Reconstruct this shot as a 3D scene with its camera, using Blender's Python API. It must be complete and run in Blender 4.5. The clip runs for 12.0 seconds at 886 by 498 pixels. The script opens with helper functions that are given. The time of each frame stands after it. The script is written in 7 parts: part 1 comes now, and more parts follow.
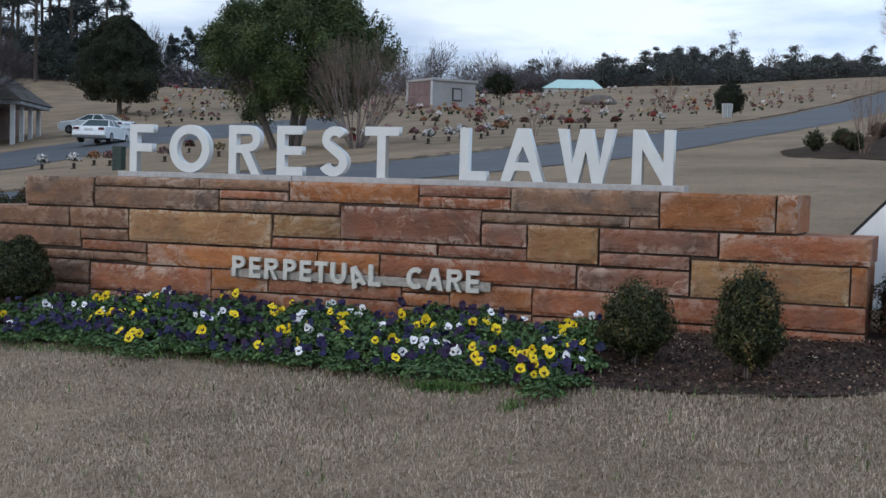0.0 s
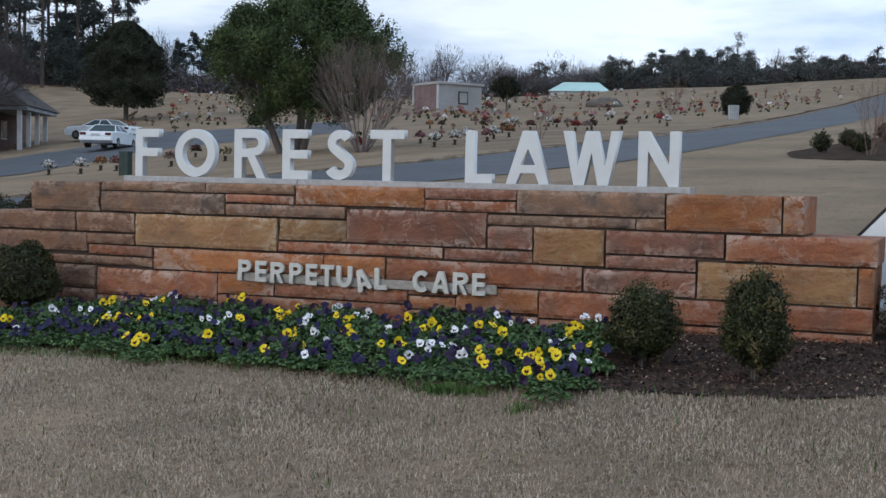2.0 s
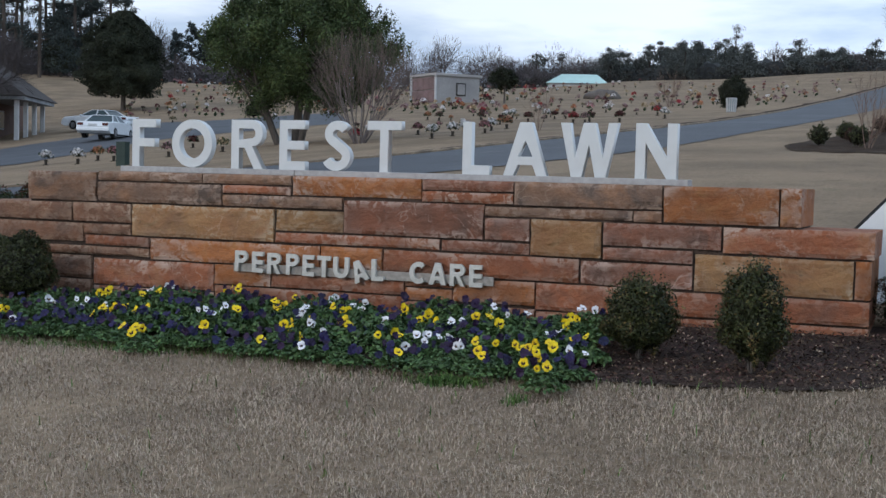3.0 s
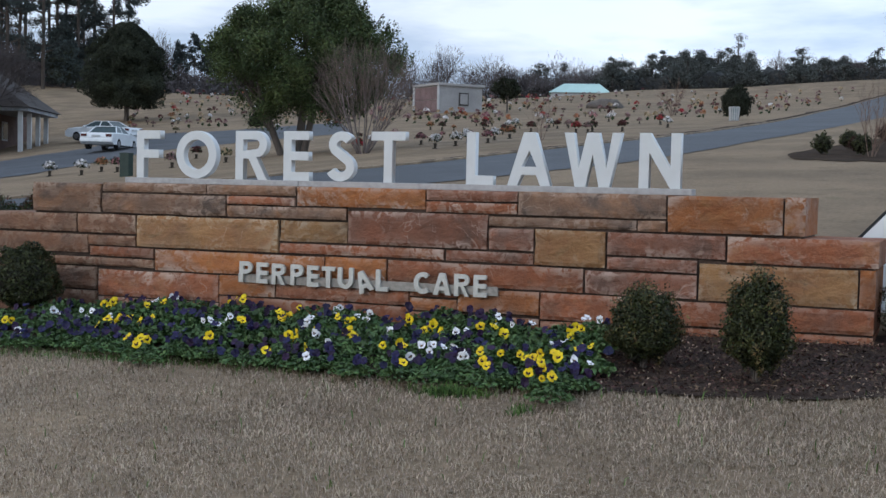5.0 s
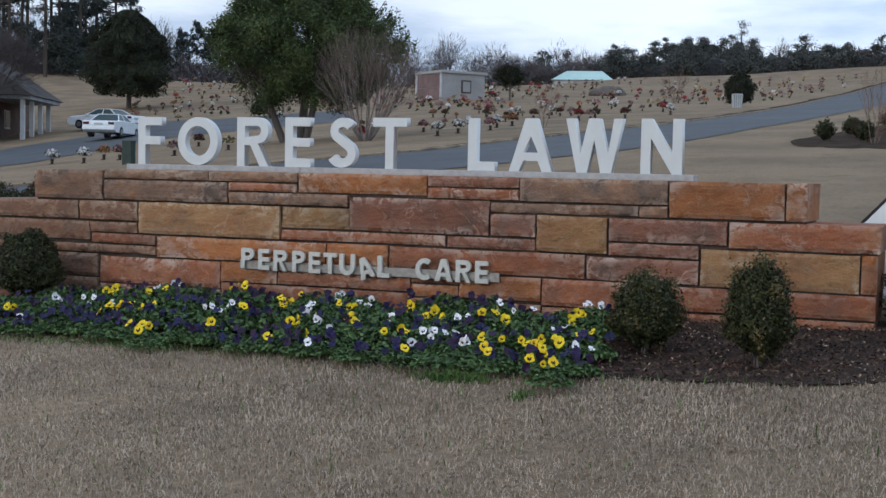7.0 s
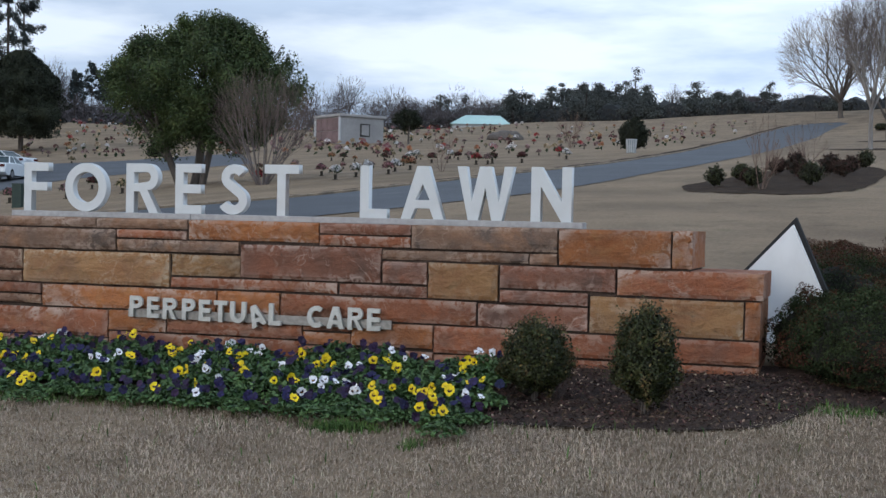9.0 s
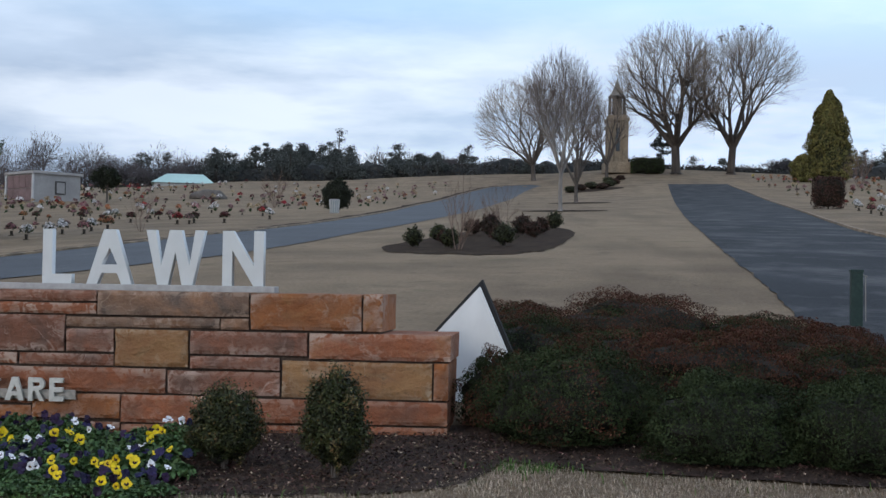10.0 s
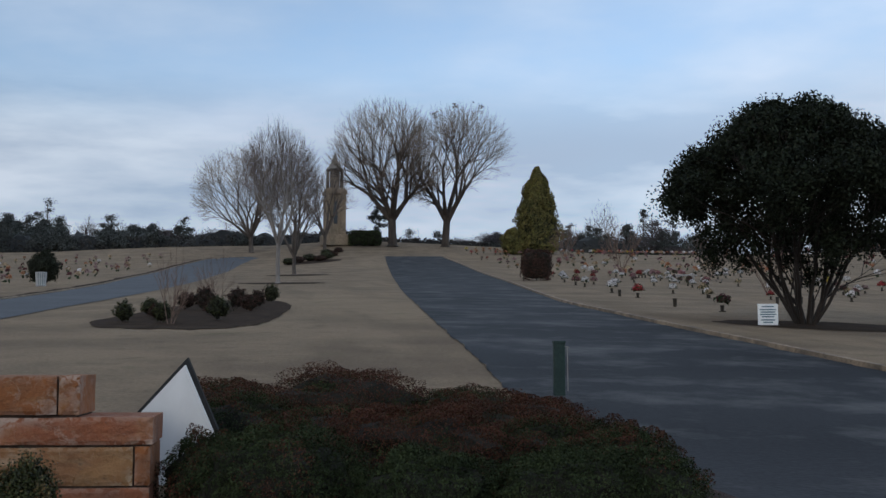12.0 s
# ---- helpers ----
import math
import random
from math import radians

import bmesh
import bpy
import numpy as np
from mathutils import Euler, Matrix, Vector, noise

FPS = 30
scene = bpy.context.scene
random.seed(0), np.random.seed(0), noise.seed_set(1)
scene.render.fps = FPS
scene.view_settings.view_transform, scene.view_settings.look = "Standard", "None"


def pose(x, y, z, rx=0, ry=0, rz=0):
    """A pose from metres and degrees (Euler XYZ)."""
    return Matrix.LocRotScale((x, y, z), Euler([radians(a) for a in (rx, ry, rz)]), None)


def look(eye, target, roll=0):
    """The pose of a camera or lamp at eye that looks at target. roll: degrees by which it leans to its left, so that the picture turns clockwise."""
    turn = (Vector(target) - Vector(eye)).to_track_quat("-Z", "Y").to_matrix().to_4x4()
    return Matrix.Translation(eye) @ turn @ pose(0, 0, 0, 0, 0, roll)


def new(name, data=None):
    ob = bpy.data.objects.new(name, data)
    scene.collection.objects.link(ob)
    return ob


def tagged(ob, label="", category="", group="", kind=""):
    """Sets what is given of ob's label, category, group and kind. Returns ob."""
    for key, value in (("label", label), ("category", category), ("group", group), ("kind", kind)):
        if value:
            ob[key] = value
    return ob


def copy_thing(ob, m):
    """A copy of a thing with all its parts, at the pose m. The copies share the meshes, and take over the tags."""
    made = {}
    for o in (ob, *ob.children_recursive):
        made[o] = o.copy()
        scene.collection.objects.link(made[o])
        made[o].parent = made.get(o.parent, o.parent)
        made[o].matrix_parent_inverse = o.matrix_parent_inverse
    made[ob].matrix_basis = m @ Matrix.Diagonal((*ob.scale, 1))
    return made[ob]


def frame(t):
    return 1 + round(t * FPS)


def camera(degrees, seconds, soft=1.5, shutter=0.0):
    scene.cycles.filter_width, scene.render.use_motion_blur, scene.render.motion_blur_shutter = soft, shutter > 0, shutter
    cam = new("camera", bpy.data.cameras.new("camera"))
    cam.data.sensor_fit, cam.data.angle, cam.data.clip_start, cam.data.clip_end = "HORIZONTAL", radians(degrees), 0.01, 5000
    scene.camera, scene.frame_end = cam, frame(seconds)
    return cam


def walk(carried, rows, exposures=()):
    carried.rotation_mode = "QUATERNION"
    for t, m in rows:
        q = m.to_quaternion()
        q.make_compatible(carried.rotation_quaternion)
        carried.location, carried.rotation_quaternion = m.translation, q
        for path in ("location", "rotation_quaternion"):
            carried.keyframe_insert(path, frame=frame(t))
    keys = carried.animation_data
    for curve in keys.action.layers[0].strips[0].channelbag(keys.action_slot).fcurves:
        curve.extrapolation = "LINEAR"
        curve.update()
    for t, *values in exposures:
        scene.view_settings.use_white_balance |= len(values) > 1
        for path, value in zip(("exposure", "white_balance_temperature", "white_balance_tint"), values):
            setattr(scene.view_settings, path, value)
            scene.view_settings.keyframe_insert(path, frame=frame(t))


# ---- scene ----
cam = camera(38.0, 12.0)
PATH = [
    (0, (3.089, -7.29, 1.492), (2.347, -5.436, 1.389), 1.6),
    (0.5, (3.088, -7.29, 1.489), (2.341, -5.438, 1.382), 1.5),
    (1, (3.084, -7.286, 1.489), (2.339, -5.433, 1.38), 1.5),
    (1.5, (3.089, -7.284, 1.488), (2.337, -5.434, 1.383), 1.3),
    (2, (3.092, -7.282, 1.489), (2.34, -5.432, 1.391), 1.3),
    (2.5, (3.091, -7.284, 1.488), (2.338, -5.434, 1.384), 1.4),
    (3, (3.091, -7.275, 1.488), (2.343, -5.423, 1.377), 1.5),
    (5, (3.088, -7.284, 1.491), (2.335, -5.434, 1.395), 1.3),
    (5.5, (3.087, -7.288, 1.491), (2.335, -5.437, 1.392), 1.4),
    (6, (3.085, -7.283, 1.487), (2.329, -5.434, 1.381), 1.4),
    (6.5, (3.088, -7.281, 1.485), (2.328, -5.434, 1.377), 1.2),
    (6.7, (3.092, -7.279, 1.481), (2.337, -5.43, 1.365), 1.2),
    (8.5, (3.1, -7.301, 1.494), (2.325, -5.459, 1.407), 1.7),
    (9, (3.138, -7.268, 1.509), (2.526, -5.365, 1.464), 1.3),
    (9.5, (3.183, -7.257, 1.526), (2.819, -5.291, 1.533), 0.6),
    (10, (3.215, -7.256, 1.537), (3.047, -5.264, 1.593), 0.9),
    (10.5, (3.228, -7.221, 1.549), (3.215, -5.223, 1.647), 0.8),
    (11, (3.243, -7.198, 1.558), (3.34, -5.204, 1.688), 0.7),
    (11.5, (3.267, -7.218, 1.564), (3.454, -5.234, 1.728), 0.2),
    (12, (3.282, -7.207, 1.564), (3.547, -5.232, 1.735), -0.0),
]
walk(cam, [(t, look(eye, target, roll)) for t, eye, target, roll in PATH],
     exposures=[(0, -0.13), (8.3, -0.13), (9.5, -0.16), (10.5, -0.53), (12, -0.82)])

# ---- light, sky, exposure ----
SUN_EL, SUN_AZ = 22.0, 215.0      # degrees; a low winter sun behind thin cloud
world = bpy.data.worlds.new("sky")
scene.world = world
world.use_nodes = True
wn, wl = world.node_tree.nodes, world.node_tree.links
wn.clear()
w_out = wn.new("ShaderNodeOutputWorld")
w_bg = wn.new("ShaderNodeBackground")
w_sky = wn.new("ShaderNodeTexSky")
w_sky.sky_type = "NISHITA"
w_sky.sun_disc = False
w_sky.sun_elevation, w_sky.sun_rotation = radians(SUN_EL), radians(SUN_AZ)
w_gain = wn.new("ShaderNodeVectorMath")
w_gain.operation = "SCALE"
w_gain.inputs["Scale"].default_value = 0.205
w_co = wn.new("ShaderNodeTexCoord")
w_sep = wn.new("ShaderNodeSeparateXYZ")
w_up = wn.new("ShaderNodeMath")
w_up.operation = "MAXIMUM"
w_up.inputs[1].default_value = 0.0
w_add = wn.new("ShaderNodeMath")
w_add.operation = "ADD"
w_add.inputs[1].default_value = 0.16
w_div = wn.new("ShaderNodeVectorMath")
w_div.operation = "DIVIDE"
w_comb = wn.new("ShaderNodeCombineXYZ")
w_comb.inputs[2].default_value = 1.0
w_n1 = wn.new("ShaderNodeTexNoise")
w_n1.inputs["Scale"].default_value = 0.85
w_n1.inputs["Detail"].default_value = 6.0
w_n1.inputs["Roughness"].default_value = 0.52
w_r1 = wn.new("ShaderNodeValToRGB")
w_r1.color_ramp.elements[0].position, w_r1.color_ramp.elements[1].position = 0.33, 0.56
w_n2 = wn.new("ShaderNodeTexNoise")
w_n2.inputs["Scale"].default_value = 1.7
w_n2.inputs["Detail"].default_value = 7.0
w_r2 = wn.new("ShaderNodeValToRGB")
w_r2.color_ramp.elements[0].position, w_r2.color_ramp.elements[1].position = 0.36, 0.66
w_r2.color_ramp.elements[0].color = (0.59, 0.75, 0.97, 1)
w_r2.color_ramp.elements[1].color = (0.86, 1.04, 1.30, 1)
w_mix = wn.new("ShaderNodeMix")
w_mix.data_type = "RGBA"
wl.new(w_co.outputs["Generated"], w_sep.inputs[0])
wl.new(w_sep.outputs[2], w_up.inputs[0])
wl.new(w_up.outputs[0], w_add.inputs[0])
for i in (0, 1):
    wl.new(w_add.outputs[0], w_comb.inputs[i])
wl.new(w_co.outputs["Generated"], w_div.inputs[0])
wl.new(w_comb.outputs[0], w_div.inputs[1])
wl.new(w_div.outputs[0], w_n1.inputs["Vector"])
wl.new(w_div.outputs[0], w_n2.inputs["Vector"])
wl.new(w_n1.outputs["Fac"], w_r1.inputs[0])
wl.new(w_n2.outputs["Fac"], w_r2.inputs[0])
wl.new(w_sky.outputs[0], w_gain.inputs[0])
wl.new(w_r1.outputs["Color"], w_mix.inputs["Factor"])
w_tint = wn.new("ShaderNodeVectorMath")
w_tint.operation = "MULTIPLY"
w_tint.inputs[1].default_value = (0.94, 1.0, 1.10)
wl.new(w_gain.outputs[0], w_tint.inputs[0])
wl.new(w_tint.outputs[0], w_mix.inputs["A"])
wl.new(w_r2.outputs["Color"], w_mix.inputs["B"])
# a low bank of lavender-grey cloud with paler streaks, and thinner cloud towards the east
w_map = wn.new("ShaderNodeMapping")
w_map.inputs["Scale"].default_value = (3.6, 3.6, 17.0)
w_n3 = wn.new("ShaderNodeTexNoise")
w_n3.inputs["Scale"].default_value = 1.0
w_n3.inputs["Detail"].default_value = 6.0
w_n3.inputs["Roughness"].default_value = 0.55
wl.new(w_co.outputs["Generated"], w_map.inputs["Vector"])
wl.new(w_map.outputs[0], w_n3.inputs["Vector"])
w_r3 = wn.new("ShaderNodeValToRGB")
w_r3.color_ramp.elements[0].position, w_r3.color_ramp.elements[1].position = 0.42, 0.60
w_r3.color_ramp.elements[0].color = (0.50, 0.63, 0.84, 1)
w_r3.color_ramp.elements[1].color = (0.93, 1.04, 1.20, 1)
wl.new(w_n3.outputs["Fac"], w_r3.inputs[0])
w_low = wn.new("ShaderNodeMapRange")
w_low.interpolation_type = "SMOOTHSTEP"
w_low.inputs["From Min"].default_value, w_low.inputs["From Max"].default_value = 0.15, 0.225
w_low.inputs["To Min"].default_value, w_low.inputs["To Max"].default_value = 0.82, 0.0
w_wob = wn.new("ShaderNodeMath")
w_wob.operation = "MULTIPLY_ADD"
w_wob.inputs[1].default_value = 0.09
wl.new(w_n1.outputs["Fac"], w_wob.inputs[0])
w_sub = wn.new("ShaderNodeMath")
w_sub.operation = "SUBTRACT"
w_sub.inputs[1].default_value = 0.045
wl.new(w_sep.outputs[2], w_sub.inputs[0])
wl.new(w_sub.outputs[0], w_wob.inputs[2])
wl.new(w_wob.outputs[0], w_low.inputs["Value"])
w_bank = wn.new("ShaderNodeMix")
w_bank.data_type = "RGBA"
wl.new(w_low.outputs["Result"], w_bank.inputs["Factor"])
wl.new(w_mix.outputs["Result"], w_bank.inputs["A"])
wl.new(w_r3.outputs["Color"], w_bank.inputs["B"])
w_east = wn.new("ShaderNodeMapRange")
w_east.inputs["From Min"].default_value, w_east.inputs["From Max"].default_value = -0.5, 0.3
w_east.inputs["To Min"].default_value, w_east.inputs["To Max"].default_value = 1.03, 1.31
wl.new(w_sep.outputs[0], w_east.inputs["Value"])
w_glow = wn.new("ShaderNodeVectorMath")
w_glow.operation = "SCALE"
wl.new(w_bank.outputs["Result"], w_glow.inputs[0])
wl.new(w_east.outputs["Result"], w_glow.inputs["Scale"])
wl.new(w_glow.outputs[0], w_bg.inputs["Color"])
w_bg.inputs["Strength"].default_value = 1.0
wl.new(w_bg.outputs[0], w_out.inputs[0])

sun_data = bpy.data.lights.new("sun", "SUN")
sun_data.energy, sun_data.angle, sun_data.color = 0.7, radians(14), (1.0, 0.93, 0.84)
sun = new("sun", sun_data)
sun.matrix_world = look((-20, -30, 30), (0, 0, 30 - 36 * math.tan(radians(SUN_EL))))

# ---- materials ----


def material(name, base, second=None, scale=6.0, rough=0.85, bump=0.3, fine=60.0, vary=0.0, island=False, third=None,
             spots=0.0, spot_color=(0.6, 0.55, 0.5), metal=0.0, spec=0.3, stretch=None, grain_mix=0.5, spot_soft=0.06):
    """Two scales of variation, grain bump, and variation from piece to piece."""
    m = bpy.data.materials.new(name)
    m.use_nodes = True
    n, l = m.node_tree.nodes, m.node_tree.links
    b = n["Principled BSDF"]
    b.inputs["Roughness"].default_value = rough
    b.inputs["Metallic"].default_value = metal
    b.inputs["Specular IOR Level"].default_value = spec
    co = n.new("ShaderNodeTexCoord")
    src = co.outputs["Object"]
    if stretch:
        mp = n.new("ShaderNodeMapping")
        mp.inputs["Scale"].default_value = stretch
        l.new(src, mp.inputs["Vector"])
        src = mp.outputs["Vector"]
    big = n.new("ShaderNodeTexNoise")
    big.inputs["Scale"].default_value, big.inputs["Detail"].default_value = scale, 5
    small = n.new("ShaderNodeTexNoise")
    small.inputs["Scale"].default_value, small.inputs["Detail"].default_value = fine, 4
    l.new(src, big.inputs["Vector"])
    l.new(src, small.inputs["Vector"])
    second = second or tuple(c * 0.7 for c in base)
    ramp = n.new("ShaderNodeValToRGB")
    ramp.color_ramp.elements[0].position, ramp.color_ramp.elements[1].position = 0.35, 0.65
    ramp.color_ramp.elements[0].color, ramp.color_ramp.elements[1].color = (*second, 1), (*base, 1)
    if third:
        e = ramp.color_ramp.elements.new(0.8)
        e.color = (*third, 1)
    l.new(big.outputs["Fac"], ramp.inputs[0])
    grain = n.new("ShaderNodeMix")
    grain.data_type, grain.blend_type = "RGBA", "MULTIPLY"
    grain.inputs["Factor"].default_value = grain_mix
    g2 = n.new("ShaderNodeMapRange")
    g2.inputs["From Min"].default_value, g2.inputs["From Max"].default_value = 0.3, 0.7
    g2.inputs["To Min"].default_value, g2.inputs["To Max"].default_value = 0.55, 1.35
    l.new(small.outputs["Fac"], g2.inputs["Value"])
    l.new(ramp.outputs["Color"], grain.inputs["A"])
    l.new(g2.outputs["Result"], grain.inputs["B"])
    color = grain.outputs["Result"]
    if spots:
        sp = n.new("ShaderNodeTexNoise")
        sp.inputs["Scale"].default_value, sp.inputs["Detail"].default_value = scale * 2.7, 8
        sp.inputs["Roughness"].default_value = 0.65
        l.new(src, sp.inputs["Vector"])
        sr = n.new("ShaderNodeMapRange")
        sr.inputs["From Min"].default_value, sr.inputs["From Max"].default_value = 1.0 - spots, 1.0 - spots + spot_soft
        l.new(sp.outputs["Fac"], sr.inputs["Value"])
        sm = n.new("ShaderNodeMix")
        sm.data_type = "RGBA"
        l.new(sr.outputs["Result"], sm.inputs["Factor"])
        l.new(color, sm.inputs["A"])
        sm.inputs["B"].default_value = (*spot_color, 1)
        color = sm.outputs["Result"]
    if vary:
        if island:
            rnd = n.new("ShaderNodeNewGeometry").outputs["Random Per Island"]
        else:
            rnd = n.new("ShaderNodeObjectInfo").outputs["Random"]
        hsv = n.new("ShaderNodeHueSaturation")
        mr = n.new("ShaderNodeMapRange")
        mr.inputs["To Min"].default_value, mr.inputs["To Max"].default_value = 1.0 - vary, 1.0 + vary
        l.new(rnd, mr.inputs["Value"])
        l.new(mr.outputs["Result"], hsv.inputs["Value"])
        mh = n.new("ShaderNodeMapRange")
        mh.inputs["To Min"].default_value, mh.inputs["To Max"].default_value = 0.5 - vary * 0.05, 0.5 + vary * 0.05
        wn2 = n.new("ShaderNodeTexWhiteNoise")
        wn2.noise_dimensions = "1D"
        l.new(rnd, wn2.inputs["W"])
        l.new(wn2.outputs["Value"], mh.inputs["Value"])
        l.new(mh.outputs["Result"], hsv.inputs["Hue"])
        l.new(color, hsv.inputs["Color"])
        color = hsv.outputs["Color"]
    l.new(color, b.inputs["Base Color"])
    if bump:
        bp = n.new("ShaderNodeBump")
        bp.inputs["Strength"].default_value, bp.inputs["Distance"].default_value = bump, 0.02
        l.new(small.outputs["Fac"], bp.inputs["Height"])
        l.new(bp.outputs["Normal"], b.inputs["Normal"])
    return m


def lawn_material():
    """Dormant turf: drifts of tan and grey-brown, thin worn patches, mowing streaks up the slope and blade-sized grain."""
    m = bpy.data.materials.new("dormant_lawn")
    m.use_nodes = True
    n, l = m.node_tree.nodes, m.node_tree.links
    b = n["Principled BSDF"]
    b.inputs["Roughness"].default_value, b.inputs["Specular IOR Level"].default_value = 0.95, 0.1
    co = n.new("ShaderNodeTexCoord").outputs["Object"]

    def cloud(scale, detail, rough=0.55, stretch=None, warp=0.0):
        src = co
        if stretch:
            mp = n.new("ShaderNodeMapping")
            mp.inputs["Scale"].default_value = stretch
            l.new(co, mp.inputs["Vector"])
            src = mp.outputs["Vector"]
        t = n.new("ShaderNodeTexNoise")
        t.inputs["Scale"].default_value, t.inputs["Detail"].default_value = scale, detail
        t.inputs["Roughness"].default_value, t.inputs["Distortion"].default_value = rough, warp
        l.new(src, t.inputs["Vector"])
        return t.outputs["Fac"]

    def over(color, fac, lo, hi, top, other):
        mr = n.new("ShaderNodeMapRange")
        mr.inputs["From Min"].default_value, mr.inputs["From Max"].default_value = lo, hi
        mr.inputs["To Max"].default_value = top
        l.new(fac, mr.inputs["Value"])
        mx = n.new("ShaderNodeMix")
        mx.data_type = "RGBA"
        l.new(mr.outputs["Result"], mx.inputs["Factor"])
        if isinstance(color, tuple):
            mx.inputs["A"].default_value = (*color, 1)
        else:
            l.new(color, mx.inputs["A"])
        mx.inputs["B"].default_value = (*other, 1)
        return mx.outputs["Result"]

    col = over((0.262, 0.192, 0.127), cloud(0.35, 5), 0.40, 0.64, 1.0, (0.178, 0.130, 0.088))
    col = over(col, cloud(0.09, 4, 0.5, (1.0, 0.35, 1.0)), 0.50, 0.68, 0.6, (0.290, 0.214, 0.138))
    col = over(col, cloud(0.8, 3, 0.6, (1.0, 0.06, 1.0)), 0.52, 0.62, 0.30, (0.135, 0.098, 0.066))
    col = over(col, cloud(1.6, 7, 0.62, None, 0.6), 0.56, 0.68, 0.55, (0.130, 0.096, 0.064))
    col = over(col, cloud(0.55, 6, 0.6, None, 0.4), 0.63, 0.70, 0.45, (0.118, 0.112, 0.060))
    fine = cloud(22, 4, 0.65)
    g = n.new("ShaderNodeMapRange")
    g.inputs["From Min"].default_value, g.inputs["From Max"].default_value = 0.3, 0.7
    g.inputs["To Min"].default_value, g.inputs["To Max"].default_value = 0.62, 1.32
    l.new(fine, g.inputs["Value"])
    mul = n.new("ShaderNodeMix")
    mul.data_type, mul.blend_type = "RGBA", "MULTIPLY"
    mul.inputs["Factor"].default_value = 0.7
    l.new(col, mul.inputs["A"])
    l.new(g.outputs["Result"], mul.inputs["B"])
    l.new(mul.outputs["Result"], b.inputs["Base Color"])
    bp = n.new("ShaderNodeBump")
    bp.inputs["Strength"].default_value, bp.inputs["Distance"].default_value = 0.7, 0.03
    l.new(fine, bp.inputs["Height"])
    l.new(bp.outputs["Normal"], b.inputs["Normal"])
    return m


M_LAWN = lawn_material()
M_BLADE = material("dry_grass", (0.435, 0.342, 0.252), (0.30, 0.232, 0.170), scale=2.2, fine=30, bump=0, vary=0.30, island=True, rough=0.75)
M_GREEN = material("green_grass", (0.10, 0.165, 0.04), (0.065, 0.12, 0.03), scale=5, fine=30, bump=0, vary=0.4, island=True)
M_MULCH = material("mulch", (0.070, 0.042, 0.030), (0.034, 0.021, 0.016), scale=9, fine=70, bump=1.0, rough=0.95)
M_CHIP = material("bark_chips", (0.115, 0.066, 0.045), (0.05, 0.029, 0.022), scale=9, fine=60, bump=0, vary=0.75, island=True, rough=0.9)
M_ROAD = material("asphalt", (0.029, 0.030, 0.034), (0.016, 0.017, 0.020), scale=0.30, fine=26, bump=0.35, rough=0.75, third=(0.050, 0.052, 0.056), spots=0.52, spot_color=(0.108, 0.105, 0.101), stretch=(0.85, 0.8, 1.0), spec=0.12, spot_soft=0.24)
M_ROAD_GREY = material("grey_asphalt", (0.073, 0.076, 0.083), (0.052, 0.054, 0.060), scale=0.4, fine=40, bump=0.3, rough=0.7, third=(0.086, 0.088, 0.093), spots=0.42, spot_color=(0.11, 0.107, 0.104), spec=0.25, spot_soft=0.2)
M_MULCH_FAR = material("faded_mulch", (0.062, 0.042, 0.029), (0.036, 0.025, 0.018), scale=3, fine=30, bump=0.6, rough=1.0, spec=0.05)
M_KERB = material("kerb_concrete", (0.36, 0.26, 0.17), (0.15, 0.112, 0.078), scale=2, fine=30, bump=0.3, spots=0.42, spot_color=(0.05, 0.04, 0.03), spot_soft=0.1)


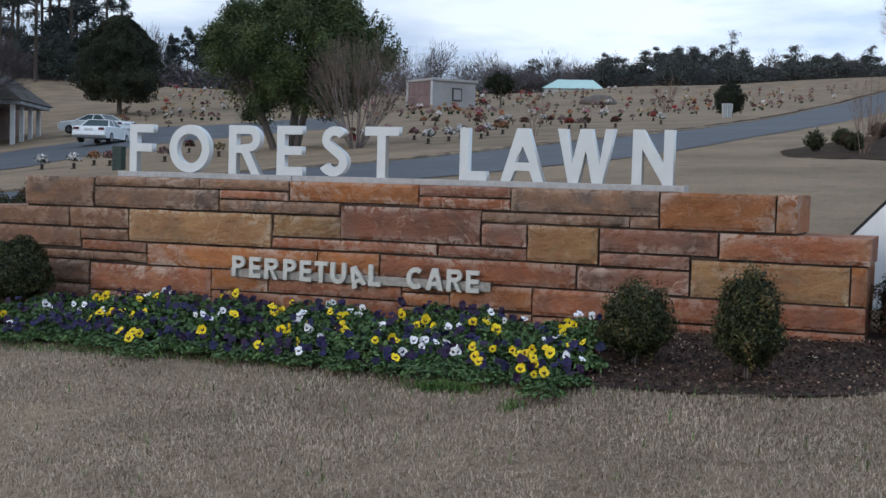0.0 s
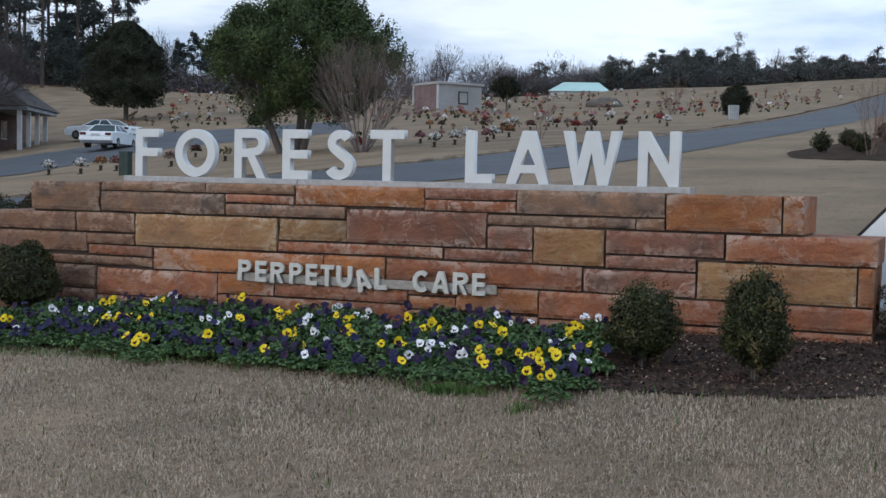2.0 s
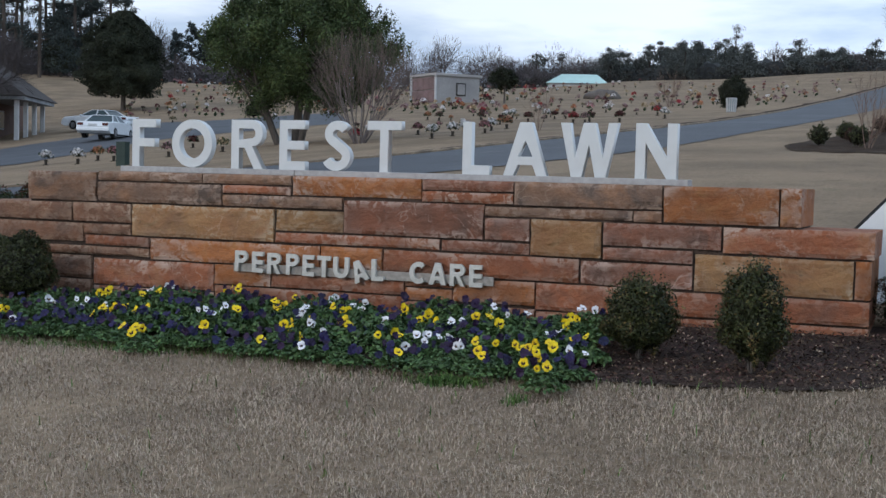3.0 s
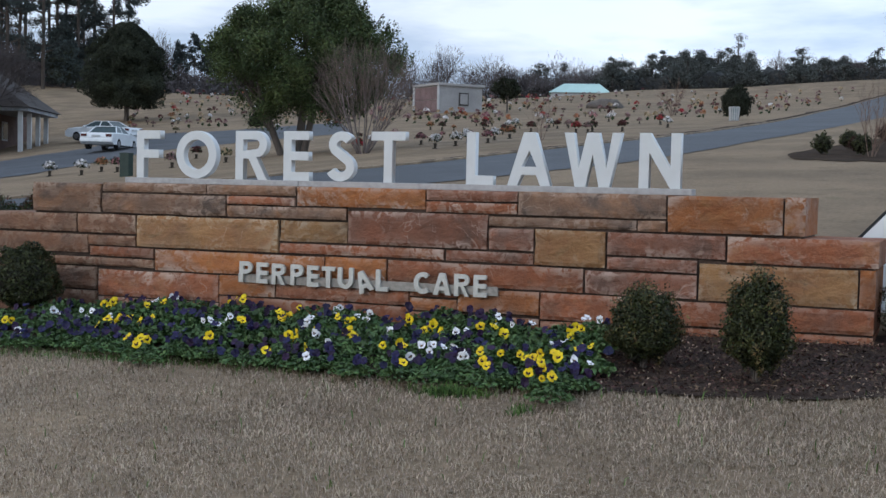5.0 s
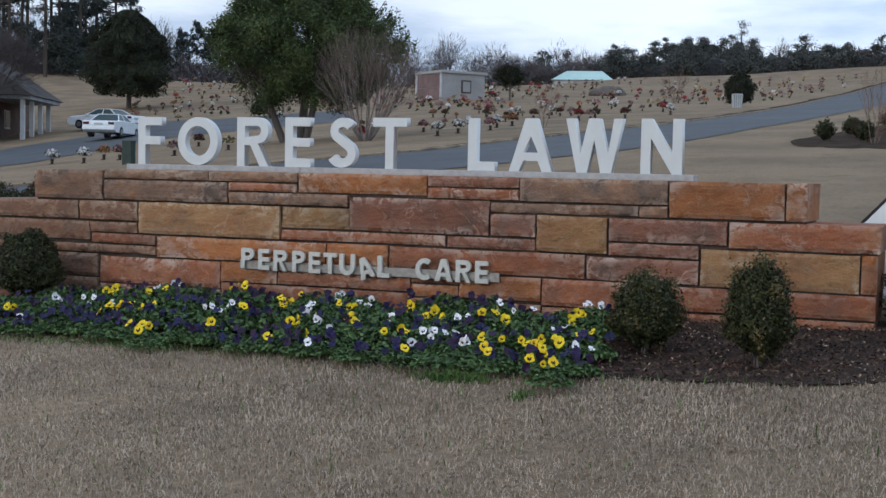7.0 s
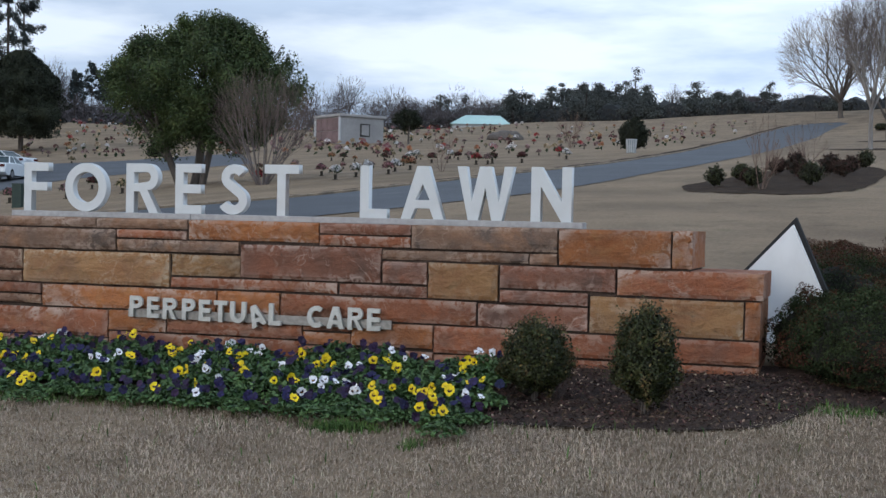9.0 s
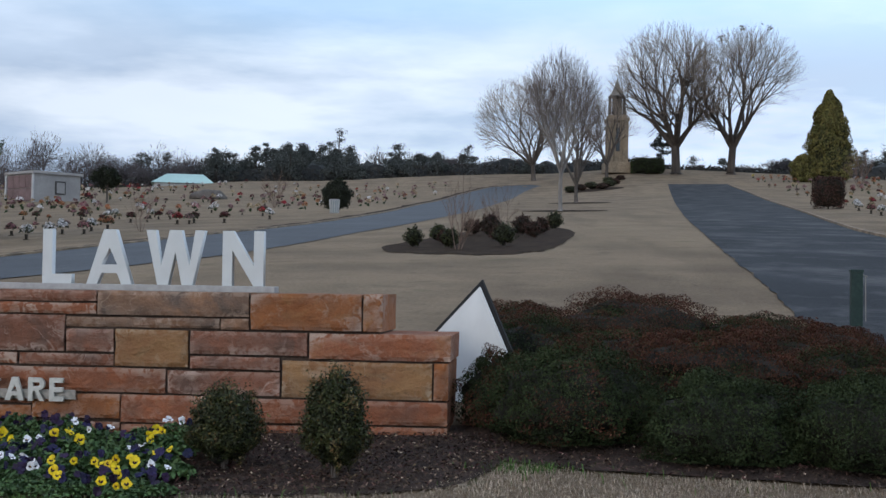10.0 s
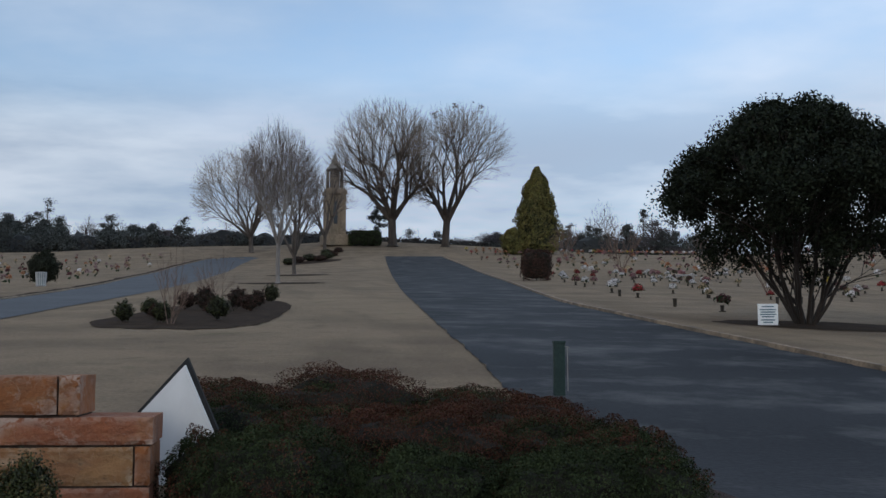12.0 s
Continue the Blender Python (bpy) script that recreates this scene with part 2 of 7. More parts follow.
def stone_material(name, main, second, third, patina=0.45, chips=(0.45, 0.32, 0.25)):
    """Rock-faced sandstone: drifting tones, grey patina, pale chipped arrises (the mesh's "wear")."""
    m = bpy.data.materials.new(name)
    m.use_nodes = True
    n, l = m.node_tree.nodes, m.node_tree.links
    b = n["Principled BSDF"]
    b.inputs["Roughness"].default_value, b.inputs["Specular IOR Level"].default_value = 0.85, 0.25
    co = n.new("ShaderNodeTexCoord")
    info = n.new("ShaderNodeObjectInfo")
    shift = n.new("ShaderNodeVectorMath")
    shift.operation = "MULTIPLY_ADD"
    shift.inputs[1].default_value = (1, 1, 1.15)
    wide = n.new("ShaderNodeMath")
    wide.operation = "MULTIPLY"
    wide.inputs[1].default_value = 37.0
    l.new(info.outputs["Random"], wide.inputs[0])
    l.new(co.outputs["Object"], shift.inputs[0])
    l.new(wide.outputs[0], shift.inputs[2])

    def cloud(scale, detail, rough=0.5, warp=0.0):
        t = n.new("ShaderNodeTexNoise")
        t.inputs["Scale"].default_value, t.inputs["Detail"].default_value = scale, detail
        t.inputs["Roughness"].default_value, t.inputs["Distortion"].default_value = rough, warp
        l.new(shift.outputs[0], t.inputs["Vector"])
        return t.outputs["Fac"]

    def span(src, a, b0, lo=0.0, hi=1.0):
        t = n.new("ShaderNodeMapRange")
        t.inputs["From Min"].default_value, t.inputs["From Max"].default_value = a, b0
        t.inputs["To Min"].default_value, t.inputs["To Max"].default_value = lo, hi
        l.new(src, t.inputs["Value"])
        return t.outputs["Result"]

    def blend(fac, a, b0, mode="MIX"):
        t = n.new("ShaderNodeMix")
        t.data_type, t.blend_type = "RGBA", mode
        l.new(fac, t.inputs["Factor"])
        for sock, val in (("A", a), ("B", b0)):
            if isinstance(val, tuple):
                t.inputs[sock].default_value = (*val, 1)
            else:
                l.new(val, t.inputs[sock])
        return t.outputs["Result"]

    col = blend(span(cloud(2.6, 4, 0.5, 0.8), 0.36, 0.64), second, main)
    col = blend(span(cloud(4.5, 3, 0.5, 1.2), 0.55, 0.70, 0.0, 0.8), col, third)
    col = blend(span(cloud(3.0, 6, 0.62, 0.7), 0.48, 0.64, 0.0, patina), col, (0.090, 0.074, 0.064))
    streak = n.new("ShaderNodeTexNoise")
    streak.inputs["Scale"].default_value, streak.inputs["Detail"].default_value = 5.0, 7
    streak.inputs["Roughness"].default_value, streak.inputs["Distortion"].default_value = 0.62, 0.6
    flat = n.new("ShaderNodeMapping")
    flat.inputs["Scale"].default_value = (0.9, 1.0, 1.25)
    l.new(shift.outputs[0], flat.inputs["Vector"])
    l.new(flat.outputs[0], streak.inputs["Vector"])
    col = blend(span(streak.outputs["Fac"], 0.61, 0.69, 0.0, 0.42), col, chips)
    ridge = n.new("ShaderNodeMath")
    ridge.operation = "SUBTRACT"
    ridge.inputs[1].default_value = 0.5
    l.new(cloud(5.5, 4, 0.5, 0.9), ridge.inputs[0])
    crest = n.new("ShaderNodeMath")
    crest.operation = "ABSOLUTE"
    l.new(ridge.outputs[0], crest.inputs[0])
    flake = n.new("ShaderNodeMath")
    flake.operation = "MULTIPLY"
    l.new(span(crest.outputs[0], 0.003, 0.014, 1.0, 0.0), flake.inputs[0])
    l.new(span(cloud(2.4, 3, 0.5, 0.3), 0.52, 0.62, 0.0, 0.5), flake.inputs[1])
    col = blend(flake.outputs[0], col, chips)
    col = blend(span(cloud(22, 5, 0.6, 0.5), 0.62, 0.70, 0.0, 0.40), col, (0.075, 0.058, 0.048))
    fine_n = cloud(70, 5, 0.6)
    tone = n.new("ShaderNodeMix")
    tone.data_type, tone.blend_type = "RGBA", "MULTIPLY"
    tone.inputs["Factor"].default_value = 0.16
    l.new(col, tone.inputs["A"])
    l.new(span(fine_n, 0.3, 0.7, 0.55, 1.4), tone.inputs["B"])
    wear = n.new("ShaderNodeAttribute")
    wear.attribute_name = "wear"
    ch = n.new("ShaderNodeMath")
    ch.operation = "MULTIPLY"
    l.new(span(cloud(18, 6, 0.65, 0.8), 0.45, 0.53), ch.inputs[0])
    l.new(wear.outputs["Fac"], ch.inputs[1])
    col = blend(ch.outputs[0], tone.outputs["Result"], chips)
    hsv = n.new("ShaderNodeHueSaturation")
    l.new(span(info.outputs["Random"], 0.0, 1.0, 0.78, 1.10), hsv.inputs["Value"])
    l.new(col, hsv.inputs["Color"])
    l.new(hsv.outputs["Color"], b.inputs["Base Color"])
    hh = n.new("ShaderNodeMath")
    hh.operation = "ADD"
    l.new(span(cloud(14, 5, 0.6, 0.4), 0.0, 1.0, 0.0, 2.2), hh.inputs[0])
    l.new(fine_n, hh.inputs[1])
    bp = n.new("ShaderNodeBump")
    bp.inputs["Strength"].default_value, bp.inputs["Distance"].default_value = 0.6, 0.014
    l.new(hh.outputs[0], bp.inputs["Height"])
    l.new(bp.outputs["Normal"], b.inputs["Normal"])
    return m


M_ST = {
    "o": stone_material("orange_sandstone", (0.375, 0.138, 0.047), (0.275, 0.100, 0.038), (0.335, 0.158, 0.066), 0.30),
    "r": stone_material("red_sandstone", (0.315, 0.110, 0.052), (0.225, 0.084, 0.044), (0.32, 0.145, 0.074), 0.34),
    "y": stone_material("buff_sandstone", (0.335, 0.180, 0.080), (0.27, 0.130, 0.060), (0.31, 0.190, 0.096), 0.34, (0.46, 0.35, 0.24)),
    "p": stone_material("plum_sandstone", (0.262, 0.108, 0.064), (0.198, 0.090, 0.058), (0.275, 0.106, 0.060), 0.48, (0.50, 0.36, 0.29)),
    "b": stone_material("brown_sandstone", (0.225, 0.110, 0.064), (0.160, 0.084, 0.053), (0.245, 0.13, 0.074), 0.52, (0.40, 0.28, 0.20)),
    "g": stone_material("weathered_sandstone", (0.25, 0.135, 0.080), (0.170, 0.106, 0.074), (0.29, 0.148, 0.080), 0.75, (0.41, 0.295, 0.225)),
}
M_JOINT = material("mortar", (0.080, 0.053, 0.040), (0.05, 0.035, 0.027), scale=8, fine=80, bump=0.6)
M_LETTER = material("white_enamel", (0.60, 0.61, 0.60), (0.55, 0.56, 0.55), scale=3, fine=14, bump=0.03, rough=0.5, grain_mix=0.06)
M_LETTER2 = material("weathered_white", (0.56, 0.54, 0.49), (0.46, 0.44, 0.39), scale=10, fine=60, bump=0.1, rough=0.6, grain_mix=0.25)
M_PLINTH = material("weathered_strip", (0.42, 0.41, 0.40), (0.33, 0.32, 0.31), scale=4, fine=30, bump=0.1, rough=0.6, grain_mix=0.3)
M_RAIL = material("grey_rail", (0.34, 0.31, 0.27), (0.26, 0.23, 0.20), scale=6, fine=40, bump=0.1, rough=0.6, spots=0.34, spot_color=(0.14, 0.11, 0.09))
M_BLACK = material("black_edge", (0.02, 0.02, 0.02), rough=0.6, bump=0, grain_mix=0.06)
M_WHITE = material("white_board", (0.80, 0.81, 0.80), (0.74, 0.75, 0.74), scale=2, fine=9, bump=0, rough=0.55, grain_mix=0.06)
M_BARK = material("bark", (0.125, 0.105, 0.09), (0.07, 0.058, 0.05), scale=2, fine=16, bump=0.6, stretch=(1, 1, 0.25))
M_BARK_DARK = material("dark_bark", (0.045, 0.036, 0.03), (0.026, 0.021, 0.018), scale=2, fine=16, bump=0.6, stretch=(1, 1, 0.25))
M_BARK_OAK = material("oak_bark", (0.085, 0.068, 0.056), (0.048, 0.038, 0.032), scale=2, fine=16, bump=0.6, stretch=(1, 1, 0.25))
M_TWIG = material("twigs", (0.29, 0.235, 0.19), (0.19, 0.152, 0.125), scale=1, fine=8, bump=0, vary=0.2, island=True)
M_TWIG_DARK = material("dark_twigs", (0.085, 0.070, 0.068), (0.055, 0.046, 0.045), scale=1, fine=8, bump=0, vary=0.2, island=True)
M_TWIG_MYRTLE = material("brown_myrtle_twigs", (0.15, 0.115, 0.10), (0.10, 0.078, 0.07), scale=1, fine=8, bump=0, vary=0.2, island=True)
M_TWIG_GREY = material("grey_brown_twigs", (0.185, 0.152, 0.14), (0.12, 0.10, 0.092), scale=1, fine=8, bump=0, vary=0.2, island=True)
M_BARK_PALE = material("pale_grey_bark", (0.27, 0.245, 0.22), (0.18, 0.16, 0.145), scale=2, fine=16, bump=0.4, stretch=(1, 1, 0.25))
M_TWIG_RED = material("myrtle_twigs", (0.22, 0.15, 0.115), (0.15, 0.10, 0.08), scale=1, fine=8, bump=0, vary=0.2, island=True)
M_BOX = material("boxwood_leaves", (0.048, 0.053, 0.015), (0.023, 0.028, 0.009), scale=9, fine=40, bump=0, vary=0.6, island=True, rough=0.55, spec=0.3)
M_BOXTIP = material("boxwood_tips", (0.15, 0.105, 0.04), (0.085, 0.07, 0.025), scale=9, fine=40, bump=0, vary=0.5, island=True, rough=0.6)
M_HEDGE = material("juniper_green", (0.045, 0.060, 0.024), (0.021, 0.029, 0.012), scale=4, fine=40, bump=0, vary=0.38, island=True, rough=0.75, spec=0.12)
M_HEDGE_RED = material("winter_red_leaves", (0.094, 0.038, 0.022), (0.050, 0.023, 0.014), scale=4.5, fine=40, bump=0, vary=0.38, island=True, rough=0.75, spec=0.12)
# near-black stand-in for the shade between a shrub's leaves
M_INNER = material("inner_shade", (0.022, 0.02, 0.014), rough=1.0, bump=0)
M_MAG = material("magnolia_leaves", (0.078, 0.105, 0.034), (0.036, 0.055, 0.020), scale=0.9, fine=12, bump=0, vary=0.5, island=True, rough=0.6, spec=0.25)
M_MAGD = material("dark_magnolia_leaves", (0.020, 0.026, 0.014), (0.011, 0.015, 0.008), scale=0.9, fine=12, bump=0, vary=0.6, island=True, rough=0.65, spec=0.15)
M_CEDAR = material("cedar_foliage", (0.031, 0.036, 0.019), (0.019, 0.023, 0.013), scale=0.6, fine=8, bump=0, vary=0.5, island=True)
# these two needle colours are paled towards blue-grey for distance haze
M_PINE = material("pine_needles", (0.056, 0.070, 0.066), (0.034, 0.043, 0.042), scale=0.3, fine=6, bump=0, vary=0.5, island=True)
M_WOODS = material("hazy_far_needles", (0.092, 0.100, 0.090), (0.054, 0.061, 0.058), scale=0.3, fine=6, bump=0, vary=0.5, island=True)
M_GOLD = material("golden_cypress", (0.175, 0.150, 0.044), (0.09, 0.085, 0.027), scale=0.7, fine=6, bump=0, vary=0.45, island=True)
M_REDBUSH = material("russet_leaves", (0.075, 0.035, 0.025), (0.04, 0.022, 0.016), scale=1.5, fine=10, bump=0, vary=0.5, island=True)
M_DRYLEAF = material("dry_olive_leaves", (0.17, 0.14, 0.075), (0.12, 0.095, 0.05), scale=1, fine=8, bump=0, vary=0.4, island=True)
# bare-wood brown shifted towards mauve-grey, with distance haze mixed in
M_FARBROWN = material("hazy_bare_woods", (0.118, 0.102, 0.102), (0.076, 0.067, 0.070), scale=0.1, fine=2, bump=0, vary=0.3, island=True)
M_PANSYLEAF = material("pansy_leaves", (0.105, 0.180, 0.060), (0.050, 0.092, 0.033), scale=12, fine=60, bump=0, vary=0.4, island=True, rough=0.6)

# ---- helpers for building ----


def mesh_object(name, verts, faces, mats, parent=None, smooth=False, index=None):
    me = bpy.data.meshes.new(name)
    me.from_pydata([tuple(v) for v in verts] if not isinstance(verts, list) else verts, [], faces)
    for mt in (mats if isinstance(mats, (list, tuple)) else [mats]):
        me.materials.append(mt)
    if index is not None:
        me.polygons.foreach_set("material_index", index)
    if smooth:
        me.polygons.foreach_set("use_smooth", [True] * len(me.polygons))
    me.update()
    ob = new(name, me)
    if parent is not None:
        ob.parent = parent
    return ob


def part(name, bm, mat, parent=None, label="", smooth=False):
    me = bpy.data.meshes.new(name)
    bm.to_mesh(me)
    bm.free()
    for mt in (mat if isinstance(mat, (list, tuple)) else [mat]):
        me.materials.append(mt)
    if smooth:
        me.polygons.foreach_set("use_smooth", [True] * len(me.polygons))
    ob = new(name, me)
    if parent is not None:
        ob.parent = parent
    if label:
        tagged(ob, label)
    return ob


def quads_mesh(name, quad_verts, mat, parent=None):
    """quad_verts: n x 4 x 3. One mesh of separate small faces."""
    q = np.asarray(quad_verts, dtype=np.float32)
    n, k = q.shape[0], q.shape[1]
    me = bpy.data.meshes.new(name)
    me.vertices.add(n * k)
    me.vertices.foreach_set("co", q.reshape(-1))
    me.loops.add(n * k)
    me.loops.foreach_set("vertex_index", np.arange(n * k, dtype=np.int32))
    me.polygons.add(n)
    me.polygons.foreach_set("loop_start", np.arange(0, n * k, k, dtype=np.int32))
    me.materials.append(mat)
    me.update(calc_edges=True)
    me.validate()
    ob = new(name, me)
    if parent is not None:
        ob.parent = parent
    return ob


def unit(v):
    return v / np.maximum(np.linalg.norm(v, axis=-1, keepdims=True), 1e-9)


def leaf_quads(pts, normals, length, width, rng, spread=0.7):
    """Diamond leaves at the points, roughly facing along the normals."""
    n = len(pts)
    nn = unit(normals + rng.normal(0, spread, (n, 3)))
    a = unit(np.cross(nn, rng.normal(0, 1, (n, 3))))
    b = np.cross(nn, a)
    ln = (length * rng.uniform(0.6, 1.3, n))[:, None]
    wd = (width * rng.uniform(0.6, 1.3, n))[:, None]
    lift = nn * ln * 0.18
    return np.stack([pts - a * ln * 0.5, pts - b * wd * 0.5 + lift, pts + a * ln * 0.5, pts + b * wd * 0.5 + lift], 1)


U0, V0 = 3.1, -7.29


def soft_cap(v, edge, room):
    return v if v < edge else edge + room * (1 - math.exp(-(v - edge) / room))


def ground(x, y):
    """Height of the hillside."""
    u, v = x - U0, y - V0
    v = soft_cap(v, 192.0, 14.0)
    v = v if v > -12 else -12 + 0.2 * (v + 12)
    lim = 14 + 0.75 * max(v, 0)
    u = math.copysign(soft_cap(abs(u), lim, 12.0), u)
    far = min(1.0, max(0.0, (y + 7.3 - 100) / 85))
    side = (x - 3.1) / max(y + 7.3, 1.0)
    swale = min(1.0, max(0.0, (0.07 - side) / 0.08)) * min(1.0, max(0.0, (side + 0.27) / 0.12))
    return (0.09545 * v + 0.00343 * u - 0.000372 * v * v + 0.0002736 * u * v - 0.0027831 * u * u + 0.000002015 * v ** 3
            - 0.000001182 * u * v * v + 0.000051093 * u * u * v - 0.00000020872 * u * u * v * v - 0.000000467 * u ** 3) - 0.95 * far * far * (3 - 2 * far) * swale * swale * (3 - 2 * swale)


def tube_mesh(segs, sides=5):
    """segs: list of (p0, r0, p1, r1). Verts and faces of open tapered tubes."""
    p0, p1 = np.array([s[0] for s in segs], float), np.array([s[2] for s in segs], float)
    r0, r1 = np.array([s[1] for s in segs], float), np.array([s[3] for s in segs], float)
    d = unit(p1 - p0)
    ref = np.where(np.abs(d[:, 2:3]) > 0.8, np.array((1.0, 0.0, 0.0)), np.array((0.0, 0.0, 1.0)))
    ax = unit(np.cross(d, ref))
    ay = np.cross(d, ax)
    n = len(segs)
    verts = np.zeros((n, sides, 2, 3))
    for i in range(sides):
        t = 2 * math.pi * i / sides
        o = ax * math.cos(t) + ay * math.sin(t)
        verts[:, i, 0] = p0 + o * r0[:, None]
        verts[:, i, 1] = p1 + o * r1[:, None]
    ring = np.array([(2 * i, 2 * ((i + 1) % sides), 2 * ((i + 1) % sides) + 1, 2 * i + 1) for i in range(sides)])
    faces = (np.arange(n)[:, None, None] * sides * 2 + ring[None]).reshape(-1, 4)
    return verts.reshape(-1, 3).tolist(), faces.tolist()


def reach(p, d, env):
    """How far a limb can run from p along d before it leaves the rounded crown."""
    c, s = env
    u, v = d / s, (p - c) / s
    aa, bb, cc = float(u @ u), float(u @ v), float(v @ v) - 1
    q = bb * bb - aa * cc
    return max((-bb + math.sqrt(q)) / aa, 0.0) if q > 0 else 0.0


def limb(rng, p, d, r, depth, spread, up, env, out, tips, frac, bend=0.055, sides=0.5):
    """A nearly straight limb that forks on its way to the crown's edge."""
    far = max(reach(p, d, env), 0.05 * float(env[1][2]))
    ln = far * (rng.uniform(*frac) if depth else rng.uniform(0.72, 1.06))
    steps = 3 if depth else 2
    for i in range(steps):
        d = unit(d + rng.normal(0, bend, 3) + np.array((0, 0, up)))
        q = p + d * ln / steps
        r2 = r * (0.92 if depth else 0.7)
        out.append((p, r, q, r2, depth))
        if depth and (i or depth < 4) and rng.random() < sides:
            side = unit(np.cross(d, rng.normal(0, 1, 3)))
            limb(rng, q, unit(d + side * spread * 1.35), r2 * 0.42, max(0, depth - 2), spread, up, env, out, tips, frac, bend, sides)
        p, r = q, r2
    if not depth:
        tips.append((p, d))
        return
    k = 2 if rng.random() < 0.62 else 3
    s0 = unit(np.cross(d, rng.normal(0, 1, 3)))
    s1 = np.cross(d, s0)
    t0 = rng.uniform(0, 6.283)
    for i in range(k):
        t = t0 + 6.283 * i / k + rng.normal(0, 0.25)
        nd = unit(d + (s0 * math.cos(t) + s1 * math.sin(t)) * spread * rng.uniform(0.55, 1.2))
        limb(rng, p, nd, r * (0.74 if k == 2 else 0.64), depth - 1, spread, up, env, out, tips, frac, bend, sides)


def skeleton_tree(rng, height, width, trunk, radius, stems, lean, depth, spread, up, shift=(0.0, 0.0), frac=(0.30, 0.44), foot=0.0, bend=0.055, sides=0.5):
    """Segments (p0, r0, p1, r1, level) and twig ends of a whole tree."""
    low = height * trunk
    half = (height - low * 0.75) / 2
    env = (np.array((shift[0], shift[1], height - half)), np.array((width / 2, width / 2, half)))
    out, tips = [], []
    top = np.zeros(3)
    if trunk > 0:
        knots = [(0.0, 1.5), (0.08, 1.12), (0.5, 0.98), (1.0, 0.92)]
        pts = [np.array((rng.normal(0, 0.008) * low + shift[0] * 0.12 * q, rng.normal(0, 0.008) * low, low * q)) for q, _ in knots]
        for (q0, k0), (q1, k1), u, v in zip(knots, knots[1:], pts, pts[1:]):
            out.append((u, radius * k0, v, radius * k1, 9))
        top = pts[-1]
    for s in range(stems):
        t = 6.283 * (s + rng.uniform(-0.3, 0.3)) / stems
        le = lean * (0.18 if s == 0 and trunk > 0 else rng.uniform(0.45, 1.15))
        d = unit(np.array((math.cos(t) * le, math.sin(t) * le, 1.0)))
        p = top - np.array((0, 0, low * rng.uniform(0.0, 0.14))) if trunk > 0 else np.array((math.cos(t), math.sin(t), 0.0)) * foot * rng.uniform(0.3, 1.0)
        limb(rng, p, d, radius * (0.66 if trunk > 0 else rng.uniform(0.7, 1.1)), depth, spread, up, env, out, tips, frac, bend, sides)
    return out, tips


def bare_tree(name, x, y, height, width, seed, stems=5, trunk=0.2, radius=0.2, label="", mat=None, category="tree", group="", lean=0.7, depth=4, spread=0.36, up=0.03, twig=0.012, twigs=6, twig_len=0.04, shift=(0.0, 0.0), foot=0.05, tufts=0, sides=0.5, limb_mat=None):
    rng = np.random.default_rng(seed)
    root = new(name)
    root.location = (x, y, ground(x, y) - 0.05)
    segs, tips = skeleton_tree(rng, height, width, trunk, radius, stems, lean, depth, spread, up, shift, (0.30, 0.44) if depth < 5 else (0.24, 0.38), foot, sides=sides)
    cut = twig * 2.6
    thick = [(s[0], max(s[1], twig), s[2], max(s[3], twig)) for s in segs if s[1] > cut]
    thin = [(s[0], max(s[1], twig), s[2], max(s[3], twig * 0.7)) for s in segs if s[1] <= cut]
    fine = []
    for s in segs:
        if s[4] <= 1:
            along = unit(s[2] - s[0])
            for _ in range(twigs):
                b = s[0] + (s[2] - s[0]) * rng.uniform(0.1, 1.0)
                e = b + unit(along + rng.normal(0, 0.34, 3) + np.array((0, 0, 0.22))) * height * twig_len * rng.uniform(0.5, 1.25)
                fine.append((b, twig * 0.75, e, twig * 0.4))
    v, f = tube_mesh(thick, 7)
    mesh_object("trunk", v, f, limb_mat or mat or M_BARK, root, True)
    v, f = tube_mesh(thin + fine, 3)
    tagged(mesh_object("twig_crown", v, f, mat or M_TWIG, root), "fine leafless twigs")
    if tufts:
        pick = rng.choice(len(tips), tufts)
        p = np.concatenate([tips[k][0] + rng.normal(0, 0.30, (26, 3)) for k in pick])
        tagged(quads_mesh("leaf_tuft", leaf_quads(p, rng.normal(0, 1, p.shape), 0.36, 0.2, rng, 0.9), M_DRYLEAF, root), "olive tufts of leaves among the twigs", "", "", "stuff")
    return tagged(root, label, category, group)


def clump_points(rng, n, centres, radii, shell=0.55):
    i = rng.integers(0, len(centres), n)
    d = unit(rng.normal(0, 1, (n, 3)))
    r = (shell + (1 - shell) * rng.random(n)) * radii[i]
    return centres[i] + d * r[:, None], d


def catmull(pts, n):
    """n points along a smooth line through pts (2-D)."""
    p = [np.array(q, float) for q in pts]
    p = [2 * p[0] - p[1]] + p + [2 * p[-1] - p[-2]]
    out = []
    for t in np.linspace(0, len(pts) - 1 - 1e-6, n):
        i = int(t)
        f = t - i
        a, b, c, d = p[i], p[i + 1], p[i + 2], p[i + 3]
        out.append(0.5 * (2 * b + (c - a) * f + (2 * a - 5 * b + 4 * c - d) * f * f + (3 * b - a - 3 * c + d) * f ** 3))
    return out


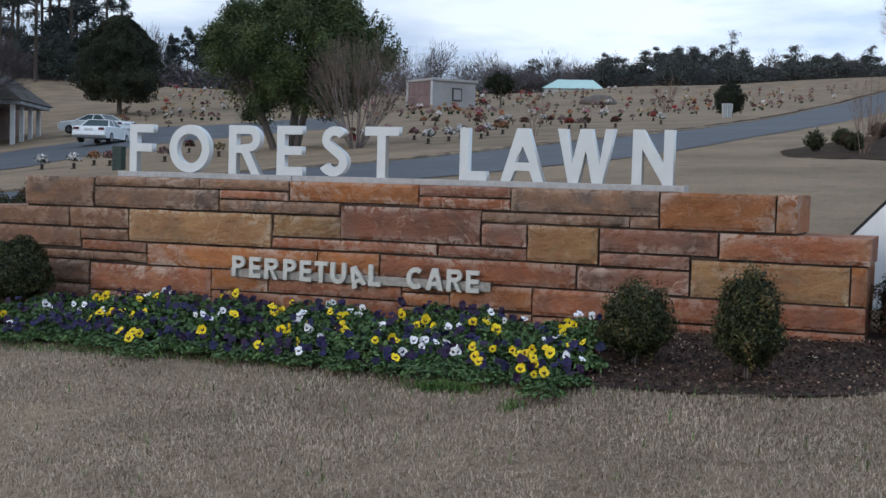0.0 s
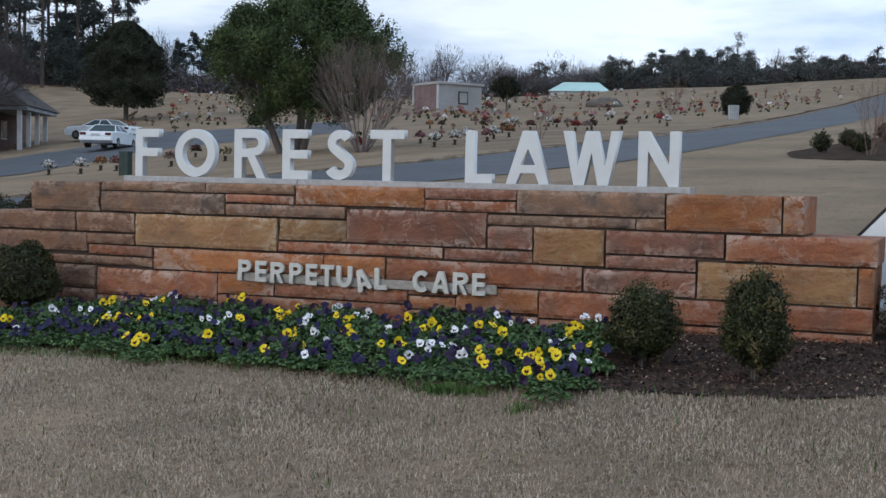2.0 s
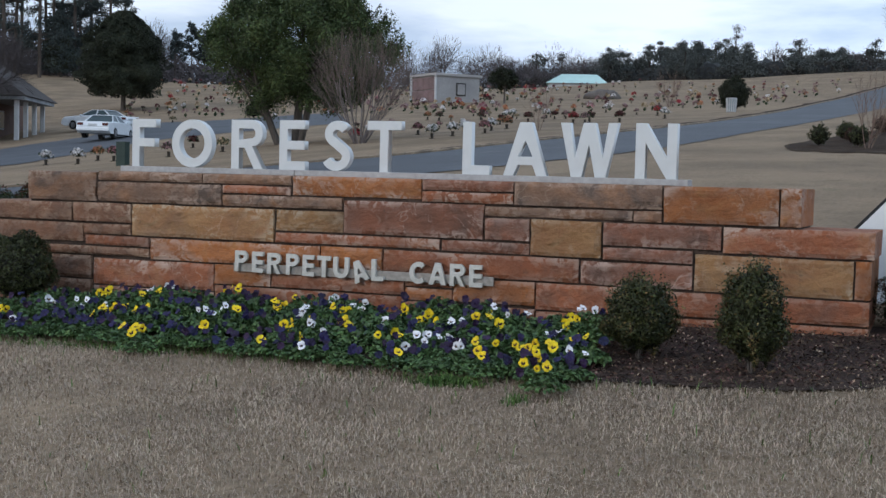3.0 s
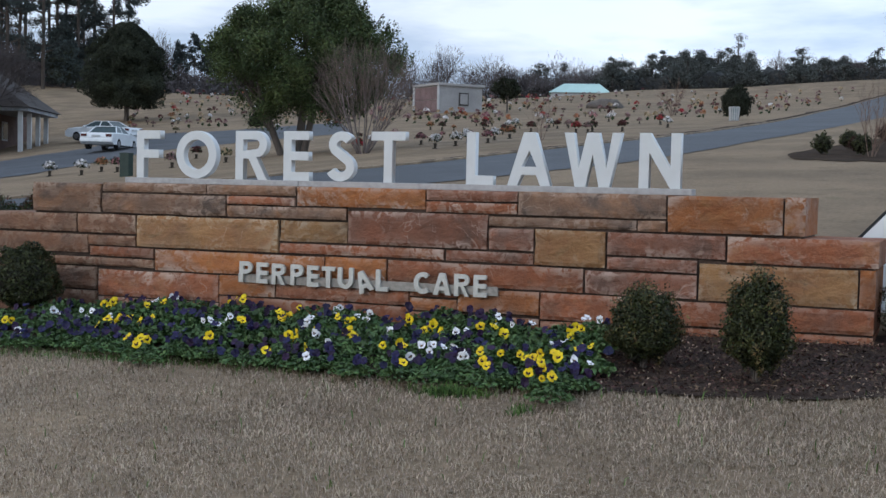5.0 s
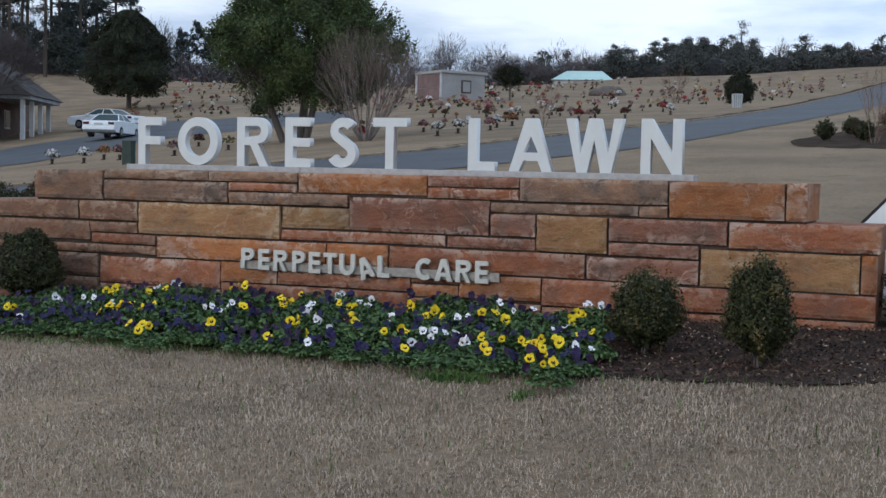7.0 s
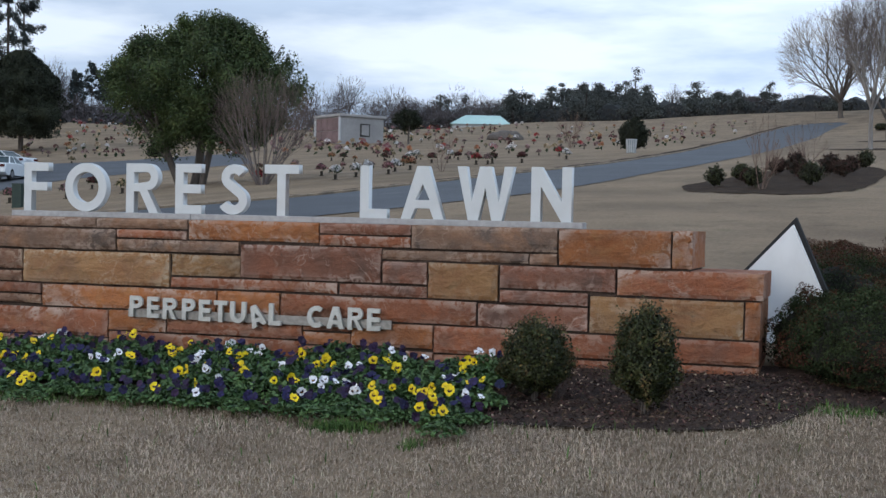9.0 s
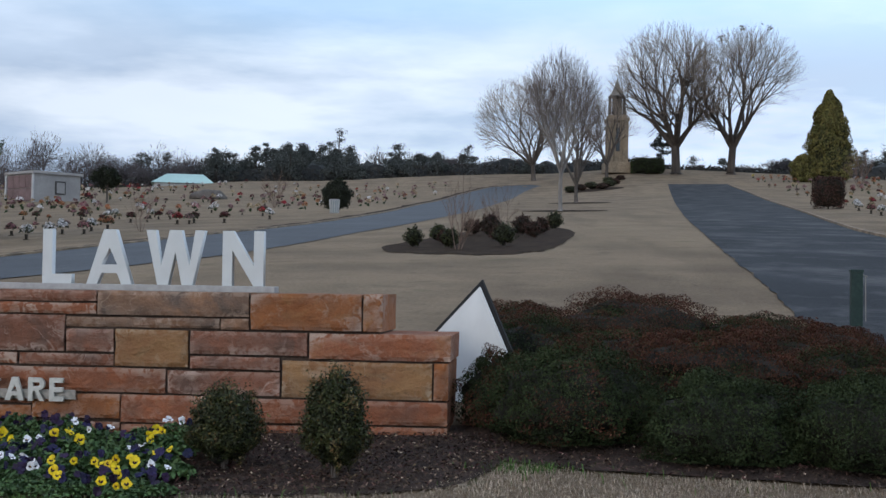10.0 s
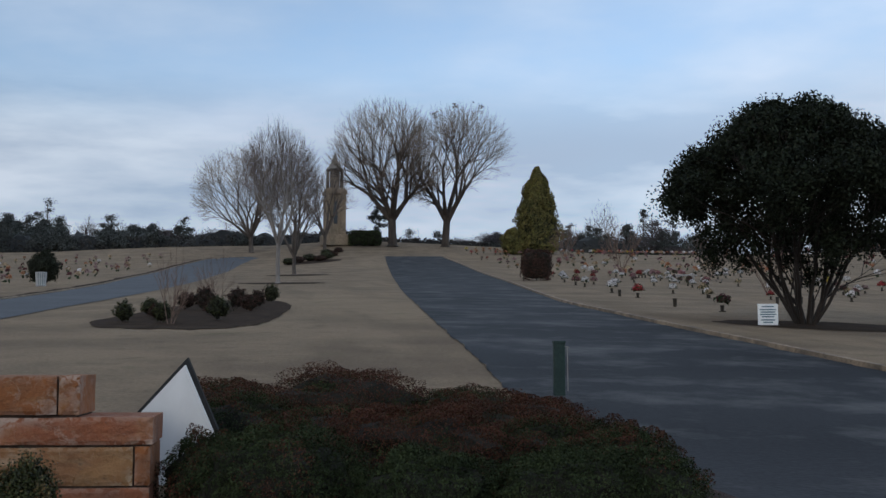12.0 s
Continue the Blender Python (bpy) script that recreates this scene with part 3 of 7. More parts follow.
def strip(name, left, right, n, across, mat, lift, label, category, ragged=0.0):
    """A road or bed laid on the slope between two lines; ragged: how far its edges wander."""
    a, b = catmull(left, n), catmull(right, n)
    if ragged:
        for line, other, k in ((a, b, 3.3), (b, a, 8.1)):
            for i in range(n):
                q = line[i] - other[i]
                ln = math.hypot(q[0], q[1])
                if ln > 0.05:
                    line[i] = line[i] + q / ln * ragged * min(1.0, ln) * (noise.noise(Vector((line[i][0] * 1.3, line[i][1] * 1.3, k))) + 0.6 * noise.noise(Vector((line[i][0] * 5.3, line[i][1] * 5.3, k))))
    verts, faces = [], []
    for i in range(n):
        for j in range(across + 1):
            q = a[i] + (b[i] - a[i]) * j / across
            verts.append((q[0], q[1], ground(q[0], q[1]) + lift))
    for i in range(n - 1):
        for j in range(across):
            k = i * (across + 1) + j
            faces.append((k, k + 1, k + across + 2, k + across + 1))
    return tagged(mesh_object(name, verts, faces, mat, None, True), label, category, "", "structure")


def sweep(name, line, n, profile, mat, label, category, parent=None):
    """A profile (offset to the left, height) swept along a line on the slope."""
    p = catmull(line, n)
    verts, faces = [], []
    k = len(profile)
    for i in range(n):
        t = p[min(i + 1, n - 1)] - p[max(i - 1, 0)]
        t = t / np.linalg.norm(t)
        for o, h in profile:
            q = p[i] + np.array((-t[1], t[0])) * o
            verts.append((q[0], q[1], ground(q[0], q[1]) + h))
    for i in range(n - 1):
        for j in range(k):
            faces.append((i * k + j, i * k + (j + 1) % k, (i + 1) * k + (j + 1) % k, (i + 1) * k + j))
    faces += [tuple(range(k)), tuple(range((n - 1) * k, n * k))[::-1]]
    return tagged(mesh_object(name, verts, faces, mat, parent), label, category, "", "structure")


def box(bm, x0, x1, y0, y1, z0, z1, bevel=0.0):
    vs = [bm.verts.new(c) for c in ((x0, y0, z0), (x1, y0, z0), (x1, y1, z0), (x0, y1, z0), (x0, y0, z1), (x1, y0, z1), (x1, y1, z1), (x0, y1, z1))]
    fs = [bm.faces.new([vs[i] for i in f]) for f in ((3, 2, 1, 0), (4, 5, 6, 7), (0, 1, 5, 4), (1, 2, 6, 5), (2, 3, 7, 6), (3, 0, 4, 7))]
    if bevel:
        es = list({e for f in fs for e in f.edges})
        bmesh.ops.bevel(bm, geom=es, offset=bevel, segments=2, affect="EDGES", profile=0.5)
    return bm


def cylinder(bm, x, y, z0, z1, r0, r1=None, sides=12):
    r1 = r0 if r1 is None else r1
    a = [bm.verts.new((x + r0 * math.cos(6.2832 * i / sides), y + r0 * math.sin(6.2832 * i / sides), z0)) for i in range(sides)]
    b = [bm.verts.new((x + r1 * math.cos(6.2832 * i / sides), y + r1 * math.sin(6.2832 * i / sides), z1)) for i in range(sides)]
    for i in range(sides):
        bm.faces.new((a[i], a[(i + 1) % sides], b[(i + 1) % sides], b[i]))
    bm.faces.new(a[::-1])
    bm.faces.new(b)
    return bm


# ---- ground, drives, beds ----


def spaced(lo, hi, centre, fine, n):
    """Coordinates packed round a centre and wide apart far off."""
    s = np.linspace(-1, 1, n)
    k = 6.2
    w = np.sinh(k * s) / np.sinh(k)
    v = np.where(w < 0, centre + w * (centre - lo), centre + w * (hi - centre))
    return v


gx, gy = spaced(-1400, 1400, 1.0, 0.1, 261), spaced(-500, 1500, -0.5, 0.1, 281)
g_verts = [(x, y, ground(x, y) + 0.004 * noise.noise(Vector((x * 0.9, y * 0.9, 0)))) for y in gy for x in gx]
g_faces = [(j * 261 + i, j * 261 + i + 1, (j + 1) * 261 + i + 1, (j + 1) * 261 + i) for j in range(280) for i in range(260)]
tagged(mesh_object("ground", g_verts, g_faces, M_LAWN, None, True), "tan dormant winter lawn on a rising hillside", "lawn", "", "structure")

MAIN_L = [(-17.5, 9.0), (-13.2, 12.6), (-9.8, 16.5), (-8.4, 19.0), (-7.6, 23.3), (-6.7, 30), (-5.9, 38), (-5.9, 50), (-6.6, 70), (-7.6, 94), (-8.1, 122), (-7.9, 146), (-5.6, 164), (-2.6, 169), (0.4, 170.6)]
MAIN_R = [(-13.5, 4.0), (-9.5, 7.2), (-5.6, 11.4), (-4.0, 15.0), (-3.1, 18.0), (-2.6, 23), (-2.35, 29), (-1.95, 37), (-1.75, 48), (-1.6, 70), (-1.4, 108), (-0.7, 146), (0.4, 161), (1.0, 165), (1.8, 168)]
RIGHT_L = [(3.5, -14), (5.2, -5), (5.75, -1), (5.75, 2), (5.77, 6.0), (6.05, 9.8), (6.5, 16.6), (7.05, 24.3), (8.5, 43.4), (11.2, 75), (14.6, 116), (17.4, 152), (17.6, 155.5)]
RIGHT_R = [(18, -14), (14.2, -5), (12.4, -1), (11.6, 4), (11.38, 9), (11.42, 13), (11.5, 18), (11.8, 24), (12.3, 31.7), (13.7, 42.6), (17.0, 66.6), (19.9, 91.3), (23.3, 126), (24.6, 150), (24.8, 154.5)]
SIDE_NEAR = [(-60, 16), (-40, 22), (-28.5, 25.5), (-27.0, 27.6), (-27.4, 29.4), (-28.7, 32.1), (-30.6, 37), (-33.0, 43.4), (-33.6, 47.4), (-32.5, 51.2), (-30, 60)]
SIDE_FAR = [(-80, 34), (-58, 41), (-45.5, 44.2), (-43.8, 46.2), (-44.4, 49.6), (-44.2, 52.2), (-45.3, 57.3), (-48.3, 64.0), (-47.9, 67.4), (-44.2, 69.2), (-40, 78)]
strip("road", MAIN_L, MAIN_R, 260, 6, M_ROAD_GREY, 0.014, "grey asphalt cemetery drive curving up the hill", "road", 0.12)
strip("road", RIGHT_L, RIGHT_R, 420, 8, M_ROAD, 0.014, "dark patched asphalt drive beside the median lawn", "road", 0.10)
# mulch-coloured strip that paints the gutter's shadow beside the drive
strip("verge", [(x - 0.95, y + 0.4) for x, y in MAIN_L], [(x + 0.15, y - 0.1) for x, y in MAIN_L], 220, 3, M_MULCH_FAR, 0.0125, "dark strip standing for the shaded gutter along the cemetery drive", "verge", 0.45)
strip("road", SIDE_NEAR, SIDE_FAR, 90, 14, M_ROAD_GREY, 0.02, "grey asphalt lane curving past the office", "road", 0.3)
sweep("kerb", RIGHT_R[1:], 150, [(-0.02, -0.1), (-0.025, 0.08), (-0.13, 0.085), (-0.16, -0.1)], M_KERB, "low tan concrete kerb along the drive", "kerb")
sweep("kerb", MAIN_L, 150, [(0.19, -0.1), (0.15, 0.06), (0.03, 0.055), (0.02, -0.1)], M_KERB, "low concrete kerb along the cemetery drive", "kerb")

BED_FRONT = [(-4.4, -1.3), (-3.2, -1.25), (-2.17, -1.19), (-1.43, -1.16), (-0.48, -1.30), (0.16, -1.36), (0.8, -1.40), (1.26, -1.41), (1.65, -1.39), (2.17, -1.34), (2.62, -1.2), (2.84, -0.98), (2.98, -0.6)]
BED_BACK = [(-4.4, 0.3), (-3.4, 0.3), (-2.4, 0.3), (-1.55, 0.3), (-0.58, 0.3), (0.09, 0.3), (0.76, 0.3), (1.24, 0.3), (1.7, 0.3), (2.16, 0.3), (2.6, 0.3), (2.8, 0.3), (3.0, 0.3)]
strip("flower_bed", BED_FRONT, BED_BACK, 160, 8, M_MULCH, 0.014, "dark bark mulch bed before the stone sign", "mulch bed", 0.05)
strip("flower_bed", [(2.9, -0.55), (3.5, -0.78), (4.2, -0.9), (5.0, -0.95), (5.8, -0.7), (6.2, 0.0)], [(2.7, 4.4), (3.4, 4.4), (4.2, 4.4), (5.0, 4.3), (5.4, 3.9), (5.6, 3.0)], 80, 10, M_MULCH, 0.016, "dark bark mulch bed under the shrubs", "mulch bed", 0.05)
a_is = [(-0.35, 19.6), (-0.1, 18.5), (0.4, 17.7), (1.45, 17.0), (2.45, 17.2), (3.05, 18.3), (3.4, 20.7), (3.75, 25.5), (3.85, 28)]
b_is = [(-0.4, 20.0), (-0.3, 21.5), (0.0, 23.5), (0.5, 27), (1.1, 30.5), (1.9, 33.0), (2.8, 34.2), (3.6, 32), (3.87, 28.4)]
strip("flower_bed", a_is, b_is, 120, 6, M_MULCH_FAR, 0.012, "mulched island bed on the median lawn", "mulch bed", 0.5)

# ---- the stone sign ----
stone_wall = new("stone_sign_wall")
stone_wall.location = (0, 0, 0)
tagged(stone_wall, "long coursed sandstone sign wall with stepped ends", "stone wall")
bm = bmesh.new()
box(bm, -3.40, 2.63, 0.028, 0.632, 0.2, 1.225)
box(bm, -2.99, 2.25, 0.028, 0.622, 1.226, 1.455)
part("core", bm, M_JOINT, stone_wall, "dark recessed mortar core")


def stone(x0, x1, z0, z1, tone, deep=0.09, rough=0.010):
    """A rock-faced block: a worn front with softened, chipped arrises and a plain back."""
    nx, nz = max(4, int((x1 - x0) / 0.035)), max(4, int((z1 - z0) / 0.02))
    off = random.random() * 50
    proud = random.uniform(-0.005, 0.010)
    verts, faces, wear = [], [], []
    for j in range(nz + 1):
        for i in range(nx + 1):
            a, b = i / nx, j / nz
            x, z = x0 + (x1 - x0) * a, z0 + (z1 - z0) * b
            edge = min(min(a, 1 - a) * (x1 - x0), min(b, 1 - b) * (z1 - z0))
            chip = max(0.0, noise.noise(Vector((x * 16 + off, z * 16, off)))) * math.exp(-edge / 0.02)
            sink = 0.010 * math.exp(-edge / 0.007) + 0.014 * chip
            r = noise.fractal(Vector((x * 6 + off, z * 12, off)), 1.0, 2.0, 5) * rough
            wob = noise.noise(Vector((x * 5, z * 5, off * 3))) * 0.004
            if i in (0, nx):
                x += wob
            if j in (0, nz):
                z += wob
            verts.append((x, -proud + sink - r, z))
            patch = max(0.0, noise.noise(Vector((x * 3.1 + off, z * 5.2, off + 9))) * 1.6)
            wear.append(min(1.0, 0.95 * math.exp(-edge / 0.024) * (0.42 + patch) + 0.55 * patch * (noise.noise(Vector((x * 9, z * 9, off))) > 0.1)))
    front = len(verts)
    for j in range(nz):
        for i in range(nx):
            k = j * (nx + 1) + i
            faces.append((k, k + 1, k + nx + 2, k + nx + 1))
    ring = list(range(nx + 1)) + [(j + 1) * (nx + 1) - 1 for j in range(1, nz + 1)] + [nz * (nx + 1) + i for i in range(nx - 1, -1, -1)] + [j * (nx + 1) for j in range(nz - 1, 0, -1)]
    for d in (deep * 0.5, deep):
        for k in ring:
            x, y, z = verts[k]
            verts.append((x, d + noise.noise(Vector((x * 9, z * 9, off + d))) * 0.006, z + noise.noise(Vector((x * 7, d * 9, off))) * 0.004))
            wear.append(0.15)
    m = len(ring)
    for q in range(m):
        r2 = (q + 1) % m
        faces.append((ring[r2], ring[q], front + q, front + r2))
        faces.append((front + r2, front + q, front + m + q, front + m + r2))
    faces.append(tuple(front + m + q for q in range(m)))
    ob = mesh_object("stone", verts, faces, M_ST[tone], stone_wall)
    ob.data.attributes.new("wear", "FLOAT", "POINT").data.foreach_set("value", wear)


FULL = 0.655
# upper course with its capstones
for x0, x1, z0, z1, tone in [(-3.0, -2.425, 1.268, 1.462, "g"), (-2.41, -1.584, 1.412, 1.472, "g"), (-1.572, -0.915, 1.412, 1.474, "g"), (-0.90, -0.008, 1.352, 1.474, "o"), (0.004, 0.588, 1.412, 1.474, "p"), (0.60, 1.488, 1.336, 1.474, "g"), (1.504, 2.141, 1.266, 1.472, "o"), (2.152, 2.262, 1.264, 1.476, "o")]:
    stone(x0, x1, z0, z1, tone, FULL)
for x0, x1, z0, z1, tone in [(-2.41, -1.429, 1.268, 1.399, "g"), (-1.415, -0.916, 1.351, 1.402, "r"), (-1.413, -0.544, 1.268, 1.339, "g"), (0.004, 0.588, 1.338, 1.400, "r"), (0.416, 1.318, 1.266, 1.322, "g"), (1.329, 1.488, 1.262, 1.324, "g")]:
    stone(x0, x1, z0, z1, tone)
# second course; its ends carry the steps
for x0, x1, z0, z1, tone, deep in [(-3.42, -2.622, 1.128, 1.25, "b", FULL), (-2.605, -2.136, 1.126, 1.254, "b", 0.09), (-2.12, -1.034, 1.044, 1.254, "y", 0.09), (-1.018, -0.54, 1.122, 1.254, "y", 0.09), (-1.016, 0.122, 1.046, 1.108, "r", 0.09), (-0.529, 0.404, 1.122, 1.328, "p", 0.09), (0.418, 0.699, 1.122, 1.252, "p", 0.09), (0.136, 0.699, 1.042, 1.106, "p", 0.09), (0.71, 1.139, 1.042, 1.252, "y", 0.09), (1.153, 1.833, 1.12, 1.25, "p", 0.09), (1.155, 1.677, 1.036, 1.106, "p", 0.09), (1.845, 2.655, 1.104, 1.249, "r", 0.665)]:
    stone(x0, x1, z0, z1, tone, deep)
# third course
for x0, x1, z0, z1, tone, deep in [(-3.40, -2.53, 0.985, 1.112, "b", 0.63), (-2.517, -2.134, 1.044, 1.11, "b", 0.09), (-2.515, -1.989, 0.968, 1.03, "r", 0.09), (-3.40, -1.986, 0.9, 0.954, "b", 0.63), (-1.972, -0.699, 0.89, 1.028, "o", 0.09), (-0.688, -0.262, 0.89, 1.032, "o", 0.09), (-0.25, 1.01, 0.89, 1.028, "r", 0.09), (1.022, 1.676, 0.888, 1.022, "p", 0.09), (1.69, 2.551, 0.882, 1.09, "y", 0.09), (2.56, 2.642, 0.882, 1.09, "o", 0.645)]:
    stone(x0, x1, z0, z1, tone, deep)
# lowest courses, redder towards the bed
for x0, x1, z0, z1, tone, deep in [(-3.40, -2.458, 0.735, 0.888, "b", 0.63), (-2.44, -1.481, 0.70, 0.876, "r", 0.09), (-1.467, -1.052, 0.752, 0.876, "o", 0.09), (-1.038, -0.108, 0.755, 0.838, "r", 0.09), (-1.038, -0.108, 0.85, 0.878, "r", 0.09), (-0.097, 0.214, 0.728, 0.802, "o", 0.09), (-0.097, 0.214, 0.814, 0.878, "r", 0.09), (0.226, 0.743, 0.737, 0.876, "o", 0.09), (0.754, 1.49, 0.72, 0.876, "r", 0.09), (1.501, 1.945, 0.735, 0.87, "r", 0.09), (1.957, 2.64, 0.738, 0.87, "r", 0.64)]:
    stone(x0, x1, z0, z1, tone, deep)
for x0, x1, z0, z1, tone, deep in [(-3.40, -2.456, 0.40, 0.722, "b", 0.63), (-2.438, -1.479, 0.40, 0.688, "r", 0.09), (-1.464, -0.105, 0.45, 0.742, "r", 0.09), (-0.094, 0.746, 0.45, 0.714, "r", 0.09), (0.757, 1.5, 0.45, 0.707, "r", 0.09), (1.507, 2.104, 0.45, 0.722, "r", 0.09), (2.114, 2.64, 0.45, 0.726, "r", 0.64)]:
    stone(x0, x1, z0, z1, tone, deep)


# ---- letters ----
def arc(cx, cy, rx, ry, a0, a1, n=14):
    return [(cx + rx * math.cos(radians(a0 + (a1 - a0) * i / n)), cy + ry * math.sin(radians(a0 + (a1 - a0) * i / n))) for i in range(n + 1)]


def ribbon(path, w):
    l, r = [], []
    for i, p in enumerate(path):
        a, b = path[max(i - 1, 0)], path[min(i + 1, len(path) - 1)]
        dx, dy = b[0] - a[0], b[1] - a[1]
        n = math.hypot(dx, dy) or 1
        l.append((p[0] - dy / n * w / 2, p[1] + dx / n * w / 2))
        r.append((p[0] + dy / n * w / 2, p[1] - dx / n * w / 2))
    return l + r[::-1]


def glyph(ch, w, s):
    """Outlines of a bold sans letter, one unit high and w wide, with strokes s wide."""
    h = s * 0.95
    if ch == "F":
        return [[(0, 0), (s, 0), (s, 0.42), (w * 0.95, 0.42), (w * 0.95, 0.42 + h), (s, 0.42 + h), (s, 1 - h), (w, 1 - h), (w, 1), (0, 1)]]
    if ch == "E":
        return [[(0, 0), (w, 0), (w, h), (s, h), (s, 0.5 - h / 2), (w * 0.97, 0.5 - h / 2), (w * 0.97, 0.5 + h / 2), (s, 0.5 + h / 2), (s, 1 - h), (w * 0.98, 1 - h), (w * 0.98, 1), (0, 1)]]
    if ch == "L":
        return [[(0, 0), (w, 0), (w, h), (s, h), (s, 1), (0, 1)]]
    if ch == "T":
        c = w / 2
        return [[(c - s / 2, 0), (c + s / 2, 0), (c + s / 2, 1 - h), (w, 1 - h), (w, 1), (0, 1), (0, 1 - h), (c - s / 2, 1 - h)]]
    if ch == "O":
        return [arc(w / 2, 0.5, w / 2, 0.5, 0, 348, 29), arc(w / 2, 0.5, w / 2 - s * 1.02, 0.5 - s * 1.02, 0, 348, 29)[::-1]]
    if ch in "PR":
        r = 0.285 if ch == "P" else 0.275
        outer = [(0, 0), (s, 0), (s, 1 - 2 * r - 0.02)]
        if ch == "R":
            outer += [(w * 0.42, 1 - 2 * r - 0.02), (w * 0.72, 0), (w * 1.0, 0), (w * 0.66, 1 - 2 * r + 0.02)]
        else:
            outer += [(w - r, 1 - 2 * r - 0.02)]
        outer += arc(w - r, 1 - r, r * 0.98, r, -70 if ch == "R" else -85, 90, 12) + [(0, 1)]
        hole = [(s, 1 - 2 * r + h * 0.8), (s, 1 - h)] + arc(w - r, 1 - r, r - s * 0.98, r - h, 90, -90, 10) 
        return [outer, hole]
    if ch == "A":
        c = w / 2
        return [[(0, 0), (s * 1.08, 0), (s * 1.08 + 0.10 * w, 0.2), (w - s * 1.08 - 0.10 * w, 0.2), (w - s * 1.08, 0), (w, 0), (c + s * 0.62, 1), (c - s * 0.62, 1)],
                [(c - 0.17 * w, 0.2 + h * 0.9), (c, 0.66), (c + 0.17 * w, 0.2 + h * 0.9)]]
    if ch == "W":
        q = s * 0.55
        return [[(w * 0.20, 0), (w * 0.20 + 2 * q, 0), (w / 2, 0.60), (w * 0.80 - 2 * q, 0), (w * 0.80, 0), (w, 1), (w - 1.8 * q, 1), (w * 0.74, 0.34), (w / 2 + q * 1.1, 1), (w / 2 - q * 1.1, 1), (w * 0.26, 0.34), (1.8 * q, 1), (0, 1)]]
    if ch == "N":
        return [[(0, 0), (s, 0), (s, 0.64), (w - s, 0.0), (w, 0), (w, 1), (w - s, 1), (w - s, 0.36), (s * 1.05, 1), (0, 1)]]
    if ch == "U":
        r = w / 2
        return [[(0, 1)] + arc(r, r * 1.05, r, r * 1.05, 180, 360, 14) + [(w, 1), (w - s, 1)] + arc(r, r * 1.05, r - s, r * 1.05 - h, 360, 180, 14) + [(s, 1)]]
    if ch == "C":
        return [ribbon(arc(w * 0.56, 0.5, w * 0.56 - s / 2, 0.5 - s / 2, 48, 312, 22), s)]
    if ch == "S":
        p = arc(w * 0.52, 0.735, w * 0.44 - s / 2, 0.265 - s / 2, 28, 215, 12) + arc(w * 0.48, 0.285, w * 0.50 - s / 2, 0.285 - s / 2, 45, -158, 14)
        return [ribbon(p, s)]


def letter(ch, x0, x1, z0, z1, y, deep, stroke, mat, parent, spin=0.0, soft=0.002):
    w, h = (x1 - x0), (z1 - z0)
    cu = bpy.data.curves.new("letter", "CURVE")
    cu.dimensions, cu.fill_mode, cu.extrude, cu.bevel_depth, cu.bevel_resolution = "2D", "BOTH", deep / 2 - soft, soft, 1
    cu.offset = -soft
    for line in glyph(ch, w / h, stroke):
        sp = cu.splines.new("POLY")
        sp.points.add(len(line) - 1)
        for k, (a, b) in enumerate(line):
            sp.points[k].co = (a * h, b * h, 0, 1)
        sp.use_cyclic_u = True
    tmp = bpy.data.objects.new("letter", cu)
    scene.collection.objects.link(tmp)
    me = bpy.data.meshes.new_from_object(tmp.evaluated_get(bpy.context.evaluated_depsgraph_get()))
    bpy.data.objects.remove(tmp)
    bpy.data.curves.remove(cu)
    me.materials.clear()
    me.materials.append(mat)
    ob = new("letter", me)
    ob.matrix_basis = Matrix.Translation((x0, y + deep / 2, z0)) @ Matrix.Rotation(radians(90), 4, "X") @ Matrix.Rotation(radians(spin), 4, "Z")
    ob.parent = parent
    return ob


sign_big = tagged(new("sign_lettering"), "white block capitals reading FOREST LAWN on a white plinth strip", "sign")
bm = bmesh.new()
box(bm, -2.395, -1.02, 0.24, 0.36, 1.474, 1.512, 0.003)
box(bm, -1.016, 1.588, 0.24, 0.36, 1.474, 1.512, 0.003)
part("plinth_strip", bm, M_PLINTH, sign_big, "weathered pale grey strip")
for ch, x0, x1 in [("F", -2.320, -2.125), ("O", -1.994, -1.67), ("R", -1.520, -1.275), ("E", -1.150, -0.955), ("S", -0.830, -0.620), ("T", -0.505, -0.262), ("L", 0.158, 0.340), ("A", 0.432, 0.712), ("W", 0.795, 1.155), ("N", 1.262, 1.512)]:
    letter(ch, x0, x1, 1.512, 1.840, 0.27, 0.055, 0.185, M_LETTER, sign_big)

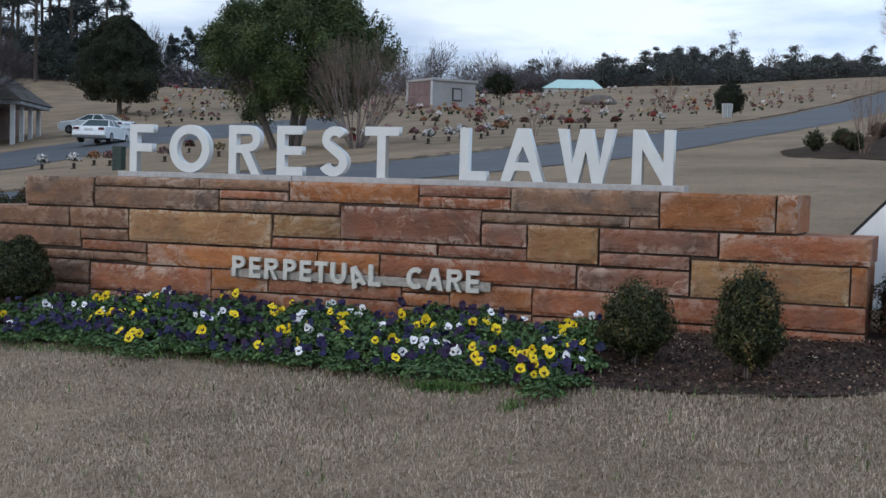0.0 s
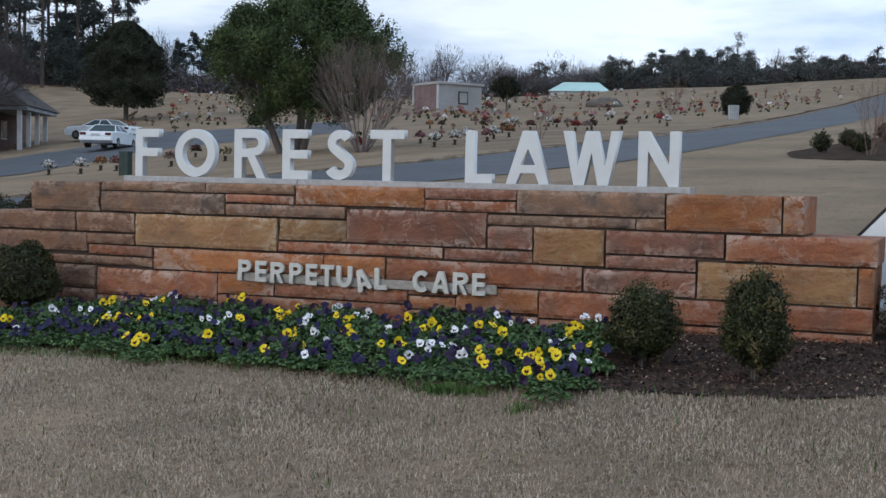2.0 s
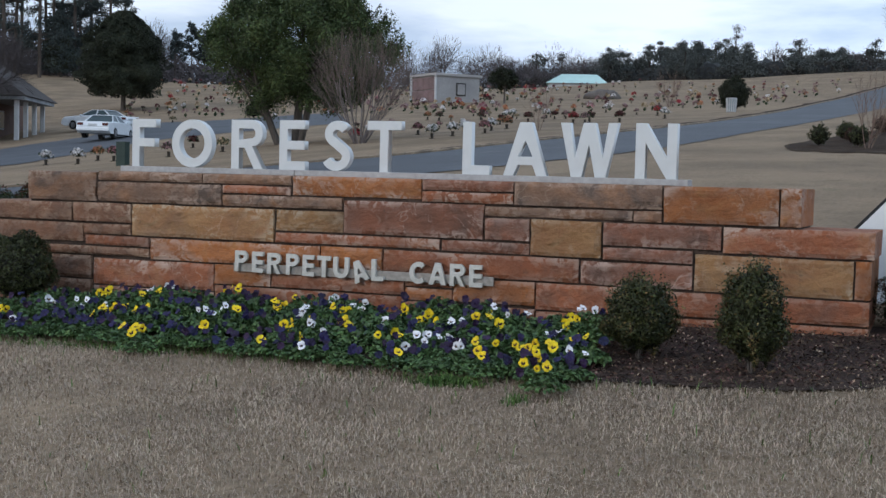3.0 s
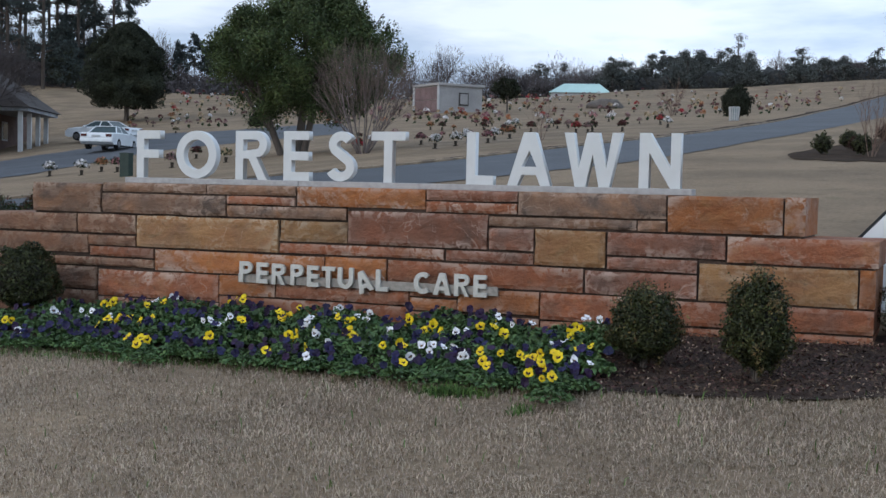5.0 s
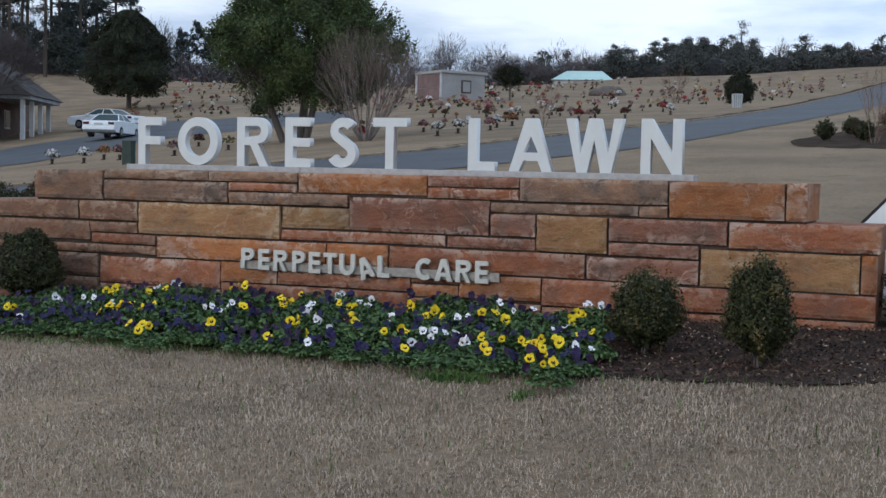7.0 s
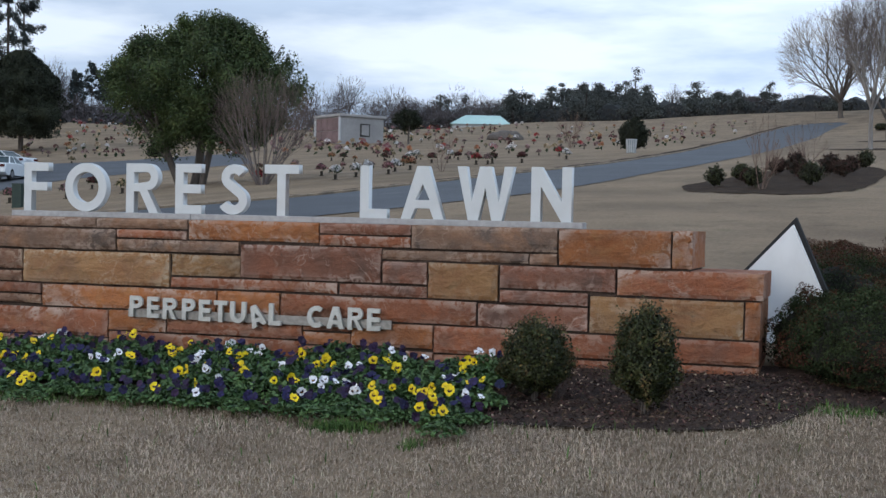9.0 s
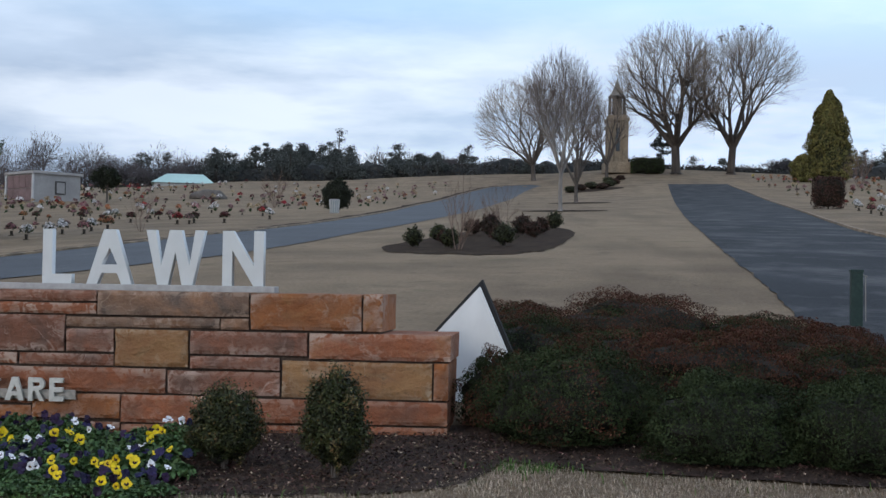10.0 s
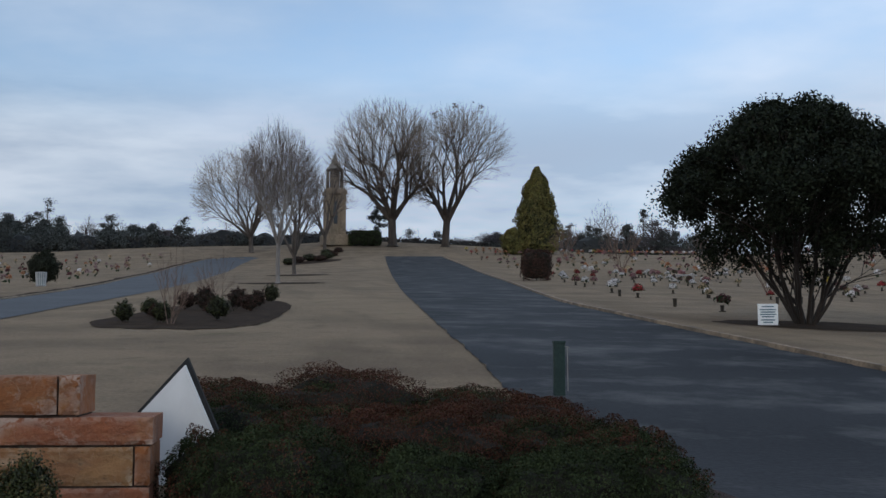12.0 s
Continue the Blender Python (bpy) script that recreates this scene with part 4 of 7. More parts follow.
sign_small = tagged(new("sign_lettering"), "small weathered white letters reading PERPETUAL CARE on a grey rail", "sign")
bm = bmesh.new()
box(bm, -1.309, 0.492, -0.022, -0.009, 0.843, 0.898, 0.002)
part("rail", bm, M_RAIL, sign_small, "weathered grey metal rail")
for ch, x0, x1, z0, spin in [("P", -1.286, -1.192, 0.846, 0), ("E", -1.159, -1.076, 0.844, 0), ("R", -1.046, -0.949, 0.841, 0), ("P", -0.909, -0.818, 0.842, 0), ("E", -0.79, -0.708, 0.84, 0), ("T", -0.684, -0.592, 0.839, 0), ("U", -0.572, -0.464, 0.838, 0), ("A", -0.415, -0.31, 0.808, 22), ("L", -0.307, -0.224, 0.836, 0), ("C", -0.049, 0.058, 0.834, 0), ("A", 0.080, 0.195, 0.834, 0), ("R", 0.218, 0.316, 0.833, 0), ("E", 0.344, 0.427, 0.833, 0)]:
    letter(ch, x0, x1, z0, z0 + 0.134, -0.045, 0.022, 0.215, M_LETTER2, sign_small, spin, 0.001)

# ---- near planting: lawn blades, bark chips, shrubs, pansies ----


def line_y(line, x):
    for (x0, y0), (x1, y1) in zip(line, line[1:]):
        if x0 <= x <= x1:
            return y0 + (y1 - y0) * (x - x0) / (x1 - x0)
    return line[0][1] if x < line[0][0] else line[-1][1]


def ground_np(x, y):
    return np.array([ground(a, b) for a, b in zip(x, y)])


def blades(name, x, y, rng, tall, wide, lean, mat):
    """Bent blades of grass: two faces each, on the slope."""
    n = len(x)
    z = ground_np(x, y) - 0.004
    base = np.stack([x, y, z], 1)
    a = rng.uniform(0, 6.283, n)
    out = np.stack([np.cos(a), np.sin(a), np.zeros(n)], 1)
    side = np.stack([-np.sin(a), np.cos(a), np.zeros(n)], 1)
    h = (tall * rng.uniform(0.5, 1.35, n))[:, None]
    w = (wide * rng.uniform(0.6, 1.3, n))[:, None] * 0.5
    ln = (lean * rng.uniform(0.2, 1.6, n))[:, None]
    up = np.array((0, 0, 1.0))
    mid = base + up * h * 0.6 + out * ln * h * 0.35
    tip = base + up * h * np.maximum(0.35, 1 - 0.35 * ln) + out * ln * h
    v = np.stack([base - side * w, base + side * w, mid + side * w * 0.8, mid - side * w * 0.8, tip], 1).reshape(-1, 3).astype(np.float32)
    me = bpy.data.meshes.new(name)
    me.vertices.add(n * 5)
    me.vertices.foreach_set("co", v.reshape(-1))
    k = np.arange(n, dtype=np.int32)[:, None] * 5
    loops = np.concatenate([k + np.array((0, 1, 2, 3)), k + np.array((3, 2, 4))], 1).reshape(-1).astype(np.int32)
    me.loops.add(n * 7)
    me.loops.foreach_set("vertex_index", loops)
    me.polygons.add(n * 2)
    st = (np.arange(n)[:, None] * 7 + np.array((0, 4))).reshape(-1).astype(np.int32)
    me.polygons.foreach_set("loop_start", st)
    me.materials.append(mat)
    me.update(calc_edges=True)
    me.validate()
    return new(name, me)


HEDGE_FRONT = [(2.98, -0.6), (3.5, -0.80), (4.2, -0.92), (5.0, -0.95), (5.5, -0.8)]
rng = np.random.default_rng(11)
gx2, gy2 = rng.uniform(-3.6, 5.6, 270000), rng.uniform(-3.7, -0.5, 270000)
edge = np.array([line_y(BED_FRONT, a) if a < 2.98 else line_y(HEDGE_FRONT, a) for a in gx2])
thick = np.array([noise.noise(Vector((a * 2.1, b * 2.1, 4.0))) for a, b in zip(gx2[::1], gy2)])
keep = (gy2 < edge + 0.02 + 0.05 * thick) & (rng.random(len(gx2)) < 0.72 + 0.5 * thick)
gx2, gy2, edge = gx2[keep], gy2[keep], edge[keep]
tagged(blades("grass", gx2, gy2, rng, 0.028, 0.0034, 1.0, M_BLADE), "short dry tan grass blades of the dormant lawn", "grass", "", "stuff")
near = (rng.random(len(gx2)) < np.where(gx2 < 1.45, 0.16, 0.01) * np.exp(-(edge - gy2) / 0.13) + 0.003)
near |= (np.hypot((gx2 - 3.12) / 0.28, (gy2 + 0.74) / 0.09) < 1.0) & (rng.random(len(gx2)) < 0.2)
tagged(blades("grass", gx2[near] + rng.normal(0, 0.01, near.sum()), gy2[near], rng, 0.06, 0.005, 0.7, M_GREEN), "fresh green grass tufts at the edge of the bed", "grass", "", "stuff")

tr = np.random.default_rng(14)
for x0, y0, sx, sy, n, tall in ((0.85, -1.63, 0.085, 0.035, 700, 0.055), (1.27, -1.86, 0.03, 0.05, 90, 0.05), (-1.2, -1.34, 0.5, 0.04, 800, 0.04), (3.12, -0.74, 0.16, 0.05, 160, 0.045)):
    tagged(blades("grass", tr.normal(x0, sx, n), tr.normal(y0, sy, n), tr, tall, 0.005, 0.7, M_GREEN), "clump of fresh green grass at the edge of the bed", "grass", "", "stuff")

# bark chips on the mulch
cx, cy = rng.uniform(0.9, 3.0, 5200), rng.uniform(-1.42, 0.0, 5200)
ok = cy > np.array([line_y(BED_FRONT, a) for a in cx]) - 0.02 + rng.normal(0, 0.02, len(cx))
cx, cy = cx[ok], cy[ok]
hx, hy = rng.uniform(2.9, 5.6, 2500), rng.uniform(-0.95, 0.3, 2500)
ok = hy > np.array([line_y(HEDGE_FRONT, a) for a in hx]) - 0.02
cx, cy = np.concatenate([cx, hx[ok]]), np.concatenate([cy, hy[ok]])
cp = np.stack([cx, cy, ground_np(cx, cy) + 0.03], 1)
tagged(quads_mesh("mulch_chips", leaf_quads(cp, np.tile((0, 0, 1.0), (len(cp), 1)), 0.032, 0.011, rng, 0.35), M_CHIP), "loose brown bark chips on the bed", "mulch", "", "stuff")
ok = rng.random(len(cp)) < 0.10
tagged(quads_mesh("leaf_litter", leaf_quads(cp[ok] + np.array((0.01, 0.01, 0.008)), np.tile((0, 0, 1.0), (ok.sum(), 1)), 0.020, 0.010, rng, 0.4),
                  material("dead_leaves", (0.42, 0.31, 0.22), (0.26, 0.17, 0.12), scale=9, bump=0, vary=0.4, island=True)), "scattered pale dead leaves on the mulch", "leaf litter", "", "stuff")


def shrub(name, x, y, rx, h, n, leaf, mat, seed, label, category="shrub", group="", lumps=0.16, stem=0.018, lift=0.025, inner=0.74, mat2=None, share=0.0, squash=1.0, shoots=0.0, blocky=1.0):
    """A clipped or mounded shrub: short stem, a near-black core for the shade inside, a lumpy skin of leaves."""
    r = np.random.default_rng(seed)
    root = new(name)
    root.location = (x, y, ground(x, y))
    bm = bmesh.new()
    for k in range(5):
        a = 6.283 * k / 5
        m = len(bm.verts)
        cylinder(bm, 0.35 * stem * math.cos(a) * 2, 0.35 * stem * math.sin(a) * 2, -0.03, max(0.0, lift) + h * 0.25, stem * 0.45, stem * 0.3, 6)
    part("stem", bm, M_BARK, root)
    d = unit(r.normal(0, 1, (n, 3)))
    d[:, 2] = np.where(d[:, 2] < -0.75, -d[:, 2], d[:, 2])
    lump = np.array([noise.noise(Vector((v[0] * 2.3 + seed, v[1] * 2.3, v[2] * 2.3))) + 0.6 * noise.noise(Vector((v[0] * 5.5 + seed, v[1] * 5.5, v[2] * 5.5))) for v in d])
    if blocky > 1:
        d = d / (np.sum(np.abs(d) ** (2 * blocky), axis=1) ** (0.5 / blocky))[:, None]
    rad = (1 + lumps * lump) * (1 - 0.22 * r.random(n) ** 2.2)
    half = (h - lift) / 2
    p = d * rad[:, None] * np.array((rx, rx * squash, half)) + np.array((0, 0, lift + half))
    p[:, 2] = np.maximum(p[:, 2], 0.02)
    foot = np.clip((p[:, 2] / h) / 0.35, 0.58, 1.0) if squash < 1.01 and lift < 0.029 else np.ones(n)
    p[:, :2] *= foot[:, None]
    if shoots > 0:
        pick = r.random(n) < shoots
        p = p + np.where(pick, r.uniform(0.0, 0.035, n), 0.0)[:, None] * (d + np.array((0, 0, 0.9)))
    q = leaf_quads(p, d, leaf, leaf * 0.55, r, 0.9)
    if mat2 is not None and share > 0:
        pick = (lump + r.normal(0, 0.25, n)) > np.quantile(lump, 1 - share)
        quads_mesh("leaves", q[~pick], mat, root)
        tagged(quads_mesh("leaves", q[pick], mat2, root), "leaves in their winter tint")
    else:
        quads_mesh("leaves", q, mat, root)
    # solid core that darkens the gaps in the leaf skin as shade would
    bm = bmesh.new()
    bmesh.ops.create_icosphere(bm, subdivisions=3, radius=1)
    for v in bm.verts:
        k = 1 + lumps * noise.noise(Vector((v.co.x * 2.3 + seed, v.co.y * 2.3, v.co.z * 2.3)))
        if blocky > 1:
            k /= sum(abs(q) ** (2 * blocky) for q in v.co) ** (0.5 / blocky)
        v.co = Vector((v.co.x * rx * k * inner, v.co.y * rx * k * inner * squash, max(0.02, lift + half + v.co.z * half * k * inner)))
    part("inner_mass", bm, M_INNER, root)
    return tagged(root, label, category, group)


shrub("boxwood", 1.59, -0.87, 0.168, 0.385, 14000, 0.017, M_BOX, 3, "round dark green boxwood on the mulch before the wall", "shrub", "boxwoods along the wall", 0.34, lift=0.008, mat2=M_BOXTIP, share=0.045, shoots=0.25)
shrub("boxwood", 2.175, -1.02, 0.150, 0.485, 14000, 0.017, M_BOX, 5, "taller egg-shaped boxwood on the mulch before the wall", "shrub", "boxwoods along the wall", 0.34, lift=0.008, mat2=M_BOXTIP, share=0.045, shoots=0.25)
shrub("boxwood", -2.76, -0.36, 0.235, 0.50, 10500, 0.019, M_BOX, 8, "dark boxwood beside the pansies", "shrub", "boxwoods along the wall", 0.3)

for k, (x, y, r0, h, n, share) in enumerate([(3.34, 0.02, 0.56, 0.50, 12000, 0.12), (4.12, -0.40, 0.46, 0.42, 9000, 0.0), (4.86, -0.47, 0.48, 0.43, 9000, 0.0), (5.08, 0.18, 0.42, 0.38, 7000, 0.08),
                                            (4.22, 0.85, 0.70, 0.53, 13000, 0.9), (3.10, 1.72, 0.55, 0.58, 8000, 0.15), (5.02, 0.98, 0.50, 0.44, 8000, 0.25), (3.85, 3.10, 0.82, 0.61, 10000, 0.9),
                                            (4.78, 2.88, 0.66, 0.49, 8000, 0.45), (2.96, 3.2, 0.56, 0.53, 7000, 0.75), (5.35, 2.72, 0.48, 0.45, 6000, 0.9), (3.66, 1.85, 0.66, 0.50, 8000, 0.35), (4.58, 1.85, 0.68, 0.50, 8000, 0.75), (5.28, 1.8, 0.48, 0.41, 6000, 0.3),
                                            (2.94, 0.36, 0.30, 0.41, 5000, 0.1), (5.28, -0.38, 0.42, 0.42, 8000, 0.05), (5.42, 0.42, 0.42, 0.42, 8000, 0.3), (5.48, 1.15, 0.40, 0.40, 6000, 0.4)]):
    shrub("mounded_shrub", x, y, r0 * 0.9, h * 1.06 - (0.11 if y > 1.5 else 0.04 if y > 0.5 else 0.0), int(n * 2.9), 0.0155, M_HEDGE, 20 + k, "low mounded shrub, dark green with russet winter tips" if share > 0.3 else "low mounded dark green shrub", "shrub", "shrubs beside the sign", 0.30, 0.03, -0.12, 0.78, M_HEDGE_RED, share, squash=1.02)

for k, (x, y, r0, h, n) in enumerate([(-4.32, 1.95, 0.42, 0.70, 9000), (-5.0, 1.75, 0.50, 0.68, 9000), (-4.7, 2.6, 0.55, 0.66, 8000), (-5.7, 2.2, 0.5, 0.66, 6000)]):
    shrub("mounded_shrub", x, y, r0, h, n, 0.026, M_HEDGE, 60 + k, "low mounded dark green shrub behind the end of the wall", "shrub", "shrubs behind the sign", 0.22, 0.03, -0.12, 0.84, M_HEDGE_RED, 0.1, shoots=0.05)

# ---- pansies ----
M_PETAL = {
    "y": material("yellow_petals", (0.80, 0.60, 0.015), (0.74, 0.50, 0.01), scale=30, fine=90, bump=0, vary=0.1, rough=0.6),
    "w": material("white_petals", (0.80, 0.79, 0.80), (0.70, 0.69, 0.72), scale=30, fine=90, bump=0, vary=0.05, rough=0.6),
    "b": material("blue_violet_petals", (0.015, 0.012, 0.062), (0.008, 0.007, 0.034), scale=30, fine=90, bump=0, vary=0.35, rough=0.6),
    "v": material("purple_petals", (0.022, 0.007, 0.040), (0.011, 0.004, 0.020), scale=30, fine=90, bump=0, vary=0.35, rough=0.6),
}
M_FACE = material("dark_pansy_blotch", (0.03, 0.012, 0.025), bump=0)
M_EYE = material("yellow_eye", (0.75, 0.42, 0.02), bump=0)


def blossom_mesh(colour, seed):
    """Five ruffled overlapping petals, a dark blotch on the lower three and a small eye; facing +z."""
    rr = np.random.default_rng(seed)
    verts, faces, idx = [], [], []
    for k, (a, rad, wide, z) in enumerate([(58, 0.032, 50, 0.0), (122, 0.032, 50, 0.002), (-14, 0.030, 50, 0.004), (194, 0.030, 50, 0.005), (270, 0.033, 60, 0.008)]):
        b = len(verts)
        a, rad = a + rr.normal(0, 7), rad * rr.uniform(0.82, 1.1)
        tilt = rr.normal(0.0, 0.22) + (0.35 if k < 2 else -0.25 if k == 4 else 0.1)
        verts.append((0, 0, z))
        inner, outer = [], []
        for i in range(5):
            t = radians(a + wide * (i / 2 - 1))
            e = rad * (1 - 0.2 * abs(i / 2 - 1) ** 2) * rr.uniform(0.88, 1.08)
            inner.append((math.cos(t) * rad * 0.42, math.sin(t) * rad * 0.42, z + tilt * rad * 0.42))
            outer.append((math.cos(t) * e, math.sin(t) * e, z + tilt * e + rr.normal(0, 0.0028) - 0.004 * abs(i / 2 - 1)))
        verts += inner + outer
        for i in range(4):
            faces.append((b, b + 1 + i, b + 2 + i))
            idx.append(1 if k >= 2 and colour in "yw" else 0)
            faces.append((b + 1 + i, b + 6 + i, b + 7 + i, b + 2 + i))
            idx.append(0)
    b = len(verts)
    verts += [(0.0026 * math.cos(radians(60 * i)), 0.0026 * math.sin(radians(60 * i)) - 0.002, 0.0105) for i in range(6)]
    faces.append(tuple(range(b, b + 6)))
    idx.append(2)
    me = bpy.data.meshes.new("blossom")
    me.from_pydata(verts, [], faces)
    for mt in (M_PETAL[colour], M_FACE, M_EYE if colour in "yw" else M_FACE):
        me.materials.append(mt)
    me.polygons.foreach_set("material_index", idx)
    me.update()
    return me


BLOOM = {c: [blossom_mesh(c, 500 + 10 * k + ord(c)) for k in range(4)] for c in "ywbv"}
PANSY_FOLIAGE = []
for k in range(5):
    r = np.random.default_rng(60 + k)
    n = 330
    a, q = r.uniform(0, 6.283, n), np.sqrt(r.random(n)) * 0.15
    p = np.stack([np.cos(a) * q, np.sin(a) * q, 0.11 * (1 - (q / 0.17) ** 2) * r.uniform(0.45, 1.0, n) + 0.012], 1)
    ob = quads_mesh("foliage", leaf_quads(p, np.tile((0, 0, 1.0), (n, 1)), 0.038, 0.021, r, 0.75), M_PANSYLEAF)
    PANSY_FOLIAGE.append(ob.data)
    bpy.data.objects.remove(ob)
r = np.random.default_rng(77)


def pansy(x, y, blooms, label):
    root = new("pansy")
    root.location = (x, y, ground(x, y) + 0.02)
    root.rotation_euler = (0, 0, r.uniform(0, 6.28))
    f = new("foliage", PANSY_FOLIAGE[r.integers(0, 5)])
    f.parent = root
    if y < line_y(BED_FRONT, x) + 0.13:
        f.scale = (0.78, 0.78, 0.55)
    turn = -root.rotation_euler[2]
    for c, dx, dy, h in blooms:
        b = new("blossom", BLOOM[c][r.integers(0, 4)])
        b.parent = root
        ca, sa = math.cos(turn), math.sin(turn)
        k = r.uniform(0.62, 1.0) if c == "y" else r.uniform(0.55, 0.90)
        m = Matrix.Translation((dx * ca - dy * sa, dx * sa + dy * ca, h)) @ Matrix.Rotation(turn, 4, "Z") @ Matrix.Rotation(r.normal(0.25, 0.55), 4, "Z") @ Matrix.Rotation(radians(r.uniform(15, 95)), 4, "X") @ Matrix.Rotation(r.normal(0, 0.35), 4, "Z") @ Matrix.Diagonal((k, k, k, 1))
        b.matrix_basis = m
    return tagged(root, label, "flower", "pansies in the bed")


def several(colour, n, spread=0.045, low=0.095, high=0.14):
    return [(colour, r.normal(0, spread), r.normal(0, spread), r.uniform(low, high)) for _ in range(n)]


for x, y, k in [(-2.0, -0.45, 6), (-1.61, -0.89, 6), (-1.4, -0.87, 2), (-1.03, -1.47, 4), (-1.54, -1.1, 2), (-2.27, -1.12, 3), (-1.72, -0.32, 2), (-1.21, -0.22, 3), (-0.64, -0.6, 7), (-0.71, -0.87, 2), (-0.22, -1.18, 3), (-0.7, -1.3, 1), (-0.24, -0.62, 3), (-0.05, -1.05, 3), (0.41, -1.27, 3), (0.15, -0.62, 2), (0.41, -0.77, 5), (1.16, -0.7, 2), (1.23, -0.63, 2), (0.67, -0.72, 2), (0.77, -0.76, 2), (1.1, -1.36, 3), (1.23, -1.32, 3), (1.36, -1.71, 3), (1.26, -1.53, 3), (0.98, -1.53, 3), (0.93, -1.31, 2), (1.37, -1.15, 2)]:
    pansy(x, y, several("y", k, 0.036, 0.10, 0.145) + several("v", r.integers(0, 3), 0.09), "yellow pansy with dark faces among green leaves")
for x, y, k in [(-1.78, -0.08, 3), (-2.15, -0.81, 2), (-1.97, -0.78, 2), (-1.81, -0.79, 2), (-1.78, -0.37, 1), (-0.98, -0.95, 2), (-0.88, -1.0, 1), (-0.9, -0.81, 2), (-0.42, -0.66, 2), (-0.22, -1.02, 2), (-0.23, -0.47, 2), (-0.11, -0.56, 3), (0.15, -0.85, 2), (0.55, -1.26, 4), (0.63, -1.2, 2), (-0.42, -0.28, 2), (0.04, -1.33, 1), (0.84, -0.55, 2), (1.19, -0.36, 4), (1.16, -1.01, 3), (1.4, -1.44, 2), (0.82, -1.38, 3), (0.57, -0.81, 3), (0.67, -0.49, 2)]:
    pansy(x, y, several("w", k, 0.036, 0.10, 0.145) + several("b", r.integers(0, 3), 0.09), "white pansy with dark faces among green leaves")
count = 0
while count < 140:
    x, y = r.uniform(-3.7, 1.42), r.uniform(-1.6, -0.1)
    back = -0.12 - 0.30 * max(0.0, x - 0.2)
    if y < line_y(BED_FRONT, x) - 0.05 + 0.06 * r.normal() or y > back or (x > 1.2 and y > -0.55) or (x < -2.55 and y > -0.6):
        continue
    c = "b" if noise.noise(Vector((x * 1.7, y * 1.7, 2.0))) > -0.05 else "v"
    extra = several("y" if r.random() < 0.5 else "w", 1) if r.random() < 0.05 else []
    pansy(x, y, several(c, r.integers(1, 6), 0.085, 0.065, 0.14) + extra, "deep blue violet pansy among green leaves" if c == "b" else "dark purple pansy among green leaves")
    count += 1

for k in range(52):
    x = -3.7 + 5.05 * k / 51 + r.normal(0, 0.04)
    low = pansy(x, line_y(BED_FRONT, x) - r.uniform(-0.08, 0.11), several("bbv"[k % 3], int(r.integers(2, 5)), 0.07, 0.065, 0.10) + several("yw"[k % 2], int(r.random() < 0.10), 0.05, 0.07, 0.10), "low pansy at the ragged front of the bed")
    low.children[0].scale = (0.68, 0.68, 0.5)

# ---- the leaning board and the post by the drive ----
board = tagged(new("diamond_board"), "white diamond board with black rim standing in the shrubs", "sign board")
board.location = (2.765, 0.98, 1.575)
h_ax, up_ax = Vector((0.67, -0.742, 0)), Vector((0, 0, 1))
da, db = (h_ax * -0.822 + up_ax * -0.569), (h_ax * 0.569 + up_ax * -0.822)
nrm = Vector((-0.742, -0.67, 0))
for name, k0, k1, f0, mt, lab in (("panel", 0.034, 0.552, 0.003, M_WHITE, "plain white face"), ("rim", 0.0, 0.58, -0.012, M_BLACK, "black rim")):
    bm = bmesh.new()
    ka = k1 + 0.17
    co = [da * k0 + db * k0, da * ka + db * k0, da * ka + db * k1, da * k0 + db * k1]
    fr = [bm.verts.new(c + nrm * f0) for c in co]
    bk = [bm.verts.new(c + nrm * (f0 - 0.012)) for c in co]
    bm.faces.new(fr)
    bm.faces.new(bk[::-1])
    for i in range(4):
        bm.faces.new((fr[i], bk[i], bk[(i + 1) % 4], fr[(i + 1) % 4]))
    bmesh.ops.recalc_face_normals(bm, faces=bm.faces)
    part(name, bm, mt, board, lab)
bm = bmesh.new()
cylinder(bm, 0.05, 0.02, -0.95, -0.45, 0.018, 0.018, 8)
part("stake", bm, M_BLACK, board)

M_POST = material("green_paint", (0.020, 0.040, 0.033), (0.014, 0.030, 0.025), scale=6, fine=30, bump=0.1, rough=0.5)


def green_post(x, y, w, d, h, label, wires=True):
    root = tagged(new("post"), label, "post")
    root.location = (x, y, ground(x, y))
    bm = bmesh.new()
    box(bm, -w / 2, w / 2, -d / 2, d / 2, -0.1, h, 0.006)
    part("shaft", bm, M_POST, root)
    bm = bmesh.new()
    box(bm, -w / 2 - 0.006, w / 2 + 0.006, -d / 2 - 0.006, d / 2 + 0.006, h - 0.02, h + 0.008, 0.003)
    part("cap", bm, M_POST, root)
    if wires:
        segs = [(np.array((w / 2 + 0.035, 0, h * 0.1)), 0.004, np.array((w / 2 + 0.03, 0, h - 0.05)), 0.004), (np.array((w / 2 - 0.01, 0, h - 0.04)), 0.004, np.array((w / 2 + 0.05, 0, h - 0.06)), 0.004)]
        v, f = tube_mesh(segs, 6)
        mesh_object("bracket", v, f, M_RAIL, root)
    return root


green_post(6.22, 5.75, 0.115, 0.07, 0.56, "short square dark green metal post by the drive")
green_post(-17.06, 20.42, 0.28, 0.2, 0.6, "dark green utility box on the lawn by the drive", False)

# ---- trees near the drives ----


